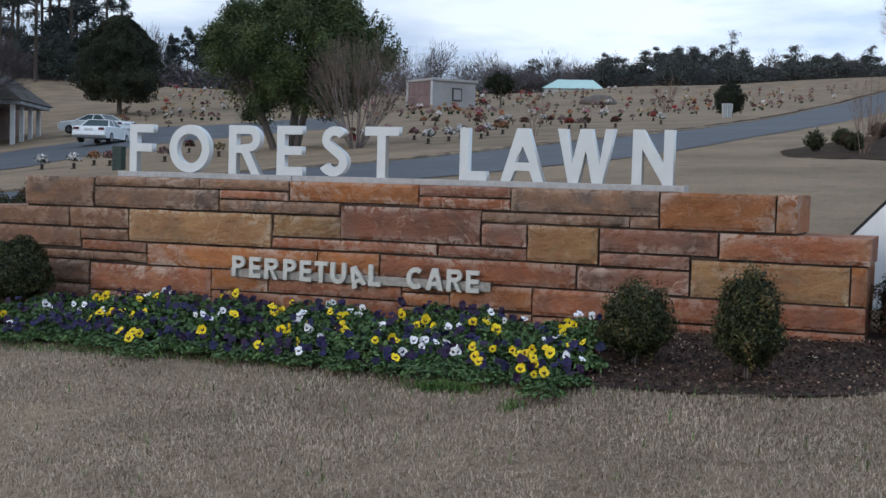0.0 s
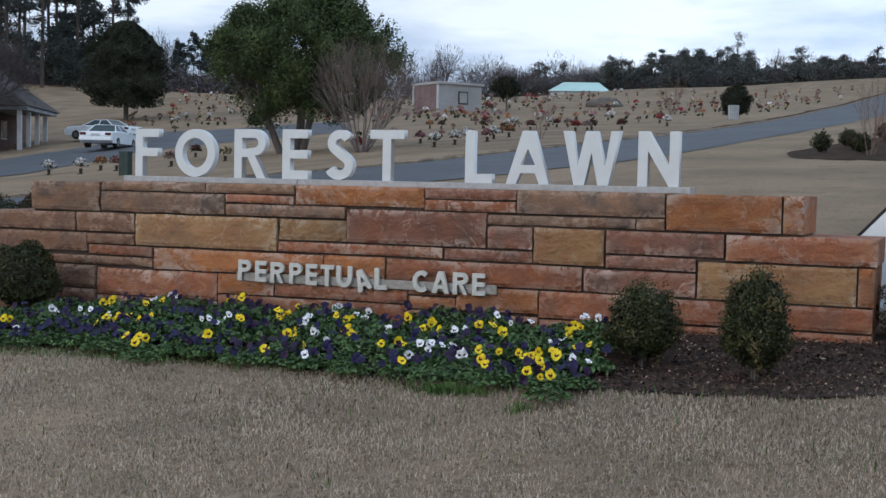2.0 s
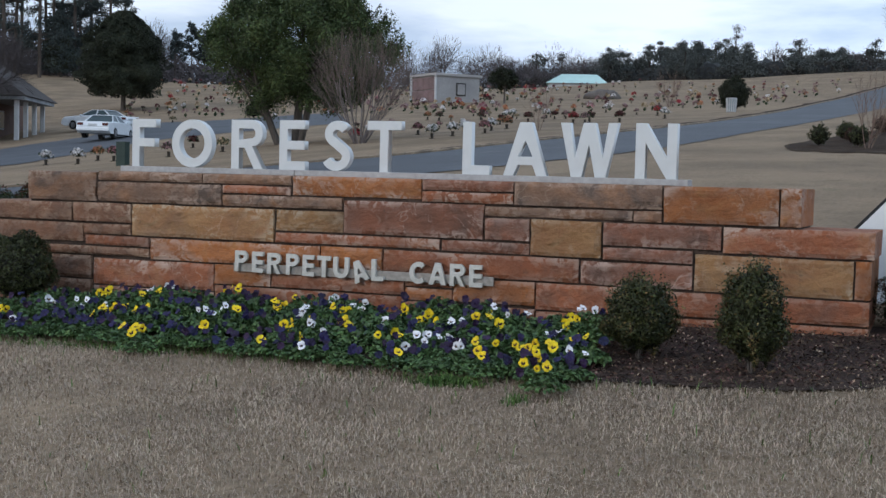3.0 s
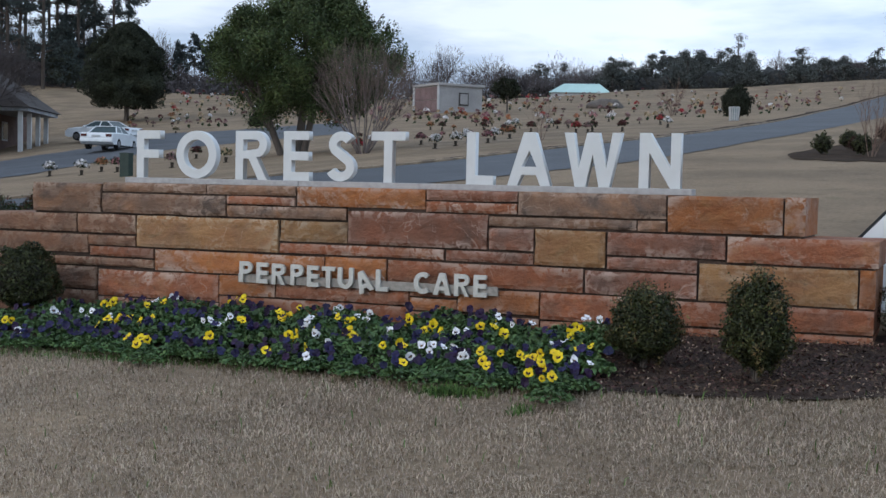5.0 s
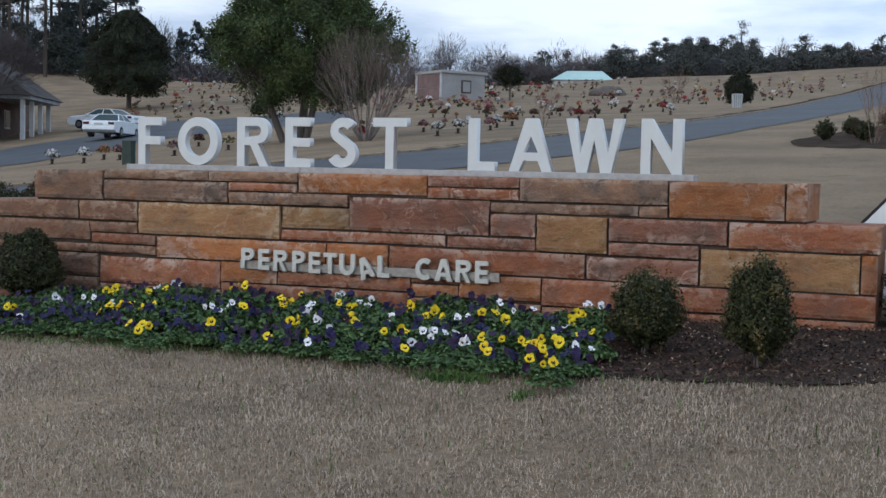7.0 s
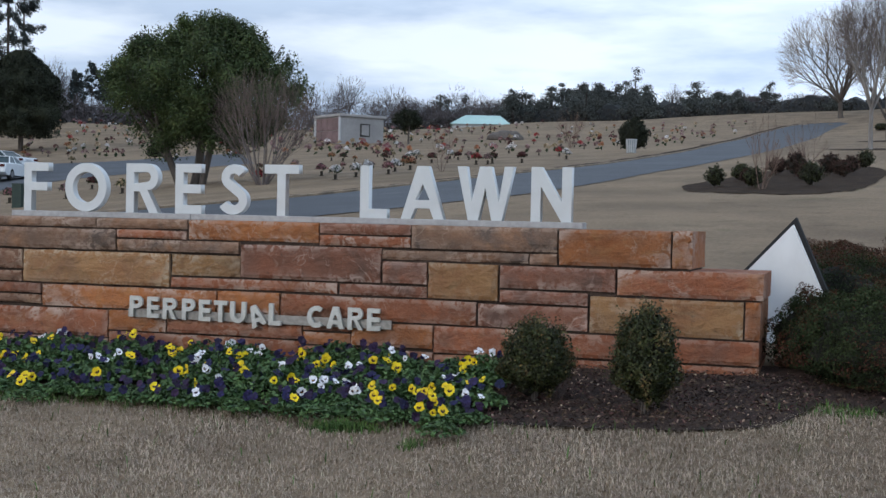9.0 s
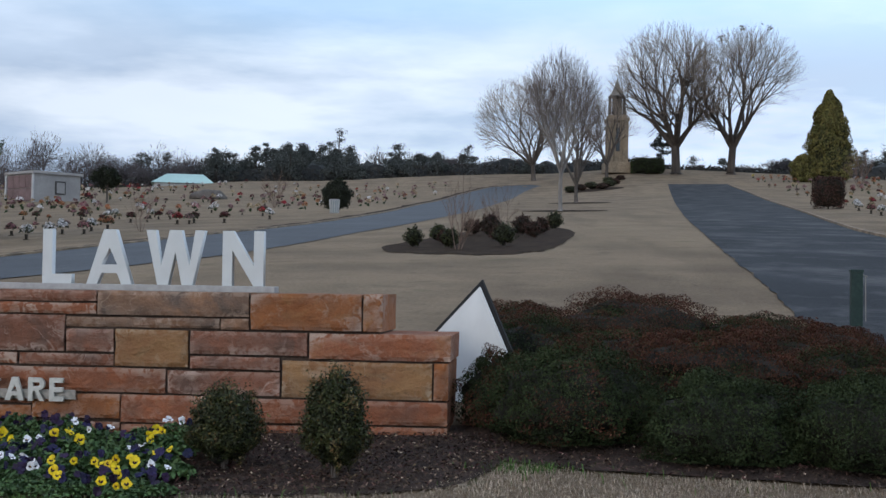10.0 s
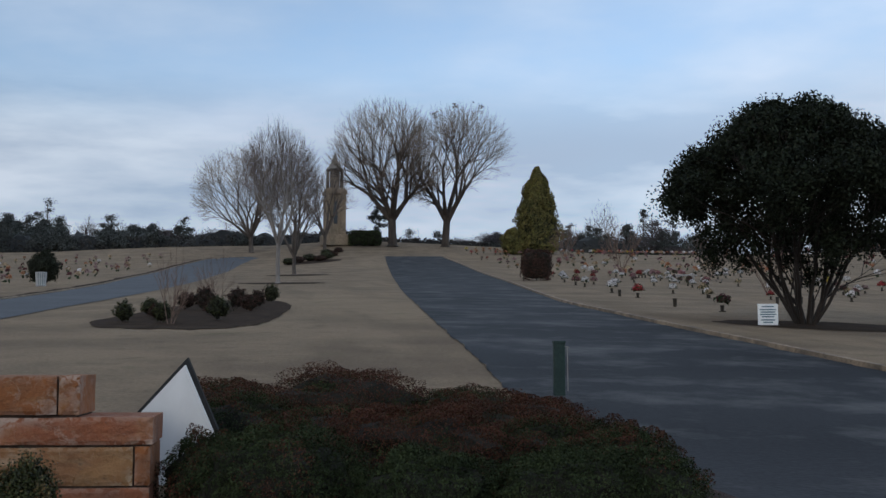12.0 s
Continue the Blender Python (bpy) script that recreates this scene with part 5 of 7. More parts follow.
def leafy_tree(name, x, y, height, width, seed, mat, n, leaf, label, low=0.2, stems=3, radius=0.12, category="tree", gaps=44, lean=0.35, off=(0.0, 0.0), clump=0.16, bark=None, spikes=0, trunk=0.0, depth=3, bend=0.08, taper=0.12, foot=0.22):
    """Forking stems that carry leaf clumps at their ends and through the crown, with gaps."""
    r = np.random.default_rng(seed)
    root = new(name)
    root.location = (x, y, ground(x, y) - 0.03)
    half, mid = (height - low * height) / 2, (height + low * height) / 2
    segs, tips = skeleton_tree(r, height * 0.97, width * 0.95, trunk, radius, stems, lean, depth, 0.36, 0.05, off, (0.34, 0.48), foot, bend, 0.6)
    v, f = tube_mesh([(s[0], s[1], s[2], s[3]) for s in segs], 6)
    mesh_object("trunk", v, f, bark or M_BARK, root, True)
    centres, radii = [], []
    for p, d in tips:
        q = (p - np.array((off[0], off[1], mid))) / np.array((width / 2, width / 2, half))
        if p[2] > height * low * 0.95 and math.hypot(q[0], q[1]) < 0.93 * math.sqrt(max(0.0, 1 - q[2] ** 2)) * (1 - taper * max(0.0, q[2])):
            centres.append(p)
            radii.append(width * clump * r.uniform(0.5, 0.9))
    want = len(centres) + gaps
    while len(centres) < want:
        d = unit(r.normal(0, 1, 3))
        q = d * r.uniform(0.1, 1.0) ** 0.45 * 0.9
        if q[2] < -0.92:
            continue
        wide = 1.0 if q[2] < 0.1 else 1.0 - taper * q[2]
        centres.append((off[0] + q[0] * width / 2 * wide, off[1] + q[1] * width / 2 * wide, mid + q[2] * half))
        radii.append(width * clump * r.uniform(0.65, 1.25))
    p, d = clump_points(r, n, np.asarray(centres, float), np.asarray(radii, float), 0.1)
    if spikes:
        q = unit(r.normal(0, 1, (spikes, 3)))
        q[:, 2] = np.abs(q[:, 2])
        q[:, :2] *= 1 - taper * q[:, 2:3]
        base = np.array((off[0], off[1], mid)) + q * np.array((width / 2, width / 2, half)) * 0.93
        rise = np.repeat(r.uniform(0.12, 0.42, spikes), 22)[:, None] * r.random((spikes * 22, 1))
        shoot = np.repeat(base, 22, 0) + rise * unit(np.repeat(q, 22, 0) + np.array((0, 0, 1.1))) + r.normal(0, 0.035, (spikes * 22, 3))
        p, d = np.concatenate([p, shoot]), np.concatenate([d, np.repeat(q, 22, 0)])
    quads_mesh("crown", leaf_quads(p, d, leaf, leaf * 0.5, r, 0.9), mat, root)
    return tagged(root, label, category)


def conifer(name, x, y, height, width, seed, mat, n, leaf, label, shape="cone", low=0.08, radius=0.2, category="tree", group="", lumpy=0.42):
    """Dense evergreen: trunk, dark inner boughs and lumpy sprays that follow a cone, a blunt cone or an egg."""
    r = np.random.default_rng(seed)
    root = new(name)
    root.location = (x, y, ground(x, y) - 0.03)
    v, f = tube_mesh([(np.array((0, 0, 0.0)), radius, np.array((0, 0, height * 0.5)), radius * 0.6), (np.array((0, 0, height * 0.5)), radius * 0.6, np.array((0, 0, height * 0.93)), radius * 0.15)], 8)
    mesh_object("trunk", v, f, M_BARK, root, True)

    def profile(t):
        if shape == "cone":
            return np.minimum(1.0, (1.03 - t) * 1.55) * np.minimum(1.0, 0.72 + t * 2.2)
        if shape == "spire":
            return (0.80 + 0.20 * np.minimum(1.0, t / 0.2)) * np.maximum(0.0, 1 - np.maximum(0.0, (t - 0.15) / 0.87) ** 1.45) ** 0.82
        if shape == "blunt":
            return (0.80 + 0.20 * np.minimum(1.0, t / 0.2)) * np.maximum(0.0, 1 - np.maximum(0.0, (t - 0.2) / 0.82) ** 2.0) ** 0.72
        return np.sqrt(np.maximum(0.0, 1 - (2.0 * np.abs(t - 0.40) / 1.25) ** 2.2)) * np.where(t > 0.9, (1.02 - t) / 0.12, 1)

    def lumps(p, q):
        u = Vector((math.cos(p) * 1.9 + seed, math.sin(p) * 1.9, q * height / width * 3.4))
        return noise.noise(u) + 0.8 * noise.noise(u * 2.3)

    t = r.random(n) ** 0.85
    a = r.uniform(0, 6.283, n)
    lump = np.array([lumps(p, q) for p, q in zip(a, t)])
    rad = profile(t) * width / 2 * (1 + lumpy * lump) * (1 - 0.32 * r.random(n) ** 2)
    p = np.stack([np.cos(a) * rad, np.sin(a) * rad, (low + (1 - low) * t) * height], 1)
    d = np.stack([np.cos(a), np.sin(a), np.full(n, 0.4)], 1)
    quads_mesh("crown", leaf_quads(p, d, leaf, leaf * 0.5, r, 0.8), mat, root)
    verts, faces = [], []
    for i in range(15):
        q = 0.02 + 0.95 * i / 14
        for k in range(18):
            b = 6.2832 * k / 18
            w = float(profile(np.array(q))) * width / 2 * 0.80 * (1 + 0.30 * lumps(b, q)) * (0.05 if i in (0, 14) else 1.0)
            verts.append((math.cos(b) * w, math.sin(b) * w, (low + (1 - low) * q) * height))
    for i in range(14):
        for k in range(18):
            faces.append((i * 18 + k, i * 18 + (k + 1) % 18, (i + 1) * 18 + (k + 1) % 18, (i + 1) * 18 + k))
    mesh_object("inner_mass", verts, faces, M_CEDAR, root)
    return tagged(root, label, category, group)


def pine(x, y, height, width, seed, label, group="", bare=0.45):
    """A tall pine: bare mast, level limbs, needle tufts in plates."""
    r = np.random.default_rng(seed)
    root = new("pine_tree")
    root.location = (x, y, ground(x, y) - 0.05)
    lean = r.normal(0, 0.015, 2)
    segs, cen, rad = [], [], []
    top = np.array((lean[0] * height, lean[1] * height, height))
    segs.append((np.zeros(3), height * 0.009, top * 0.6, height * 0.006))
    segs.append((top * 0.6, height * 0.006, top, height * 0.003))
    for k in range(int(14 + height * 1.2)):
        t = bare + (1 - bare) * r.random() ** 0.9
        a = r.uniform(0, 6.283)
        ln = width / 2 * (1.08 - (t - bare) / (1 - bare) * 0.75) * r.uniform(0.5, 1.1)
        b = top * t
        e = b + np.array((math.cos(a) * ln, math.sin(a) * ln, ln * r.uniform(-0.05, 0.35)))
        segs.append((b, height * 0.004, e, height * 0.0015))
        for q in (0.55, 0.8, 1.0):
            cen.append(b + (e - b) * q + r.normal(0, 0.15, 3))
            rad.append(width * 0.10 * r.uniform(0.6, 1.3))
    v, f = tube_mesh(segs, 6)
    mesh_object("trunk", v, f, M_BARK_OAK, root, True)
    cen, rad = np.array(cen), np.array(rad)
    n = 6500 if height > 12 else 1500
    p, d = clump_points(r, n, cen, rad, 0.2)
    quads_mesh("crown", leaf_quads(p, d + np.array((0, 0, 0.6)), 0.46, 0.13, r, 0.9), M_PINE, root)
    return tagged(root, label, "tree", group)


leafy_tree("magnolia", -18.3, 31.4, 5.7, 7.5, 4, M_MAG, 150000, 0.095, "broad evergreen magnolia with green leaves and grey trunks", 0.15, 3, 0.17, off=(0.45, 0.3), gaps=210, clump=0.082, lean=0.30, spikes=150, taper=0.36, foot=0.4)
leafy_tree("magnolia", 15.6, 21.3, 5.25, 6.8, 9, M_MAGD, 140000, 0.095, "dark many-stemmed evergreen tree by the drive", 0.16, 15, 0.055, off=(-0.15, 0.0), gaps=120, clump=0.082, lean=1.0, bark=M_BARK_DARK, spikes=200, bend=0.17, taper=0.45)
bare_tree("crape_myrtle", -14.2, 28.5, 3.7, 3.7, 12, stems=18, trunk=0, radius=0.024, label="bare vase-shaped crape myrtle with many pale stems", mat=M_TWIG_MYRTLE, lean=0.66, group="crape myrtles", depth=3, spread=0.26, up=0.02, twig=0.0032, twigs=1, twig_len=0.07, foot=0.18, limb_mat=M_TWIG_GREY)
for x, y, h, w, s in [(-10.7, 35.4, 1.75, 1.3, 31), (-17.6, 88.1, 2.9, 2.5, 32), (36.8, 137, 4.6, 3.8, 33), (31.6, 94.5, 4.4, 3.9, 34), (32.9, 76.6, 3.9, 3.7, 35), (1.31, 18.9, 1.6, 0.8, 36), (1.73, 29.5, 1.75, 1.2, 37), (24.5, 45.5, 2.8, 2.6, 39)]:
    bare_tree("crape_myrtle", x, y, h, w, s, stems=7 if h > 2.5 else 4, trunk=0, radius=0.016 * h / 2, label="small bare crape myrtle with upright reddish twigs", mat=M_TWIG_RED, lean=0.6, group="crape myrtles", depth=2, spread=0.3, twig=0.0019 * h, twigs=3, twig_len=0.08, foot=0.03 * h)
bare_tree("bare_tree", 3.7, 68.5, 9.6, 4.9, 41, stems=9, trunk=0.25, radius=0.12, label="young leafless tree with upright limbs on the median lawn", group="bare trees on the median", lean=0.5, depth=4, spread=0.36, up=0.03, twig=0.0055, twigs=2, twig_len=0.06, mat=M_TWIG_GREY, limb_mat=M_BARK_PALE, sides=0.4)
bare_tree("bare_tree", 5.25, 103.0, 12.2, 5.6, 42, stems=9, trunk=0.14, radius=0.15, label="leafless tree with dense upright limbs on the median lawn", group="bare trees on the median", lean=0.55, depth=4, spread=0.38, up=0.025, twig=0.0065, twigs=2, twig_len=0.055, sides=0.4, mat=M_TWIG_GREY, limb_mat=M_BARK)
bare_tree("bare_tree", 10.4, 164, 11.4, 9.6, 43, stems=6, trunk=0.24, radius=0.24, label="leafless spreading tree before the stone tower", group="bare trees on the median", lean=0.95, depth=4, spread=0.48, twig=0.008, twigs=2, twig_len=0.05, sides=0.35)
bare_tree("bare_tree", 0.5, 178, 15.4, 15.6, 44, stems=9, trunk=0.16, radius=0.32, label="wide leafless tree on the crest of the hill", group="bare trees on the crest", lean=1.35, depth=5, spread=0.46, up=0.015, twig=0.0085, twigs=2, twig_len=0.05, shift=(-1.0, 0.0), sides=0.34)
bare_tree("oak_tree", 20.8, 178.4, 21.8, 17.4, 45, stems=8, trunk=0.19, radius=0.62, label="great leafless oak with a round crown on the crest", group="bare trees on the crest", lean=1.05, depth=5, spread=0.46, up=0.015, twig=0.0085, twigs=3, twig_len=0.045, shift=(-1.2, 0.0), sides=0.34, limb_mat=M_BARK_OAK)
bare_tree("oak_tree", 28.8, 180.5, 21.6, 17.4, 47, stems=7, trunk=0.19, radius=0.56, label="great leafless oak with olive tufts in its crown", group="bare trees on the crest", lean=1.05, depth=5, spread=0.46, up=0.012, twig=0.0085, twigs=3, twig_len=0.045, shift=(2.2, 0.0), tufts=9, sides=0.34, limb_mat=M_BARK_OAK)
bare_tree("bare_tree", -49.3, 50.8, 7.0, 6.8, 48, stems=10, trunk=0.30, radius=0.09, label="dark leafless tree with dense twigs before the office", lean=1.1, depth=4, spread=0.5, up=0.0, twig=0.006, twigs=4, twig_len=0.06, mat=M_TWIG_DARK, sides=0.5)
conifer("cedar_tree", -61.3, 81.2, 8.1, 6.7, 51, M_CEDAR, 42000, 0.19, "dense dark cedar with a rounded crown", "blunt", 0.14, 0.22)
conifer("conifer", -100, 121.7, 8.6, 4.6, 52, M_PINE, 9000, 0.32, "small dark conifer at the wood's edge", "cone", 0.05, 0.2)
conifer("golden_cypress", 38.6, 161, 11.8, 6.5, 53, M_GOLD, 22000, 0.30, "golden green cypress cone on the crest", "spire", 0.02, 0.25, lumpy=0.34)
conifer("golden_cypress", 35.2, 160, 3.6, 3.0, 54, M_GOLD, 8000, 0.26, "low rounded golden shrub beside the cypress", "egg", 0.0, 0.15)
pine(19.0, 183, 5.4, 4.2, 55, "small airy pine beside the clipped hedge", "", 0.3)
leafy_tree("small_tree", -34.3, 98.6, 2.9, 3.1, 56, M_CEDAR, 6000, 0.2, "small round-headed evergreen tree on the field", 0.40, 4, 0.09, gaps=30, lean=0.6, trunk=0.36, depth=1)
for k, (a, d, h) in enumerate([(-42.4, 150, 25), (-41.6, 170, 27), (-40.9, 156, 25), (-40.2, 176, 28), (-39.5, 160, 25), (-38.9, 172, 26), (-38.1, 165, 25), (-37.4, 178, 27), (-36.6, 168, 23), (-36.0, 176, 20), (-43.2, 165, 26), (-41.2, 182, 28), (-40.5, 166, 24), (-39.2, 184, 27), (-38.5, 180, 24), (-42.6, 178, 27), (-37.8, 186, 25)]):
    pine(3.1 + d * math.sin(radians(a)), -7.3 + d * math.cos(radians(a)), h, 7.0, 70 + k, "tall dark pine in the wood behind the office", "pines behind the office", 0.14)
for k, (a, d, h) in enumerate([(-33.9, 170, 6.4), (-33.2, 176, 8.0), (-32.6, 172, 6.0)]):
    pine(3.1 + d * math.sin(radians(a)), -7.3 + d * math.cos(radians(a)), h, 3.6, 90 + k, "slender pine at the edge of the field", "pines by the field", 0.45)

# ---- the wood along the skyline ----


def skyline(yaw):
    """Height of the tree tops above the eye, as a slope, round the horizon."""
    knots = [(-50, 0.125), (-38, 0.118), (-34, 0.104), (-28, 0.100), (-23.6, 0.1005), (-19.6, 0.099), (-16, 0.0935), (-14.2, 0.0985), (-10, 0.0985), (-5.2, 0.0975), (-3, 0.0965), (2, 0.094), (8, 0.0895), (12, 0.093), (13.8, 0.104), (17.3, 0.1015), (20, 0.098), (40, 0.1)]
    for (a, p), (b, q) in zip(knots, knots[1:]):
        if a <= yaw <= b:
            return p + (q - p) * (yaw - a) / (b - a)
    return 0.1


r = np.random.default_rng(101)
ever, stems_far, bare_q, cores = [], [], [], []
for k in range(670):
    yaw = r.uniform(-52, 46) if k < 520 else r.uniform(-15, -8.8) if k < 620 else r.uniform(-9, -1)
    d = r.uniform(205, 275)
    if 3.5 < yaw < 12.5 and r.random() < 0.6:
        d = r.uniform(330, 420)
    x, y = 3.1 + d * math.sin(radians(yaw)), -7.3 + d * math.cos(radians(yaw))
    z0 = ground(x, y)
    top = 1.5 + (skyline(yaw) + r.normal(-0.0045, 0.0075)) * d
    if top < z0 + 1.5:
        continue
    h = top - z0
    green = k >= 520 or (-15 < yaw < -3.5 and r.random() < (0.95 if yaw < -9 else 0.6)) or (12.5 < yaw and r.random() < 0.6) or r.random() < 0.10
    if green:
        airy = r.random() < 0.35
        wide = r.uniform(1.7, 2.8) * (1.0 if airy else 1.15)
        low = 0.42 if airy else 0.05
        m = 12 if airy else 26
        t = low + (1 - low) * r.random(m) ** 0.85
        t[0] = 0.96
        a, q = r.uniform(0, 6.283, m), np.sqrt(r.random(m))
        span = wide * np.minimum(1.0, (1.04 - t) * 2.0 + 0.06)
        cen = np.stack([x + np.cos(a) * q * span, y + np.sin(a) * q * span, z0 + h * t], 1)
        rad = wide * r.uniform(0.16, 0.36, m) * np.where(t > 0.85, 0.7, 1.0)
        n = 1000 if airy else 1600
        i = r.integers(0, m, n)
        dd = r.normal(0, 1, (n, 3))
        p = cen[i] + dd * rad[i][:, None] * np.array((0.8, 0.8, 0.5))
        ever.append(leaf_quads(p, unit(dd) + np.array((0, 0, 0.6)), 0.38, 0.15, r, 0.9))
        cores.append((np.array((x, y, z0 - 0.5)), 0.22, np.array((x, y, z0 + h * 0.55)), 0.16))
        cores.append((np.array((x, y, z0 + h * 0.55)), 0.16, np.array((x, y, z0 + h * 0.95)), 0.05))
    else:
        n = 1300
        wide = r.uniform(2.0, 3.8)
        dv = unit(r.normal(0, 1, (n, 3)))
        rad = r.random(n) ** 0.40
        c0 = np.array((x, y, z0 + h * 0.58))
        p = c0 + dv * rad[:, None] * np.array((wide, wide, h * 0.40)) * (1 + 0.22 * np.sin(np.arctan2(dv[:, 1], dv[:, 0]) * 3 + k) + 0.12 * np.sin(dv[:, 2] * 9 + k))[:, None]
        dirv = unit((p - c0) * np.array((1.0, 1.0, 0.8)) + np.array((0, 0, 1.5)) + r.normal(0, 0.9, (n, 3)))
        side = unit(np.cross(dirv, r.normal(0, 1, (n, 3))))
        ln = r.uniform(0.2, 0.6, n)[:, None]
        wd = 0.030
        bare_q.append(np.stack([p - dirv * ln - side * wd, p - dirv * ln + side * wd, p + dirv * ln * 0.8 + side * wd * 0.4, p + dirv * ln * 0.8 - side * wd * 0.4], 1))
        stems_far.append((np.array((x, y, z0 - 0.5)), 0.20, np.array((x, y, z0 + h * 0.6)), 0.08))
        for w in range(5):
            b = 6.283 * (w + r.random()) / 5
            stems_far.append((np.array((x, y, z0 + h * r.uniform(0.25, 0.5))), 0.09, c0 + np.array((math.cos(b) * wide * 0.6, math.sin(b) * wide * 0.6, h * r.uniform(0.05, 0.3))), 0.03))
tagged(quads_mesh("woods", np.concatenate(ever), M_WOODS), "dark evergreen wood along the skyline, paled for haze", "woods", "", "stuff")
v, f = tube_mesh(cores, 5)
tagged(mesh_object("wood_trunks", v, f, M_BARK_DARK), "dark trunks of the far evergreens", "woods", "", "stuff")
# a thicket at the foot of the wood: one sheet, its inner shade put into the colour
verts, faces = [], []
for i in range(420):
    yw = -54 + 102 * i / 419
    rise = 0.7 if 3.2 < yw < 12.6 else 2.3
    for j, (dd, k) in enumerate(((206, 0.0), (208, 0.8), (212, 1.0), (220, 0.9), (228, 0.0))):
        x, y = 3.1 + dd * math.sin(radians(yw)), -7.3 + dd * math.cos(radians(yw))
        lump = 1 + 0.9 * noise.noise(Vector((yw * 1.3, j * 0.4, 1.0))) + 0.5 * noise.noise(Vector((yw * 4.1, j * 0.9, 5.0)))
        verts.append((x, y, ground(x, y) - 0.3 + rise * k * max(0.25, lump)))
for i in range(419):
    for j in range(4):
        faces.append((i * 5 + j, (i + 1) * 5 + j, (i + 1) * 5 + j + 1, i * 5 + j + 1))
tagged(mesh_object("thicket", verts, faces, material("thicket_shade", (0.026, 0.027, 0.026), (0.017, 0.018, 0.018), scale=0.2, fine=2, bump=0)), "dense thicket sheet at the foot of the far wood, shade in its dark colour", "brush", "", "stuff")
tagged(quads_mesh("woods", np.concatenate(bare_q), M_FARBROWN), "leafless wood along the skyline, haze in its grey-brown", "woods", "", "stuff")
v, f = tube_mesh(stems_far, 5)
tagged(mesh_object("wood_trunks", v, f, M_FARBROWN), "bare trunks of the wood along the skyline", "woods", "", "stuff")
# brush at the foot of the wood
n = 40000
yaw = np.radians(r.uniform(-52, 46, n))
d = r.uniform(204, 222, n)
bx, by = 3.1 + d * np.sin(yaw), -7.3 + d * np.cos(yaw)
bz = ground_np(bx, by) + r.random(n) ** 1.6 * np.where((np.degrees(yaw) > 3.5) & (np.degrees(yaw) < 12), 0.8, 1.8)
p = np.stack([bx, by, bz], 1)
tagged(quads_mesh("brush", leaf_quads(p, np.stack([-np.sin(yaw), -np.cos(yaw), np.full(n, 0.4)], 1), 0.6, 0.3, r, 0.9), material("brush_leaves", (0.050, 0.046, 0.040), (0.030, 0.029, 0.025), scale=0.1, bump=0, vary=0.45, island=True)), "dull brown brush at the foot of the far wood", "brush", "", "stuff")
n = 11000
yaw = np.radians(r.uniform(-46, -31, n))
d = r.uniform(168, 185, n)
bx, by = 3.1 + d * np.sin(yaw), -7.3 + d * np.cos(yaw)
bz = ground_np(bx, by) + r.random(n) ** 1.3 * np.where(np.degrees(yaw) < -36, 3.4, 2.4)
tagged(quads_mesh("brush", leaf_quads(np.stack([bx, by, bz], 1), np.stack([-np.sin(yaw), -np.cos(yaw), np.full(n, 0.4)], 1), 0.6, 0.25, r, 0.9), M_FARBROWN), "dull leafless undergrowth beneath the pines", "brush", "", "stuff")

# ---- buildings ----
M_STONE = material("tower_stone", (0.30, 0.235, 0.165), (0.20, 0.16, 0.115), scale=0.6, fine=5, bump=0.3)
M_STONE_P = material("pale_spire_stone", (0.27, 0.255, 0.23), (0.18, 0.17, 0.155), scale=0.8, fine=5, bump=0.3)
M_STONE_D = material("dark_tower_stone", (0.085, 0.080, 0.076), (0.055, 0.052, 0.05), scale=0.6, fine=5, bump=0.3)
M_MARBLE = material("grey_marble", (0.36, 0.345, 0.33), (0.30, 0.285, 0.275), scale=0.8, fine=6, bump=0.05, rough=0.6, grain_mix=0.15)
M_MARBLE_P = material("pink_granite", (0.20, 0.13, 0.125), (0.15, 0.10, 0.095), scale=0.8, fine=6, bump=0.05, rough=0.5)
M_DARKGLASS = material("dark_glass", (0.03, 0.035, 0.04), rough=0.15, bump=0, spec=0.5)
M_ROOFGREEN = material("pale_green_metal_roof", (0.42, 0.60, 0.56), (0.36, 0.52, 0.49), scale=0.3, fine=4, bump=0.05, rough=0.5, grain_mix=0.15)
M_SHINGLE = material("brown_shingles", (0.062, 0.05, 0.045), (0.042, 0.035, 0.032), scale=0.8, fine=5, bump=0.3)
M_BRICK = material("dull_brick", (0.12, 0.07, 0.055), (0.085, 0.05, 0.04), scale=1, fine=6, bump=0.2)
M_TRIM = material("white_trim", (0.50, 0.50, 0.50), (0.42, 0.42, 0.42), scale=1, fine=8, bump=0.05, grain_mix=0.15)
M_METAL_ROOF = material("pale_porch_roof", (0.30, 0.31, 0.33), (0.2, 0.21, 0.22), scale=1, fine=6, bump=0.1)


def placed(name, x, y, yaw, label, category, sink=0.1):
    root = new(name)
    root.location = (x, y, ground(x, y) - sink)
    root.rotation_euler = (0, 0, radians(yaw))
    return tagged(root, label, category)


tower = placed("bell_tower", 12.5, 181.5, 4, "slender tan stone memorial tower with dark open lantern", "tower")
bm = bmesh.new()
box(bm, -1.95, 1.95, -1.95, 1.95, 0, 1.6, 0.05)
part("base", bm, M_STONE, tower)
for sx in (-1, 1):
    for sy in (-1, 1):
        bm = bmesh.new()
        box(bm, sx * 1.08 - 0.42, sx * 1.08 + 0.42, sy * 1.08 - 0.42, sy * 1.08 + 0.42, 1.6, 7.6, 0.04)
        part("corner_pier", bm, M_STONE, tower)
bm = bmesh.new()
box(bm, -1.2, 1.2, -1.2, 1.2, 1.6, 7.4)
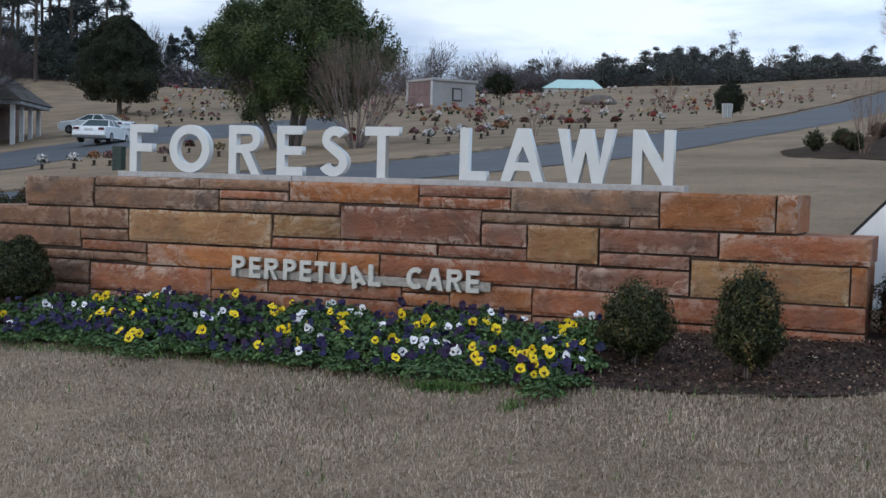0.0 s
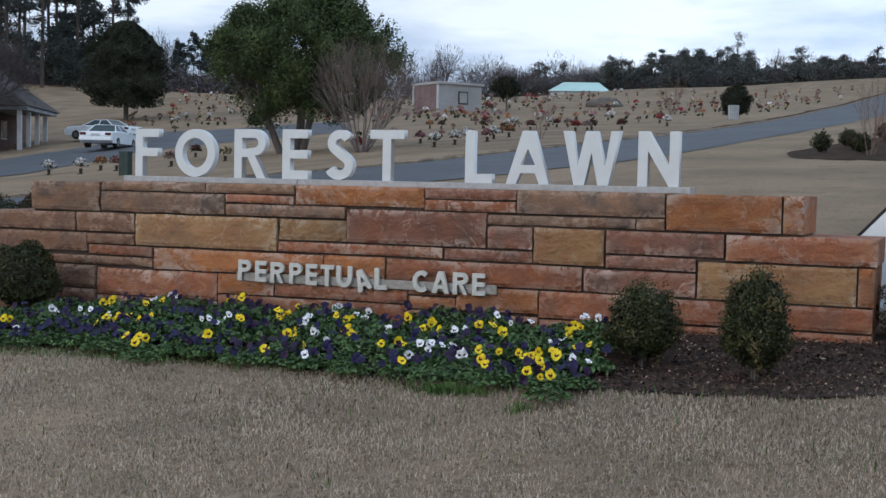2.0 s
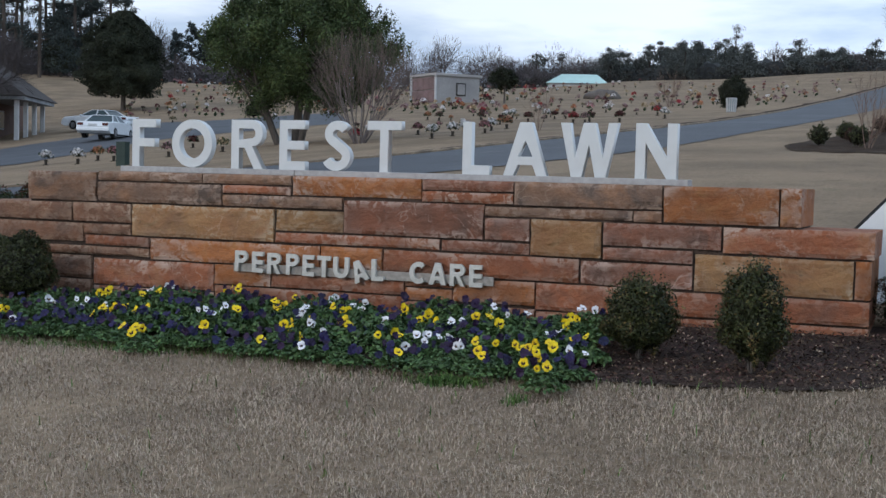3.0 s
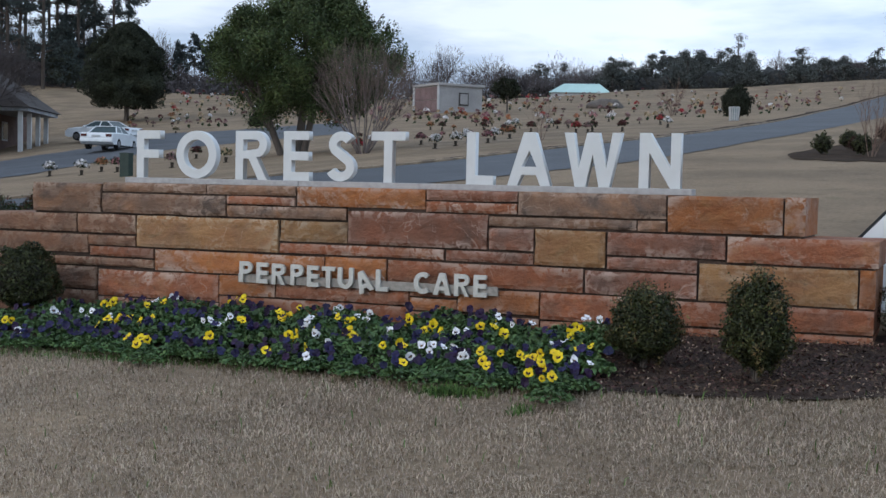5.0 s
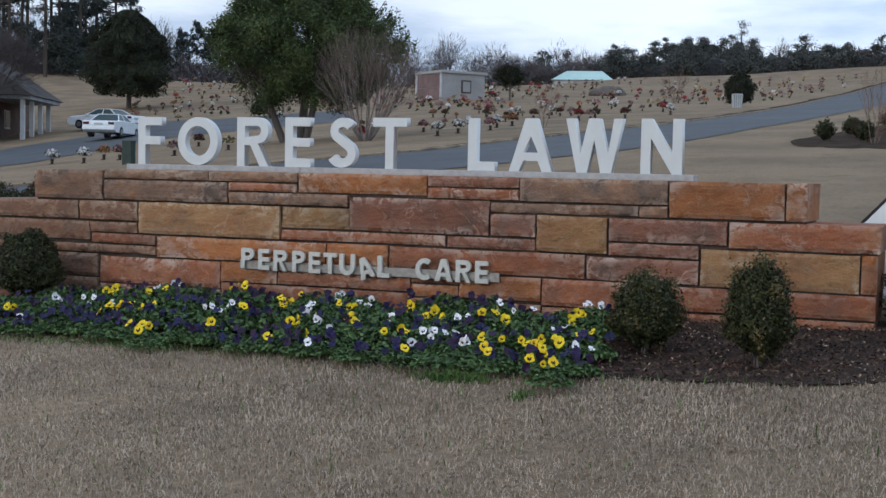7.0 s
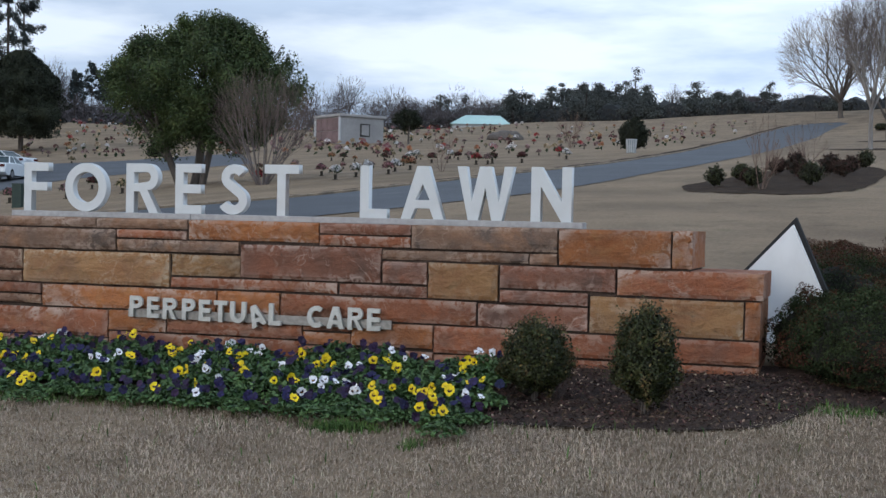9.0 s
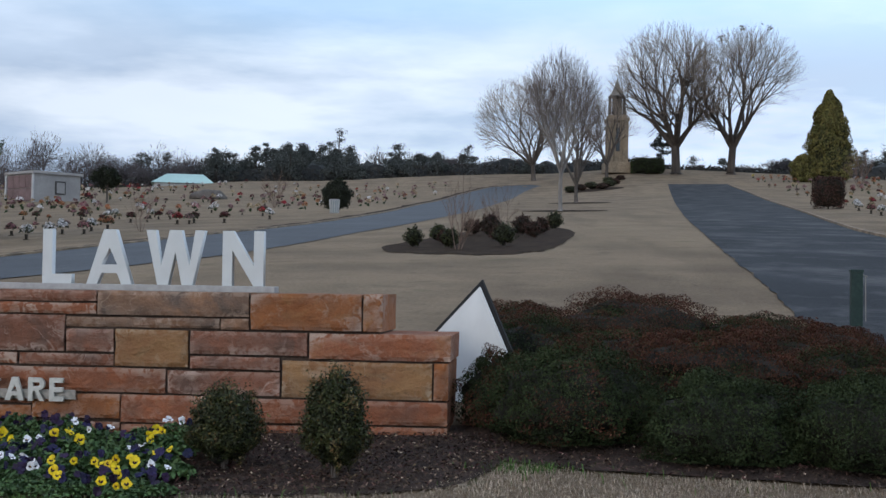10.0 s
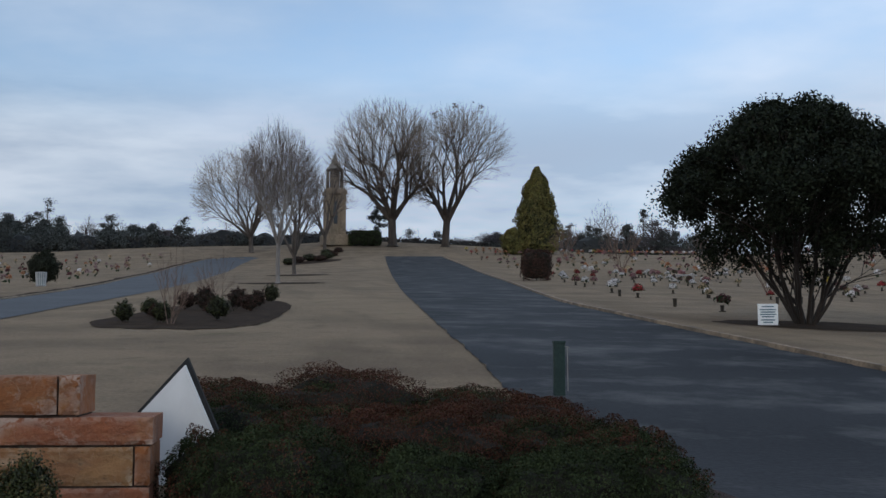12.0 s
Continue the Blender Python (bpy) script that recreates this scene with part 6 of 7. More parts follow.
part("shaft", bm, M_STONE, tower)
for a in range(4):
    bm = bmesh.new()
    box(bm, -0.28, 0.28, -1.26, -1.19, 3.2, 6.6, 0.02)
    bmesh.ops.rotate(bm, verts=bm.verts, cent=(0, 0, 0), matrix=Matrix.Rotation(radians(90 * a), 3, "Z"))
    part("slit_opening", bm, M_DARKGLASS, tower, "narrow dark opening")
bm = bmesh.new()
box(bm, -1.68, 1.68, -1.68, 1.68, 7.6, 8.1, 0.08)
part("cornice", bm, M_STONE, tower)
bm = bmesh.new()
box(bm, -1.42, 1.42, -1.42, 1.42, 8.1, 8.45, 0.06)
part("lantern_base", bm, M_STONE, tower)
for k in range(8):
    bm = bmesh.new()
    a = radians(22.5 + 45 * k)
    cylinder(bm, 1.12 * math.cos(a), 1.12 * math.sin(a), 8.45, 11.1, 0.20, 0.17, 8)
    part("column", bm, M_STONE_D, tower, "dark lantern column")
bm = bmesh.new()
cylinder(bm, 0, 0, 8.45, 11.1, 0.62, 0.62, 8)
part("lantern_core", bm, M_STONE_D, tower)
bm = bmesh.new()
cylinder(bm, 0, 0, 11.1, 11.35, 1.34, 1.34, 8)
part("lantern_ring", bm, M_STONE_D, tower)
bm = bmesh.new()
cylinder(bm, 0, 0, 11.35, 12.1, 1.2, 0.72, 8)
cylinder(bm, 0, 0, 12.1, 13.0, 0.72, 0.3, 8)
cylinder(bm, 0, 0, 13.0, 13.5, 0.3, 0.24, 8)
part("spire", bm, M_STONE_P, tower, "pale grey stone spire")
bm = bmesh.new()
cylinder(bm, 0, 0, 13.5, 14.1, 0.16, 0.03, 8)
part("finial", bm, M_STONE_P, tower)

maus = placed("mausoleum", -40.4, 97.9, 52.5, "small flat-roofed grey mausoleum with pink granite crypt front", "mausoleum")
# the near corner is at the origin; the long grey side runs along +x, the crypt front along +y
bm = bmesh.new()
box(bm, 0.02, 4.45, 0.02, 4.5, 0, 2.55)
part("wall", bm, M_MARBLE, maus)
bm = bmesh.new()
box(bm, -0.18, 4.65, -0.18, 4.7, 2.55, 2.78, 0.02)
part("roof_slab", bm, M_MARBLE, maus)
for i in range(4):
    for j in range(2):
        bm = bmesh.new()
        box(bm, -0.05, 0.019, 0.28 + 1.02 * i, 0.28 + 1.02 * i + 0.98, 0.2 + 1.15 * j, 0.2 + 1.15 * j + 1.1, 0.01)
        part("crypt_panel", bm, M_MARBLE_P, maus, "pink granite crypt front")
bm = bmesh.new()
box(bm, 2.0, 3.0, -0.06, 0.019, 0.85, 2.0, 0.01)
win = part("window", bm, M_STONE_D, maus, "dark framed window")
bm = bmesh.new()
box(bm, 2.12, 2.88, -0.09, -0.062, 0.97, 1.88, 0.005)
part("pane", bm, M_MARBLE, win)
for y0 in (0.0, 4.42):
    bm = bmesh.new()
    box(bm, -0.1, 0.0185, y0 - 0.02, y0 + 0.24, 0, 2.55, 0.01)
    part("pilaster", bm, M_TRIM, maus)

hall = placed("open_hall", -52.9, 184.6, 16, "long low building with pale green metal roof on the crest", "building")
hz = 16.25 - hall.location.z
bm = bmesh.new()
box(bm, -4.3, 4.3, -3, 3, -1.0, hz)
part("wall", bm, M_TRIM, hall)
bm = bmesh.new()
vs = [bm.verts.new(c) for c in ((-4.7, -3.4, hz), (4.7, -3.4, hz), (4.7, 3.4, hz), (-4.7, 3.4, hz), (-2.4, 0, hz + 1.6), (3.0, 0, hz + 1.6))]
for q in ((0, 1, 5, 4), (1, 2, 5), (2, 3, 4, 5), (3, 0, 4), (3, 2, 1, 0)):
    bm.faces.new([vs[i] for i in q])
part("roof", bm, M_ROOFGREEN, hall)

house = placed("office_house", -49.9, 55.0, 27, "low brick office with dark hip roof and white porch posts", "house", 0.15)
# +y runs along the porch away from the road, -x is the house behind it
for k, yy in enumerate((0.0, 2.3, 4.6, 6.9)):
    bm = bmesh.new()
    box(bm, -0.13, 0.13, yy - 0.13, yy + 0.13, 0, 2.55, 0.01)
    part("porch_post", bm, M_TRIM, house, "white square porch post")
bm = bmesh.new()
box(bm, -4.0, 0.6, -0.6, 7.6, 2.55, 2.78, 0.01)
part("porch_roof", bm, M_METAL_ROOF, house, "pale flat porch roof")
bm = bmesh.new()
box(bm, -14, -2.2, -3.0, 11, -0.2, 2.72)
part("wall", bm, M_BRICK, house)
for yy in (0.6, 4.4):
    bm = bmesh.new()
    box(bm, -2.198, -2.14, yy, yy + 1.3, 0.9, 2.1, 0.01)
    w = part("window", bm, M_TRIM, house)
    bm = bmesh.new()
    box(bm, -2.138, -2.12, yy + 0.08, yy + 1.22, 0.98, 2.02)
    part("pane", bm, M_DARKGLASS, w, "dark window pane")
bm = bmesh.new()
box(bm, -2.198, -2.13, 2.5, 3.5, 0, 2.1, 0.01)
part("door", bm, M_SHINGLE, house, "dark front door")
bm = bmesh.new()
vs = [bm.verts.new(c) for c in ((-15, -3.4, 2.72), (0.75, -0.8, 2.79), (0.75, 8.2, 2.79), (-15, 12, 2.72), (-4.6, 1.6, 6.4), (-4.6, 8.0, 6.4))]
for q in ((0, 1, 4), (1, 2, 5, 4), (2, 3, 5), (3, 0, 4, 5), (3, 2, 1, 0)):
    bm.faces.new([vs[i] for i in q])
part("roof", bm, M_SHINGLE, house, "dark shingled hip roof")

# ---- cars ----
M_CARW = material("white_car_paint", (0.72, 0.74, 0.75), (0.68, 0.70, 0.71), scale=1, fine=5, bump=0, rough=0.25, spec=0.5, grain_mix=0.15)
M_TYRE = material("tyre_rubber", (0.02, 0.02, 0.02), bump=0)
M_RIM = material("wheel_metal", (0.45, 0.45, 0.46), bump=0, rough=0.3, metal=0.8)
M_TAIL = material("tail_light", (0.10, 0.02, 0.018), bump=0, rough=0.2)
M_GLASSC = material("tinted_car_glass", (0.025, 0.05, 0.055), bump=0, rough=0.35, spec=0.25)


def sedan(x, y, yaw, label):
    """A large three-box saloon, 5.3 m long; the nose points along +y."""
    root = placed("car", x, y, yaw, label, "car", -0.03)
    root.scale = (0.89, 0.96, 0.86)
    side = [(-2.62, 0.42), (-2.66, 0.72), (-2.58, 0.98), (-1.55, 1.02), (-1.35, 1.04), (1.0, 1.02), (2.35, 0.92), (2.60, 0.74), (2.62, 0.42), (2.4, 0.28), (-2.4, 0.28)]
    bm = bmesh.new()
    rows = []
    for xx, k in ((-0.97, 0.94), (-0.90, 1.0), (0.90, 1.0), (0.97, 0.94)):
        rows.append([bm.verts.new((xx, a * (1 if abs(xx) < 0.95 else 0.985), 0.3 + (b - 0.3) * k)) for a, b in side])
    for p, q in zip(rows, rows[1:]):
        for i in range(len(side)):
            j = (i + 1) % len(side)
            bm.faces.new((p[i], p[j], q[j], q[i]))
    bm.faces.new(rows[0])
    bm.faces.new(rows[-1][::-1])
    bmesh.ops.recalc_face_normals(bm, faces=bm.faces)
    part("body", bm, M_CARW, root)
    bm = bmesh.new()
    lo = [bm.verts.new(c) for c in ((-0.82, -1.55, 1.0), (0.82, -1.55, 1.0), (0.84, 1.05, 1.0), (-0.84, 1.05, 1.0))]
    hi = [bm.verts.new(c) for c in ((-0.60, -0.85, 1.42), (0.60, -0.85, 1.42), (0.62, 0.2, 1.43), (-0.62, 0.2, 1.43))]
    for i in range(4):
        bm.faces.new((lo[i], lo[(i + 1) % 4], hi[(i + 1) % 4], hi[i]))
    bm.faces.new(hi)
    part("cabin_glass", bm, M_GLASSC, root, "tinted glass")
    bm = bmesh.new()
    box(bm, -0.62, 0.62, -0.90, 0.26, 1.415, 1.46, 0.02)
    part("roof", bm, M_CARW, root)
    for sx in (-1, 1):
        for (y0, z0), (y1, z1) in (((-1.56, 1.0), (-0.87, 1.44)), ((1.06, 1.0), (0.22, 1.44)), ((-0.35, 1.0), (-0.35, 1.44))):
            v, f = tube_mesh([(np.array((sx * 0.835, y0, z0)), 0.035, np.array((sx * 0.61, y1, z1)), 0.03)], 6)
            mesh_object("pillar", v, f, M_CARW, root)
        bm = bmesh.new()
        box(bm, sx * 0.74 - 0.17, sx * 0.74 + 0.17, -2.69, -2.60, 0.74, 0.90, 0.01)
        part("tail_light", bm, M_TAIL, root, "dark red tail light")
        bm = bmesh.new()
        box(bm, sx * 1.04 - 0.09, sx * 1.04 + 0.09, 0.72, 0.84, 0.98, 1.1, 0.02)
        part("mirror", bm, M_CARW, root)
        for yy in (-1.45, 1.55):
            wheel = new("wheel")
            wheel.parent = root
            wheel.location = (sx * 0.86, yy, 0.33)
            wheel.rotation_euler = (0, radians(90), 0)
            bm = bmesh.new()
            cylinder(bm, 0, 0, -0.12, 0.12, 0.33, 0.33, 18)
            part("tyre", bm, M_TYRE, wheel)
            bm = bmesh.new()
            cylinder(bm, 0, 0, -0.128, 0.128, 0.2, 0.2, 12)
            part("rim", bm, M_RIM, wheel)
    bm = bmesh.new()
    box(bm, -0.96, 0.96, -2.74, -2.58, 0.42, 0.62, 0.03)
    part("bumper", bm, M_CARW, root)
    bm = bmesh.new()
    box(bm, -0.26, 0.26, -2.70, -2.66, 0.72, 0.84, 0.005)
    part("number_plate", bm, M_TRIM, root, "plain pale plate")
    return root


sedan(-39.9, 50.4, 20, "white four-door saloon car parked before the office")
sedan(-48.2, 60.8, 84, "second white saloon car parked beyond the first")

# ---- small things on the fields ----
M_BRONZE = material("bronze_vase", (0.05, 0.04, 0.03), bump=0, rough=0.5, metal=0.3)
M_FLOWERS = {c: material("petals_" + k, base, tuple(v * 0.75 for v in base), scale=12, fine=40, bump=0, vary=0.25, island=True) for c, k, base in (
    ("w", "white", (0.70, 0.66, 0.64)), ("o", "orange", (0.38, 0.16, 0.08)), ("p", "pink", (0.34, 0.15, 0.16)), ("r", "red", (0.32, 0.03, 0.032)),
    ("d", "dark_red", (0.10, 0.03, 0.03)), ("c", "cream", (0.42, 0.31, 0.19)), ("y", "yellow", (0.55, 0.42, 0.06)), ("m", "mauve", (0.27, 0.16, 0.16)))}
M_STEMLEAF = material("bouquet_leaves", (0.03, 0.05, 0.02), bump=0, vary=0.3, island=True)
COLOUR_WORD = {"w": "white", "o": "orange", "p": "pink", "r": "red", "d": "dark red", "c": "cream", "y": "yellow", "m": "mauve"}
VASES = {}


def flower_vase(x, y, c, size=1.0):
    if c not in VASES:
        rr = np.random.default_rng(200 + ord(c))
        root = new("flower_vase")
        bm = bmesh.new()
        cylinder(bm, 0, 0, -0.03, 0.15, 0.035, 0.05, 10)
        cylinder(bm, 0, 0, -0.03, 0.015, 0.09, 0.09, 10)
        part("vase", bm, M_BRONZE, root, "dark bronze cup")
        d = unit(rr.normal(0, 1, (130, 3)))
        d[:, 2] = np.abs(d[:, 2]) * 0.9 - 0.15
        p = d * (0.19 * rr.uniform(0.45, 1.1, 130))[:, None] * np.array((1.0, 0.9, 1.15)) + np.array((0, 0, 0.26))
        quads_mesh("bouquet", leaf_quads(p, d, 0.075, 0.065, rr, 0.5), M_FLOWERS[c], root)
        p = d[:60] * (0.22 * rr.uniform(0.3, 1.0, 60))[:, None] + np.array((0, 0, 0.24))
        leaves = quads_mesh("greenery", leaf_quads(p, d[:60], 0.13, 0.045, rr, 0.8), M_STEMLEAF, root)
        tagged(leaves, "dark green leaves", "", "", "stuff")
        tagged(root, COLOUR_WORD[c] + " artificial flowers in a dark grave vase", "flower vase", "grave vases on the fields")
        VASES[c] = root
        ob = root
    else:
        ob = copy_thing(VASES[c], Matrix.Identity(4))
    ob.matrix_basis = Matrix.Translation((x, y, ground(x, y))) @ Matrix.Rotation((x * 7.3 + y * 3.1) % 6.28, 4, "Z") @ Matrix.Diagonal((size, size, size, 1))


for x, y, c in [(-23.4, 25.2, 'w'), (-21.1, 23.8, 'w'), (-21.9, 25.8, 'o'), (-20.2, 24.3, 'p'), (-18.7, 24.9, 'm'), (-23.4, 33.4, 'd'), (-18.1, 26.9, 'c'), (-26.4, 47.2, 'r'), (-36.8, 71.3, 'r'), (-39.7, 75.4, 'o'), (-14.7, 29.2, 'r'), (-15.4, 35.8, 'p'), (-12.6, 30.4, 'w'), (-12.7, 32.4, 'w'), (-13.4, 35.3, 'w'), (-12.3, 34.4, 'p'), (-13.3, 37.8, 'w')]:
    flower_vase(x, y, c, 1.1)
for x, y, c in [(-25.9, 61.6, 'o'), (-24.4, 59.7, 'd'), (-35.3, 90.1, 'r'), (-29.2, 76.9, 'p'), (-32.2, 89.9, 'w'), (-26.0, 71.0, 'r'), (-19.7, 57.6, 'w'), (-20.5, 61.0, 'w'), (-13.3, 39.5, 'o'), (-16.2, 50.8, 'd'), (-17.8, 58.7, 'w'), (-12.4, 45.4, 'r'), (-12.0, 46.5, 'd'), (-18.1, 72.0, 'w'), (-10.5, 45.8, 'd'), (-12.1, 60.0, 'r'), (-9.9, 51.8, 'w')]:
    flower_vase(x, y, c, 1.2)
for x, y, c in [(20.2, 65.8, 'w'), (19.2, 58.9, 'p'), (18.8, 55.3, 'w'), (17.5, 45.4, 'w'), (16.7, 38.8, 'r'), (15.8, 27.4, 'd'), (33.1, 58.8, 'y'), (35.5, 61.6, 'w'), (27.0, 79.4, 'w'), (27.6, 75.9, 'r'), (28.8, 75.4, 'p'), (34.1, 109.4, 'w'), (30.6, 77.6, 'd'), (26.7, 59.9, 'p'), (34.0, 54.4, 'r')]:
    flower_vase(x, y, c, 1.2)
rv = np.random.default_rng(303)
for k in range(62):
    flower_vase(19.5 + 0.12 * (k % 7) + rv.random() * 17, 40 + 2.6 * rv.integers(0, 18), "wwcwpwcrwdpw"[k % 12], rv.uniform(0.8, 1.15))
left_n = right_n = 0
while left_n < 200 or right_n < 85:
    c = "womprdcwommpdcwommcd"[rv.integers(0, 20)]
    if left_n < 200:
        y = 42 + 2.8 * rv.integers(0, 48)
        x = -10.5 - rv.random() ** 0.8 * (14 + 0.62 * (y - 20))
        if not (-47 < x < -24 and y < 66) and abs(math.degrees(math.atan2(x - 3.1, y + 7.3)) + 26) > 1.2 - 1.2 * (y < 80):
            flower_vase(x + rv.normal(0, 0.3), y + rv.normal(0, 0.3), c, rv.uniform(0.7, 1.15))
            left_n += 1
    if right_n < 85:
        y = 34 + 2.8 * rv.integers(0, 42)
        x = 17.5 + 0.085 * (y - 30) + rv.random() * (12 + 0.36 * y)
        flower_vase(x + rv.normal(0, 0.3), y + rv.normal(0, 0.3), c, rv.uniform(0.7, 1.1))
        right_n += 1

# the many small bouquets far up the fields
far_q = {}
for k in range(760):
    y = rv.uniform(72, 174)
    if k % 5 < 3:
        x = -10.5 - rv.random() * (14 + 0.60 * (y - 20))
    else:
        x = 26 + 0.03 * (y - 85) + rv.random() * (12 + 0.36 * y)
    if k % 8 == 7:
        x, y = 27.5 + rv.random() * 42, rv.uniform(158, 171)
    c = "comcrdcwommpdcwommdc"[rv.integers(0, 20)] if k % 8 < 7 else "owoywpocro"[rv.integers(0, 10)]
    d = unit(rv.normal(0, 1, (16, 3)))
    d[:, 2] = np.abs(d[:, 2])
    p = d * np.array((0.19, 0.19, 0.22)) * rv.uniform(0.7, 1.25) + np.array((x, y, ground(x, y) + 0.36))
    far_q.setdefault(c, []).append(leaf_quads(p, d, 0.22, 0.17, rv, 0.6))
    far_q.setdefault("stem", []).append(leaf_quads(np.array([(x, y, ground(x, y) + 0.14), (x + 0.03, y, ground(x, y) + 0.2)]), np.array([(0.2, -1.0, 0.0), (1.0, -0.2, 0)]), 0.34, 0.18, rv, 0.2))
for c, qs in far_q.items():
    tagged(quads_mesh("far_bouquets", np.concatenate(qs), M_FLOWERS.get(c, M_STEMLEAF)), "many small grave bouquets far up the field", "flowers", "", "stuff")

for k, (x, y) in enumerate([(15.4, 30.4), (16.4, 40.2), (18.6, 34.8), (20.6, 35.2), (21.8, 36.0), (17.4, 26.2)]):
    root = tagged(new("empty_vase"), "empty dark metal grave vase standing in the grass", "grave vase", "empty grave vases")
    root.location = (x, y, ground(x, y))
    bm = bmesh.new()
    cylinder(bm, 0, 0, -0.03, 0.24, 0.05, 0.065, 10)
    part("cup", bm, M_BRONZE, root)
    bm = bmesh.new()
    cylinder(bm, 0, 0, 0.235, 0.25, 0.075, 0.075, 10)
    part("lip", bm, M_BRONZE, root)

# litter bin and the clipped evergreens
bin_root = tagged(new("litter_bin"), "white slatted litter bin beside a dark bush", "litter bin")
bin_root.scale = (0.85, 0.85, 0.9)
bin_root.location = (-9.5, 67.3, ground(-9.5, 67.3))
bm = bmesh.new()
cylinder(bm, 0, 0, 0.05, 0.84, 0.27, 0.31, 14)
part("liner", bm, material("bin_liner", (0.30, 0.36, 0.36), bump=0), bin_root, "grey-green liner")
for k in range(14):
    a = 6.2832 * k / 14
    v, f = tube_mesh([(np.array((0.29 * math.cos(a), 0.29 * math.sin(a), 0.0)), 0.035, np.array((0.35 * math.cos(a), 0.35 * math.sin(a), 0.88)), 0.035)], 5)
    mesh_object("slat", v, f, M_TRIM, bin_root)
for z0, rr in ((0.42, 0.335), (0.84, 0.37)):
    bm = bmesh.new()
    cylinder(bm, 0, 0, z0, z0 + 0.05, rr, rr, 16)
    part("hoop", bm, M_TRIM, bin_root)


def far_bush(x, y, w, h, mat, seed, label, n=1500, leaf=0.16, lumps=0.22, lift=0.03, blocky=1.0):
    return shrub("bush", x, y, w / 2, h, n, leaf, mat, seed, label, "bush", "", lumps, 0.04, lift, 0.86, blocky=blocky)


far_bush(-10.1, 71.6, 1.75, 2.0, M_CEDAR, 401, "dark rounded evergreen bush behind the litter bin", 6000, 0.11, 0.34)
far_bush(-43.0, 71.0, 1.1, 1.0, M_CEDAR, 402, "small round clipped evergreen bush", 900)
far_bush(19.6, 70.9, 1.75, 1.9, M_REDBUSH, 403, "clipped russet bush beside the drive", 4200, 0.12, 0.14, blocky=3.0)
for k in range(2):
    far_bush(15.7 + 2.1 * k, 178.7, 2.6, 2.2, M_HEDGE, 405 + k, "clipped green hedge beside the tower", 1800, 0.25, 0.15, blocky=3.0)
for k, (x, y, w, h, m) in enumerate([(0.29, 19.9, 0.37, 0.46, M_BOX), (0.61, 22.4, 0.45, 0.42, M_BOX), (0.88, 21.0, 0.36, 0.36, M_REDBUSH), (1.12, 19.4, 0.36, 0.46, M_BOX), (1.15, 26.3, 0.48, 0.48, M_REDBUSH), (1.65, 25.5, 0.56, 0.64, M_REDBUSH), (1.95, 22.8, 0.40, 0.36, M_REDBUSH), (2.22, 20.2, 0.44, 0.54, M_BOX), (2.45, 26.0, 0.52, 0.60, M_REDBUSH), (2.75, 24.6, 0.44, 0.46, M_REDBUSH), (2.94, 27.2, 0.44, 0.50, M_REDBUSH), (3.31, 31.0, 0.44, 0.58, M_BOX)]):
    shrub("island_shrub", x, y, w * 0.48, h * 0.88, 2200, 0.034, m, 420 + k, "small evergreen shrub on the mulched island" if m is M_BOX else "small russet shrub on the mulched island", "shrub", "shrubs on the island bed", 0.65, 0.02, 0.02, 0.8)
for k, (x, y, w, h) in enumerate([(5.4, 146, 1.2, 1.0), (6.6, 150, 1.3, 1.0), (8.0, 152, 1.4, 1.1), (9.2, 149, 1.2, 0.9), (10.2, 153, 1.3, 1.1), (11.2, 158, 1.0, 0.9), (10.6, 164, 1.2, 0.9), (12.3, 166, 1.0, 0.9)]):
    far_bush(x, y, w * 1.25, h * 0.8, M_REDBUSH if k % 2 else M_BOX, 440 + k, "low dark shrub in the bed on the median", 900, 0.12, 0.4)
# mulch beds whose dark colour also serves as the trees' ground shadow
for x, y, w in ((3.9, 68.5, 2.6), (5.5, 102.0, 2.7), (8.3, 149.0, 3.6)):
    a2, b2 = [], []
    for k in range(9):
        t = math.pi * k / 8
        a2.append((x - w * math.cos(t), y - w * 1.2 * math.sin(t)))
        b2.append((x - w * math.cos(t), y + w * 1.2 * math.sin(t)))
    strip("flower_bed", a2, b2, 24, 6, M_MULCH_FAR, 0.014, "round mulched bed under a tree, dark for the tree's shadow too", "mulch bed", 0.2)
a2, b2 = [], []
for k in range(9):
    t = math.pi * k / 8
    a2.append((16.2 - 2.9 * math.cos(t), 21.3 - 2.2 * math.sin(t)))
    b2.append((16.2 - 2.9 * math.cos(t), 21.3 + 1.3 * math.sin(t)))
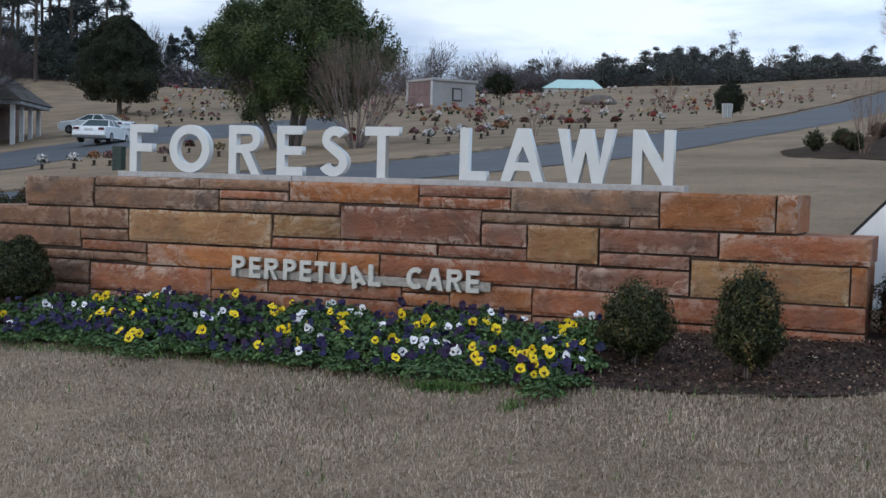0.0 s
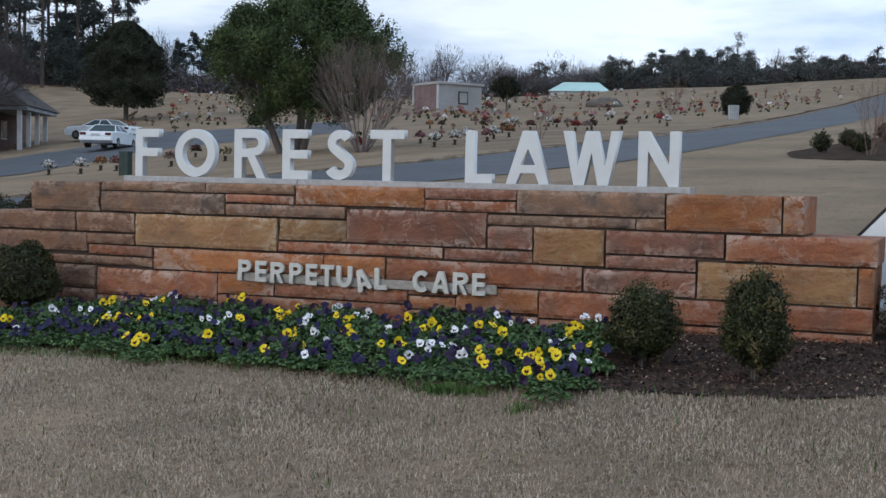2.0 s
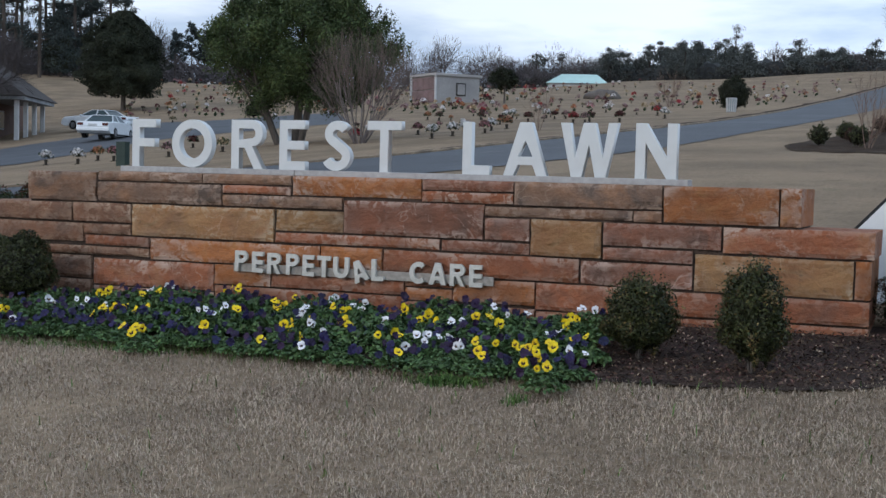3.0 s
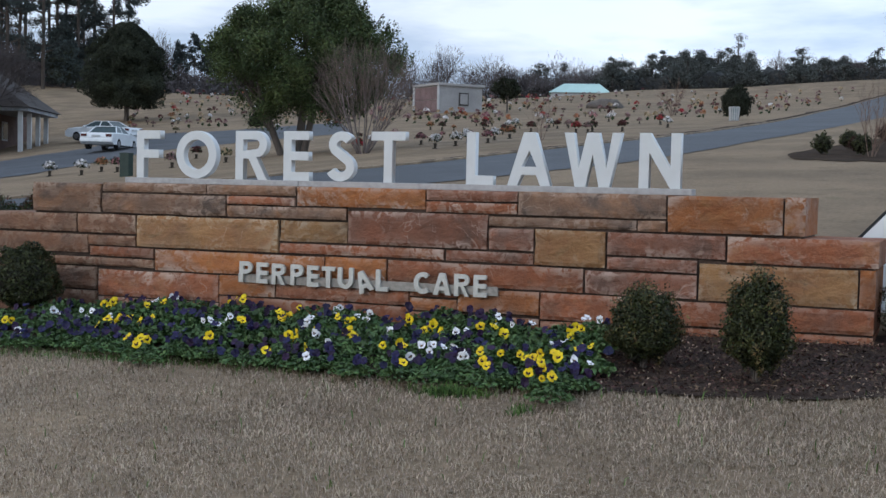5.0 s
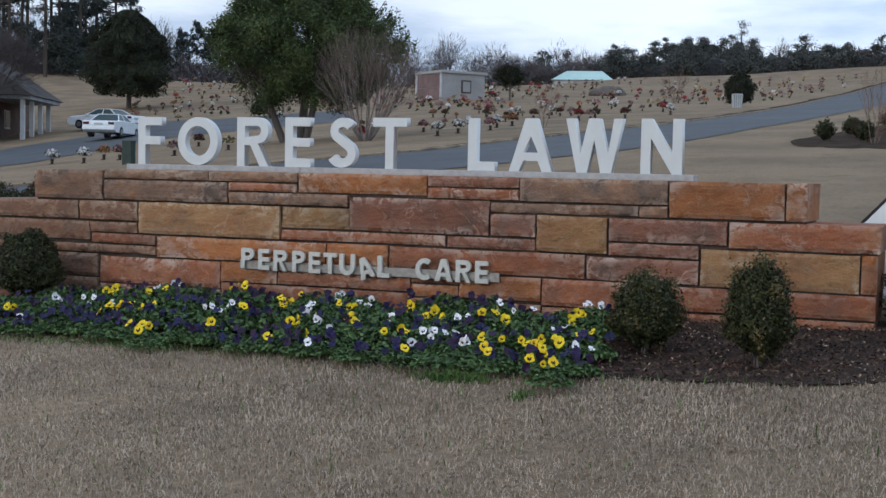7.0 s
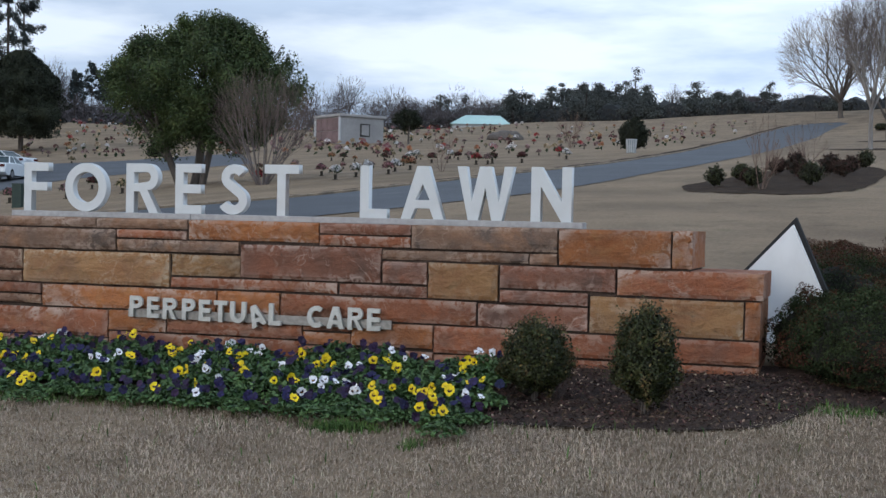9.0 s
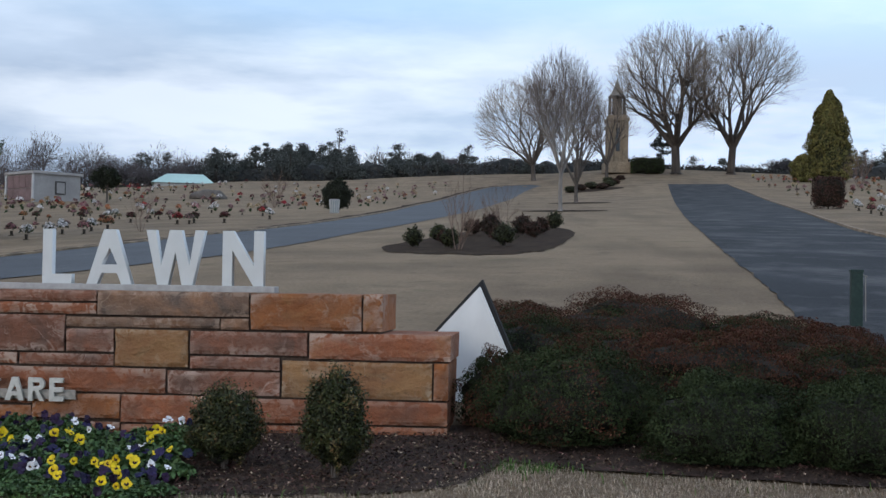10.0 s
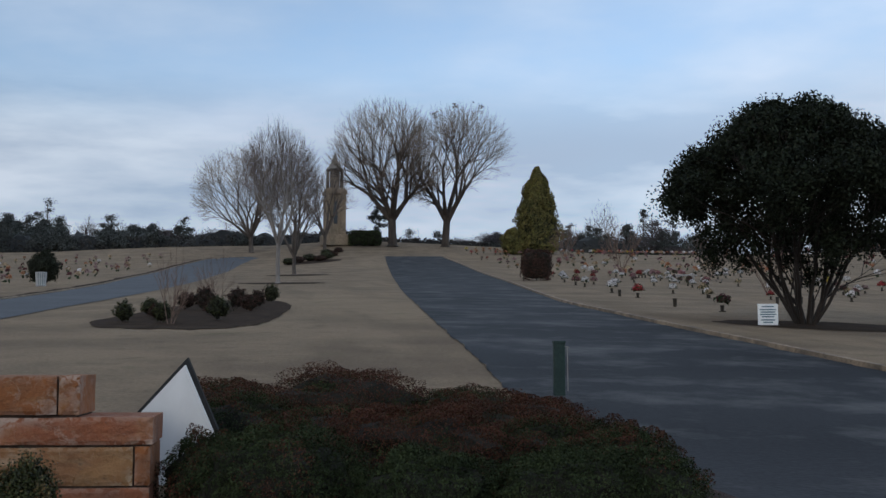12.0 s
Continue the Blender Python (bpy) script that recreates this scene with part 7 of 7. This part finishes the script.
strip("flower_bed", a2, b2, 60, 6, M_MULCH_FAR, 0.014, "bare mulched ring under the dark tree", "mulch bed", 0.35)

notice = tagged(new("notice_sign"), "small white notice on a stake with unreadable dark lettering", "sign")
notice.location = (14.25, 20.2, ground(14.25, 20.2))
notice.rotation_euler = (radians(-4), 0, radians(-14))
bm = bmesh.new()
box(bm, -0.25, 0.25, -0.012, 0.012, 0.02, 0.56, 0.004)
part("panel", bm, M_WHITE, notice)
M_INK = material("blue_grey_ink", (0.12, 0.20, 0.24), bump=0)
for k, (z, w) in enumerate(((0.49, 0.30), (0.41, 0.40), (0.35, 0.36), (0.29, 0.40), (0.23, 0.30), (0.15, 0.34), (0.09, 0.24))):
    bm = bmesh.new()
    box(bm, -w / 2, w / 2, -0.017, -0.0125, z - 0.015, z + 0.015)
    part("text_bar", bm, M_INK, notice)
bm = bmesh.new()
box(bm, -0.02, 0.02, 0.0125, 0.03, -0.2, 0.4)
part("stake", bm, M_BRONZE, notice)

bench = tagged(new("stone_bench"), "pale stone bench on two supports on the field", "bench")
bench.location = (27.3, 65.2, ground(27.3, 65.2))
notice.scale = (0.88, 0.88, 0.88)
bench.rotation_euler = (0, 0, radians(-20))
bm = bmesh.new()
box(bm, -0.62, 0.62, -0.2, 0.2, 0.38, 0.46, 0.01)
part("seat", bm, M_MARBLE, bench)
for sx in (-0.42, 0.42):
    bm = bmesh.new()
    box(bm, sx - 0.07, sx + 0.07, -0.16, 0.16, -0.05, 0.38, 0.01)
    part("support", bm, M_MARBLE, bench)

bm = bmesh.new()
bmesh.ops.create_icosphere(bm, subdivisions=3, radius=1)
for v in bm.verts:
    k = 1 + 0.18 * noise.noise(v.co * 1.7)
    v.co = Vector((v.co.x * 1.9 * k, v.co.y * 1.4 * k, max(-0.1, v.co.z * 0.9 * k)))
soil = part("soil_mound", bm, material("turned_soil", (0.13, 0.11, 0.095), (0.09, 0.075, 0.065), scale=2, fine=12, bump=0.8), None, "", True)
soil.location = (-29.7, 114, ground(-29.7, 114))
tagged(soil, "low mound of grey turned soil on the field", "soil mound")
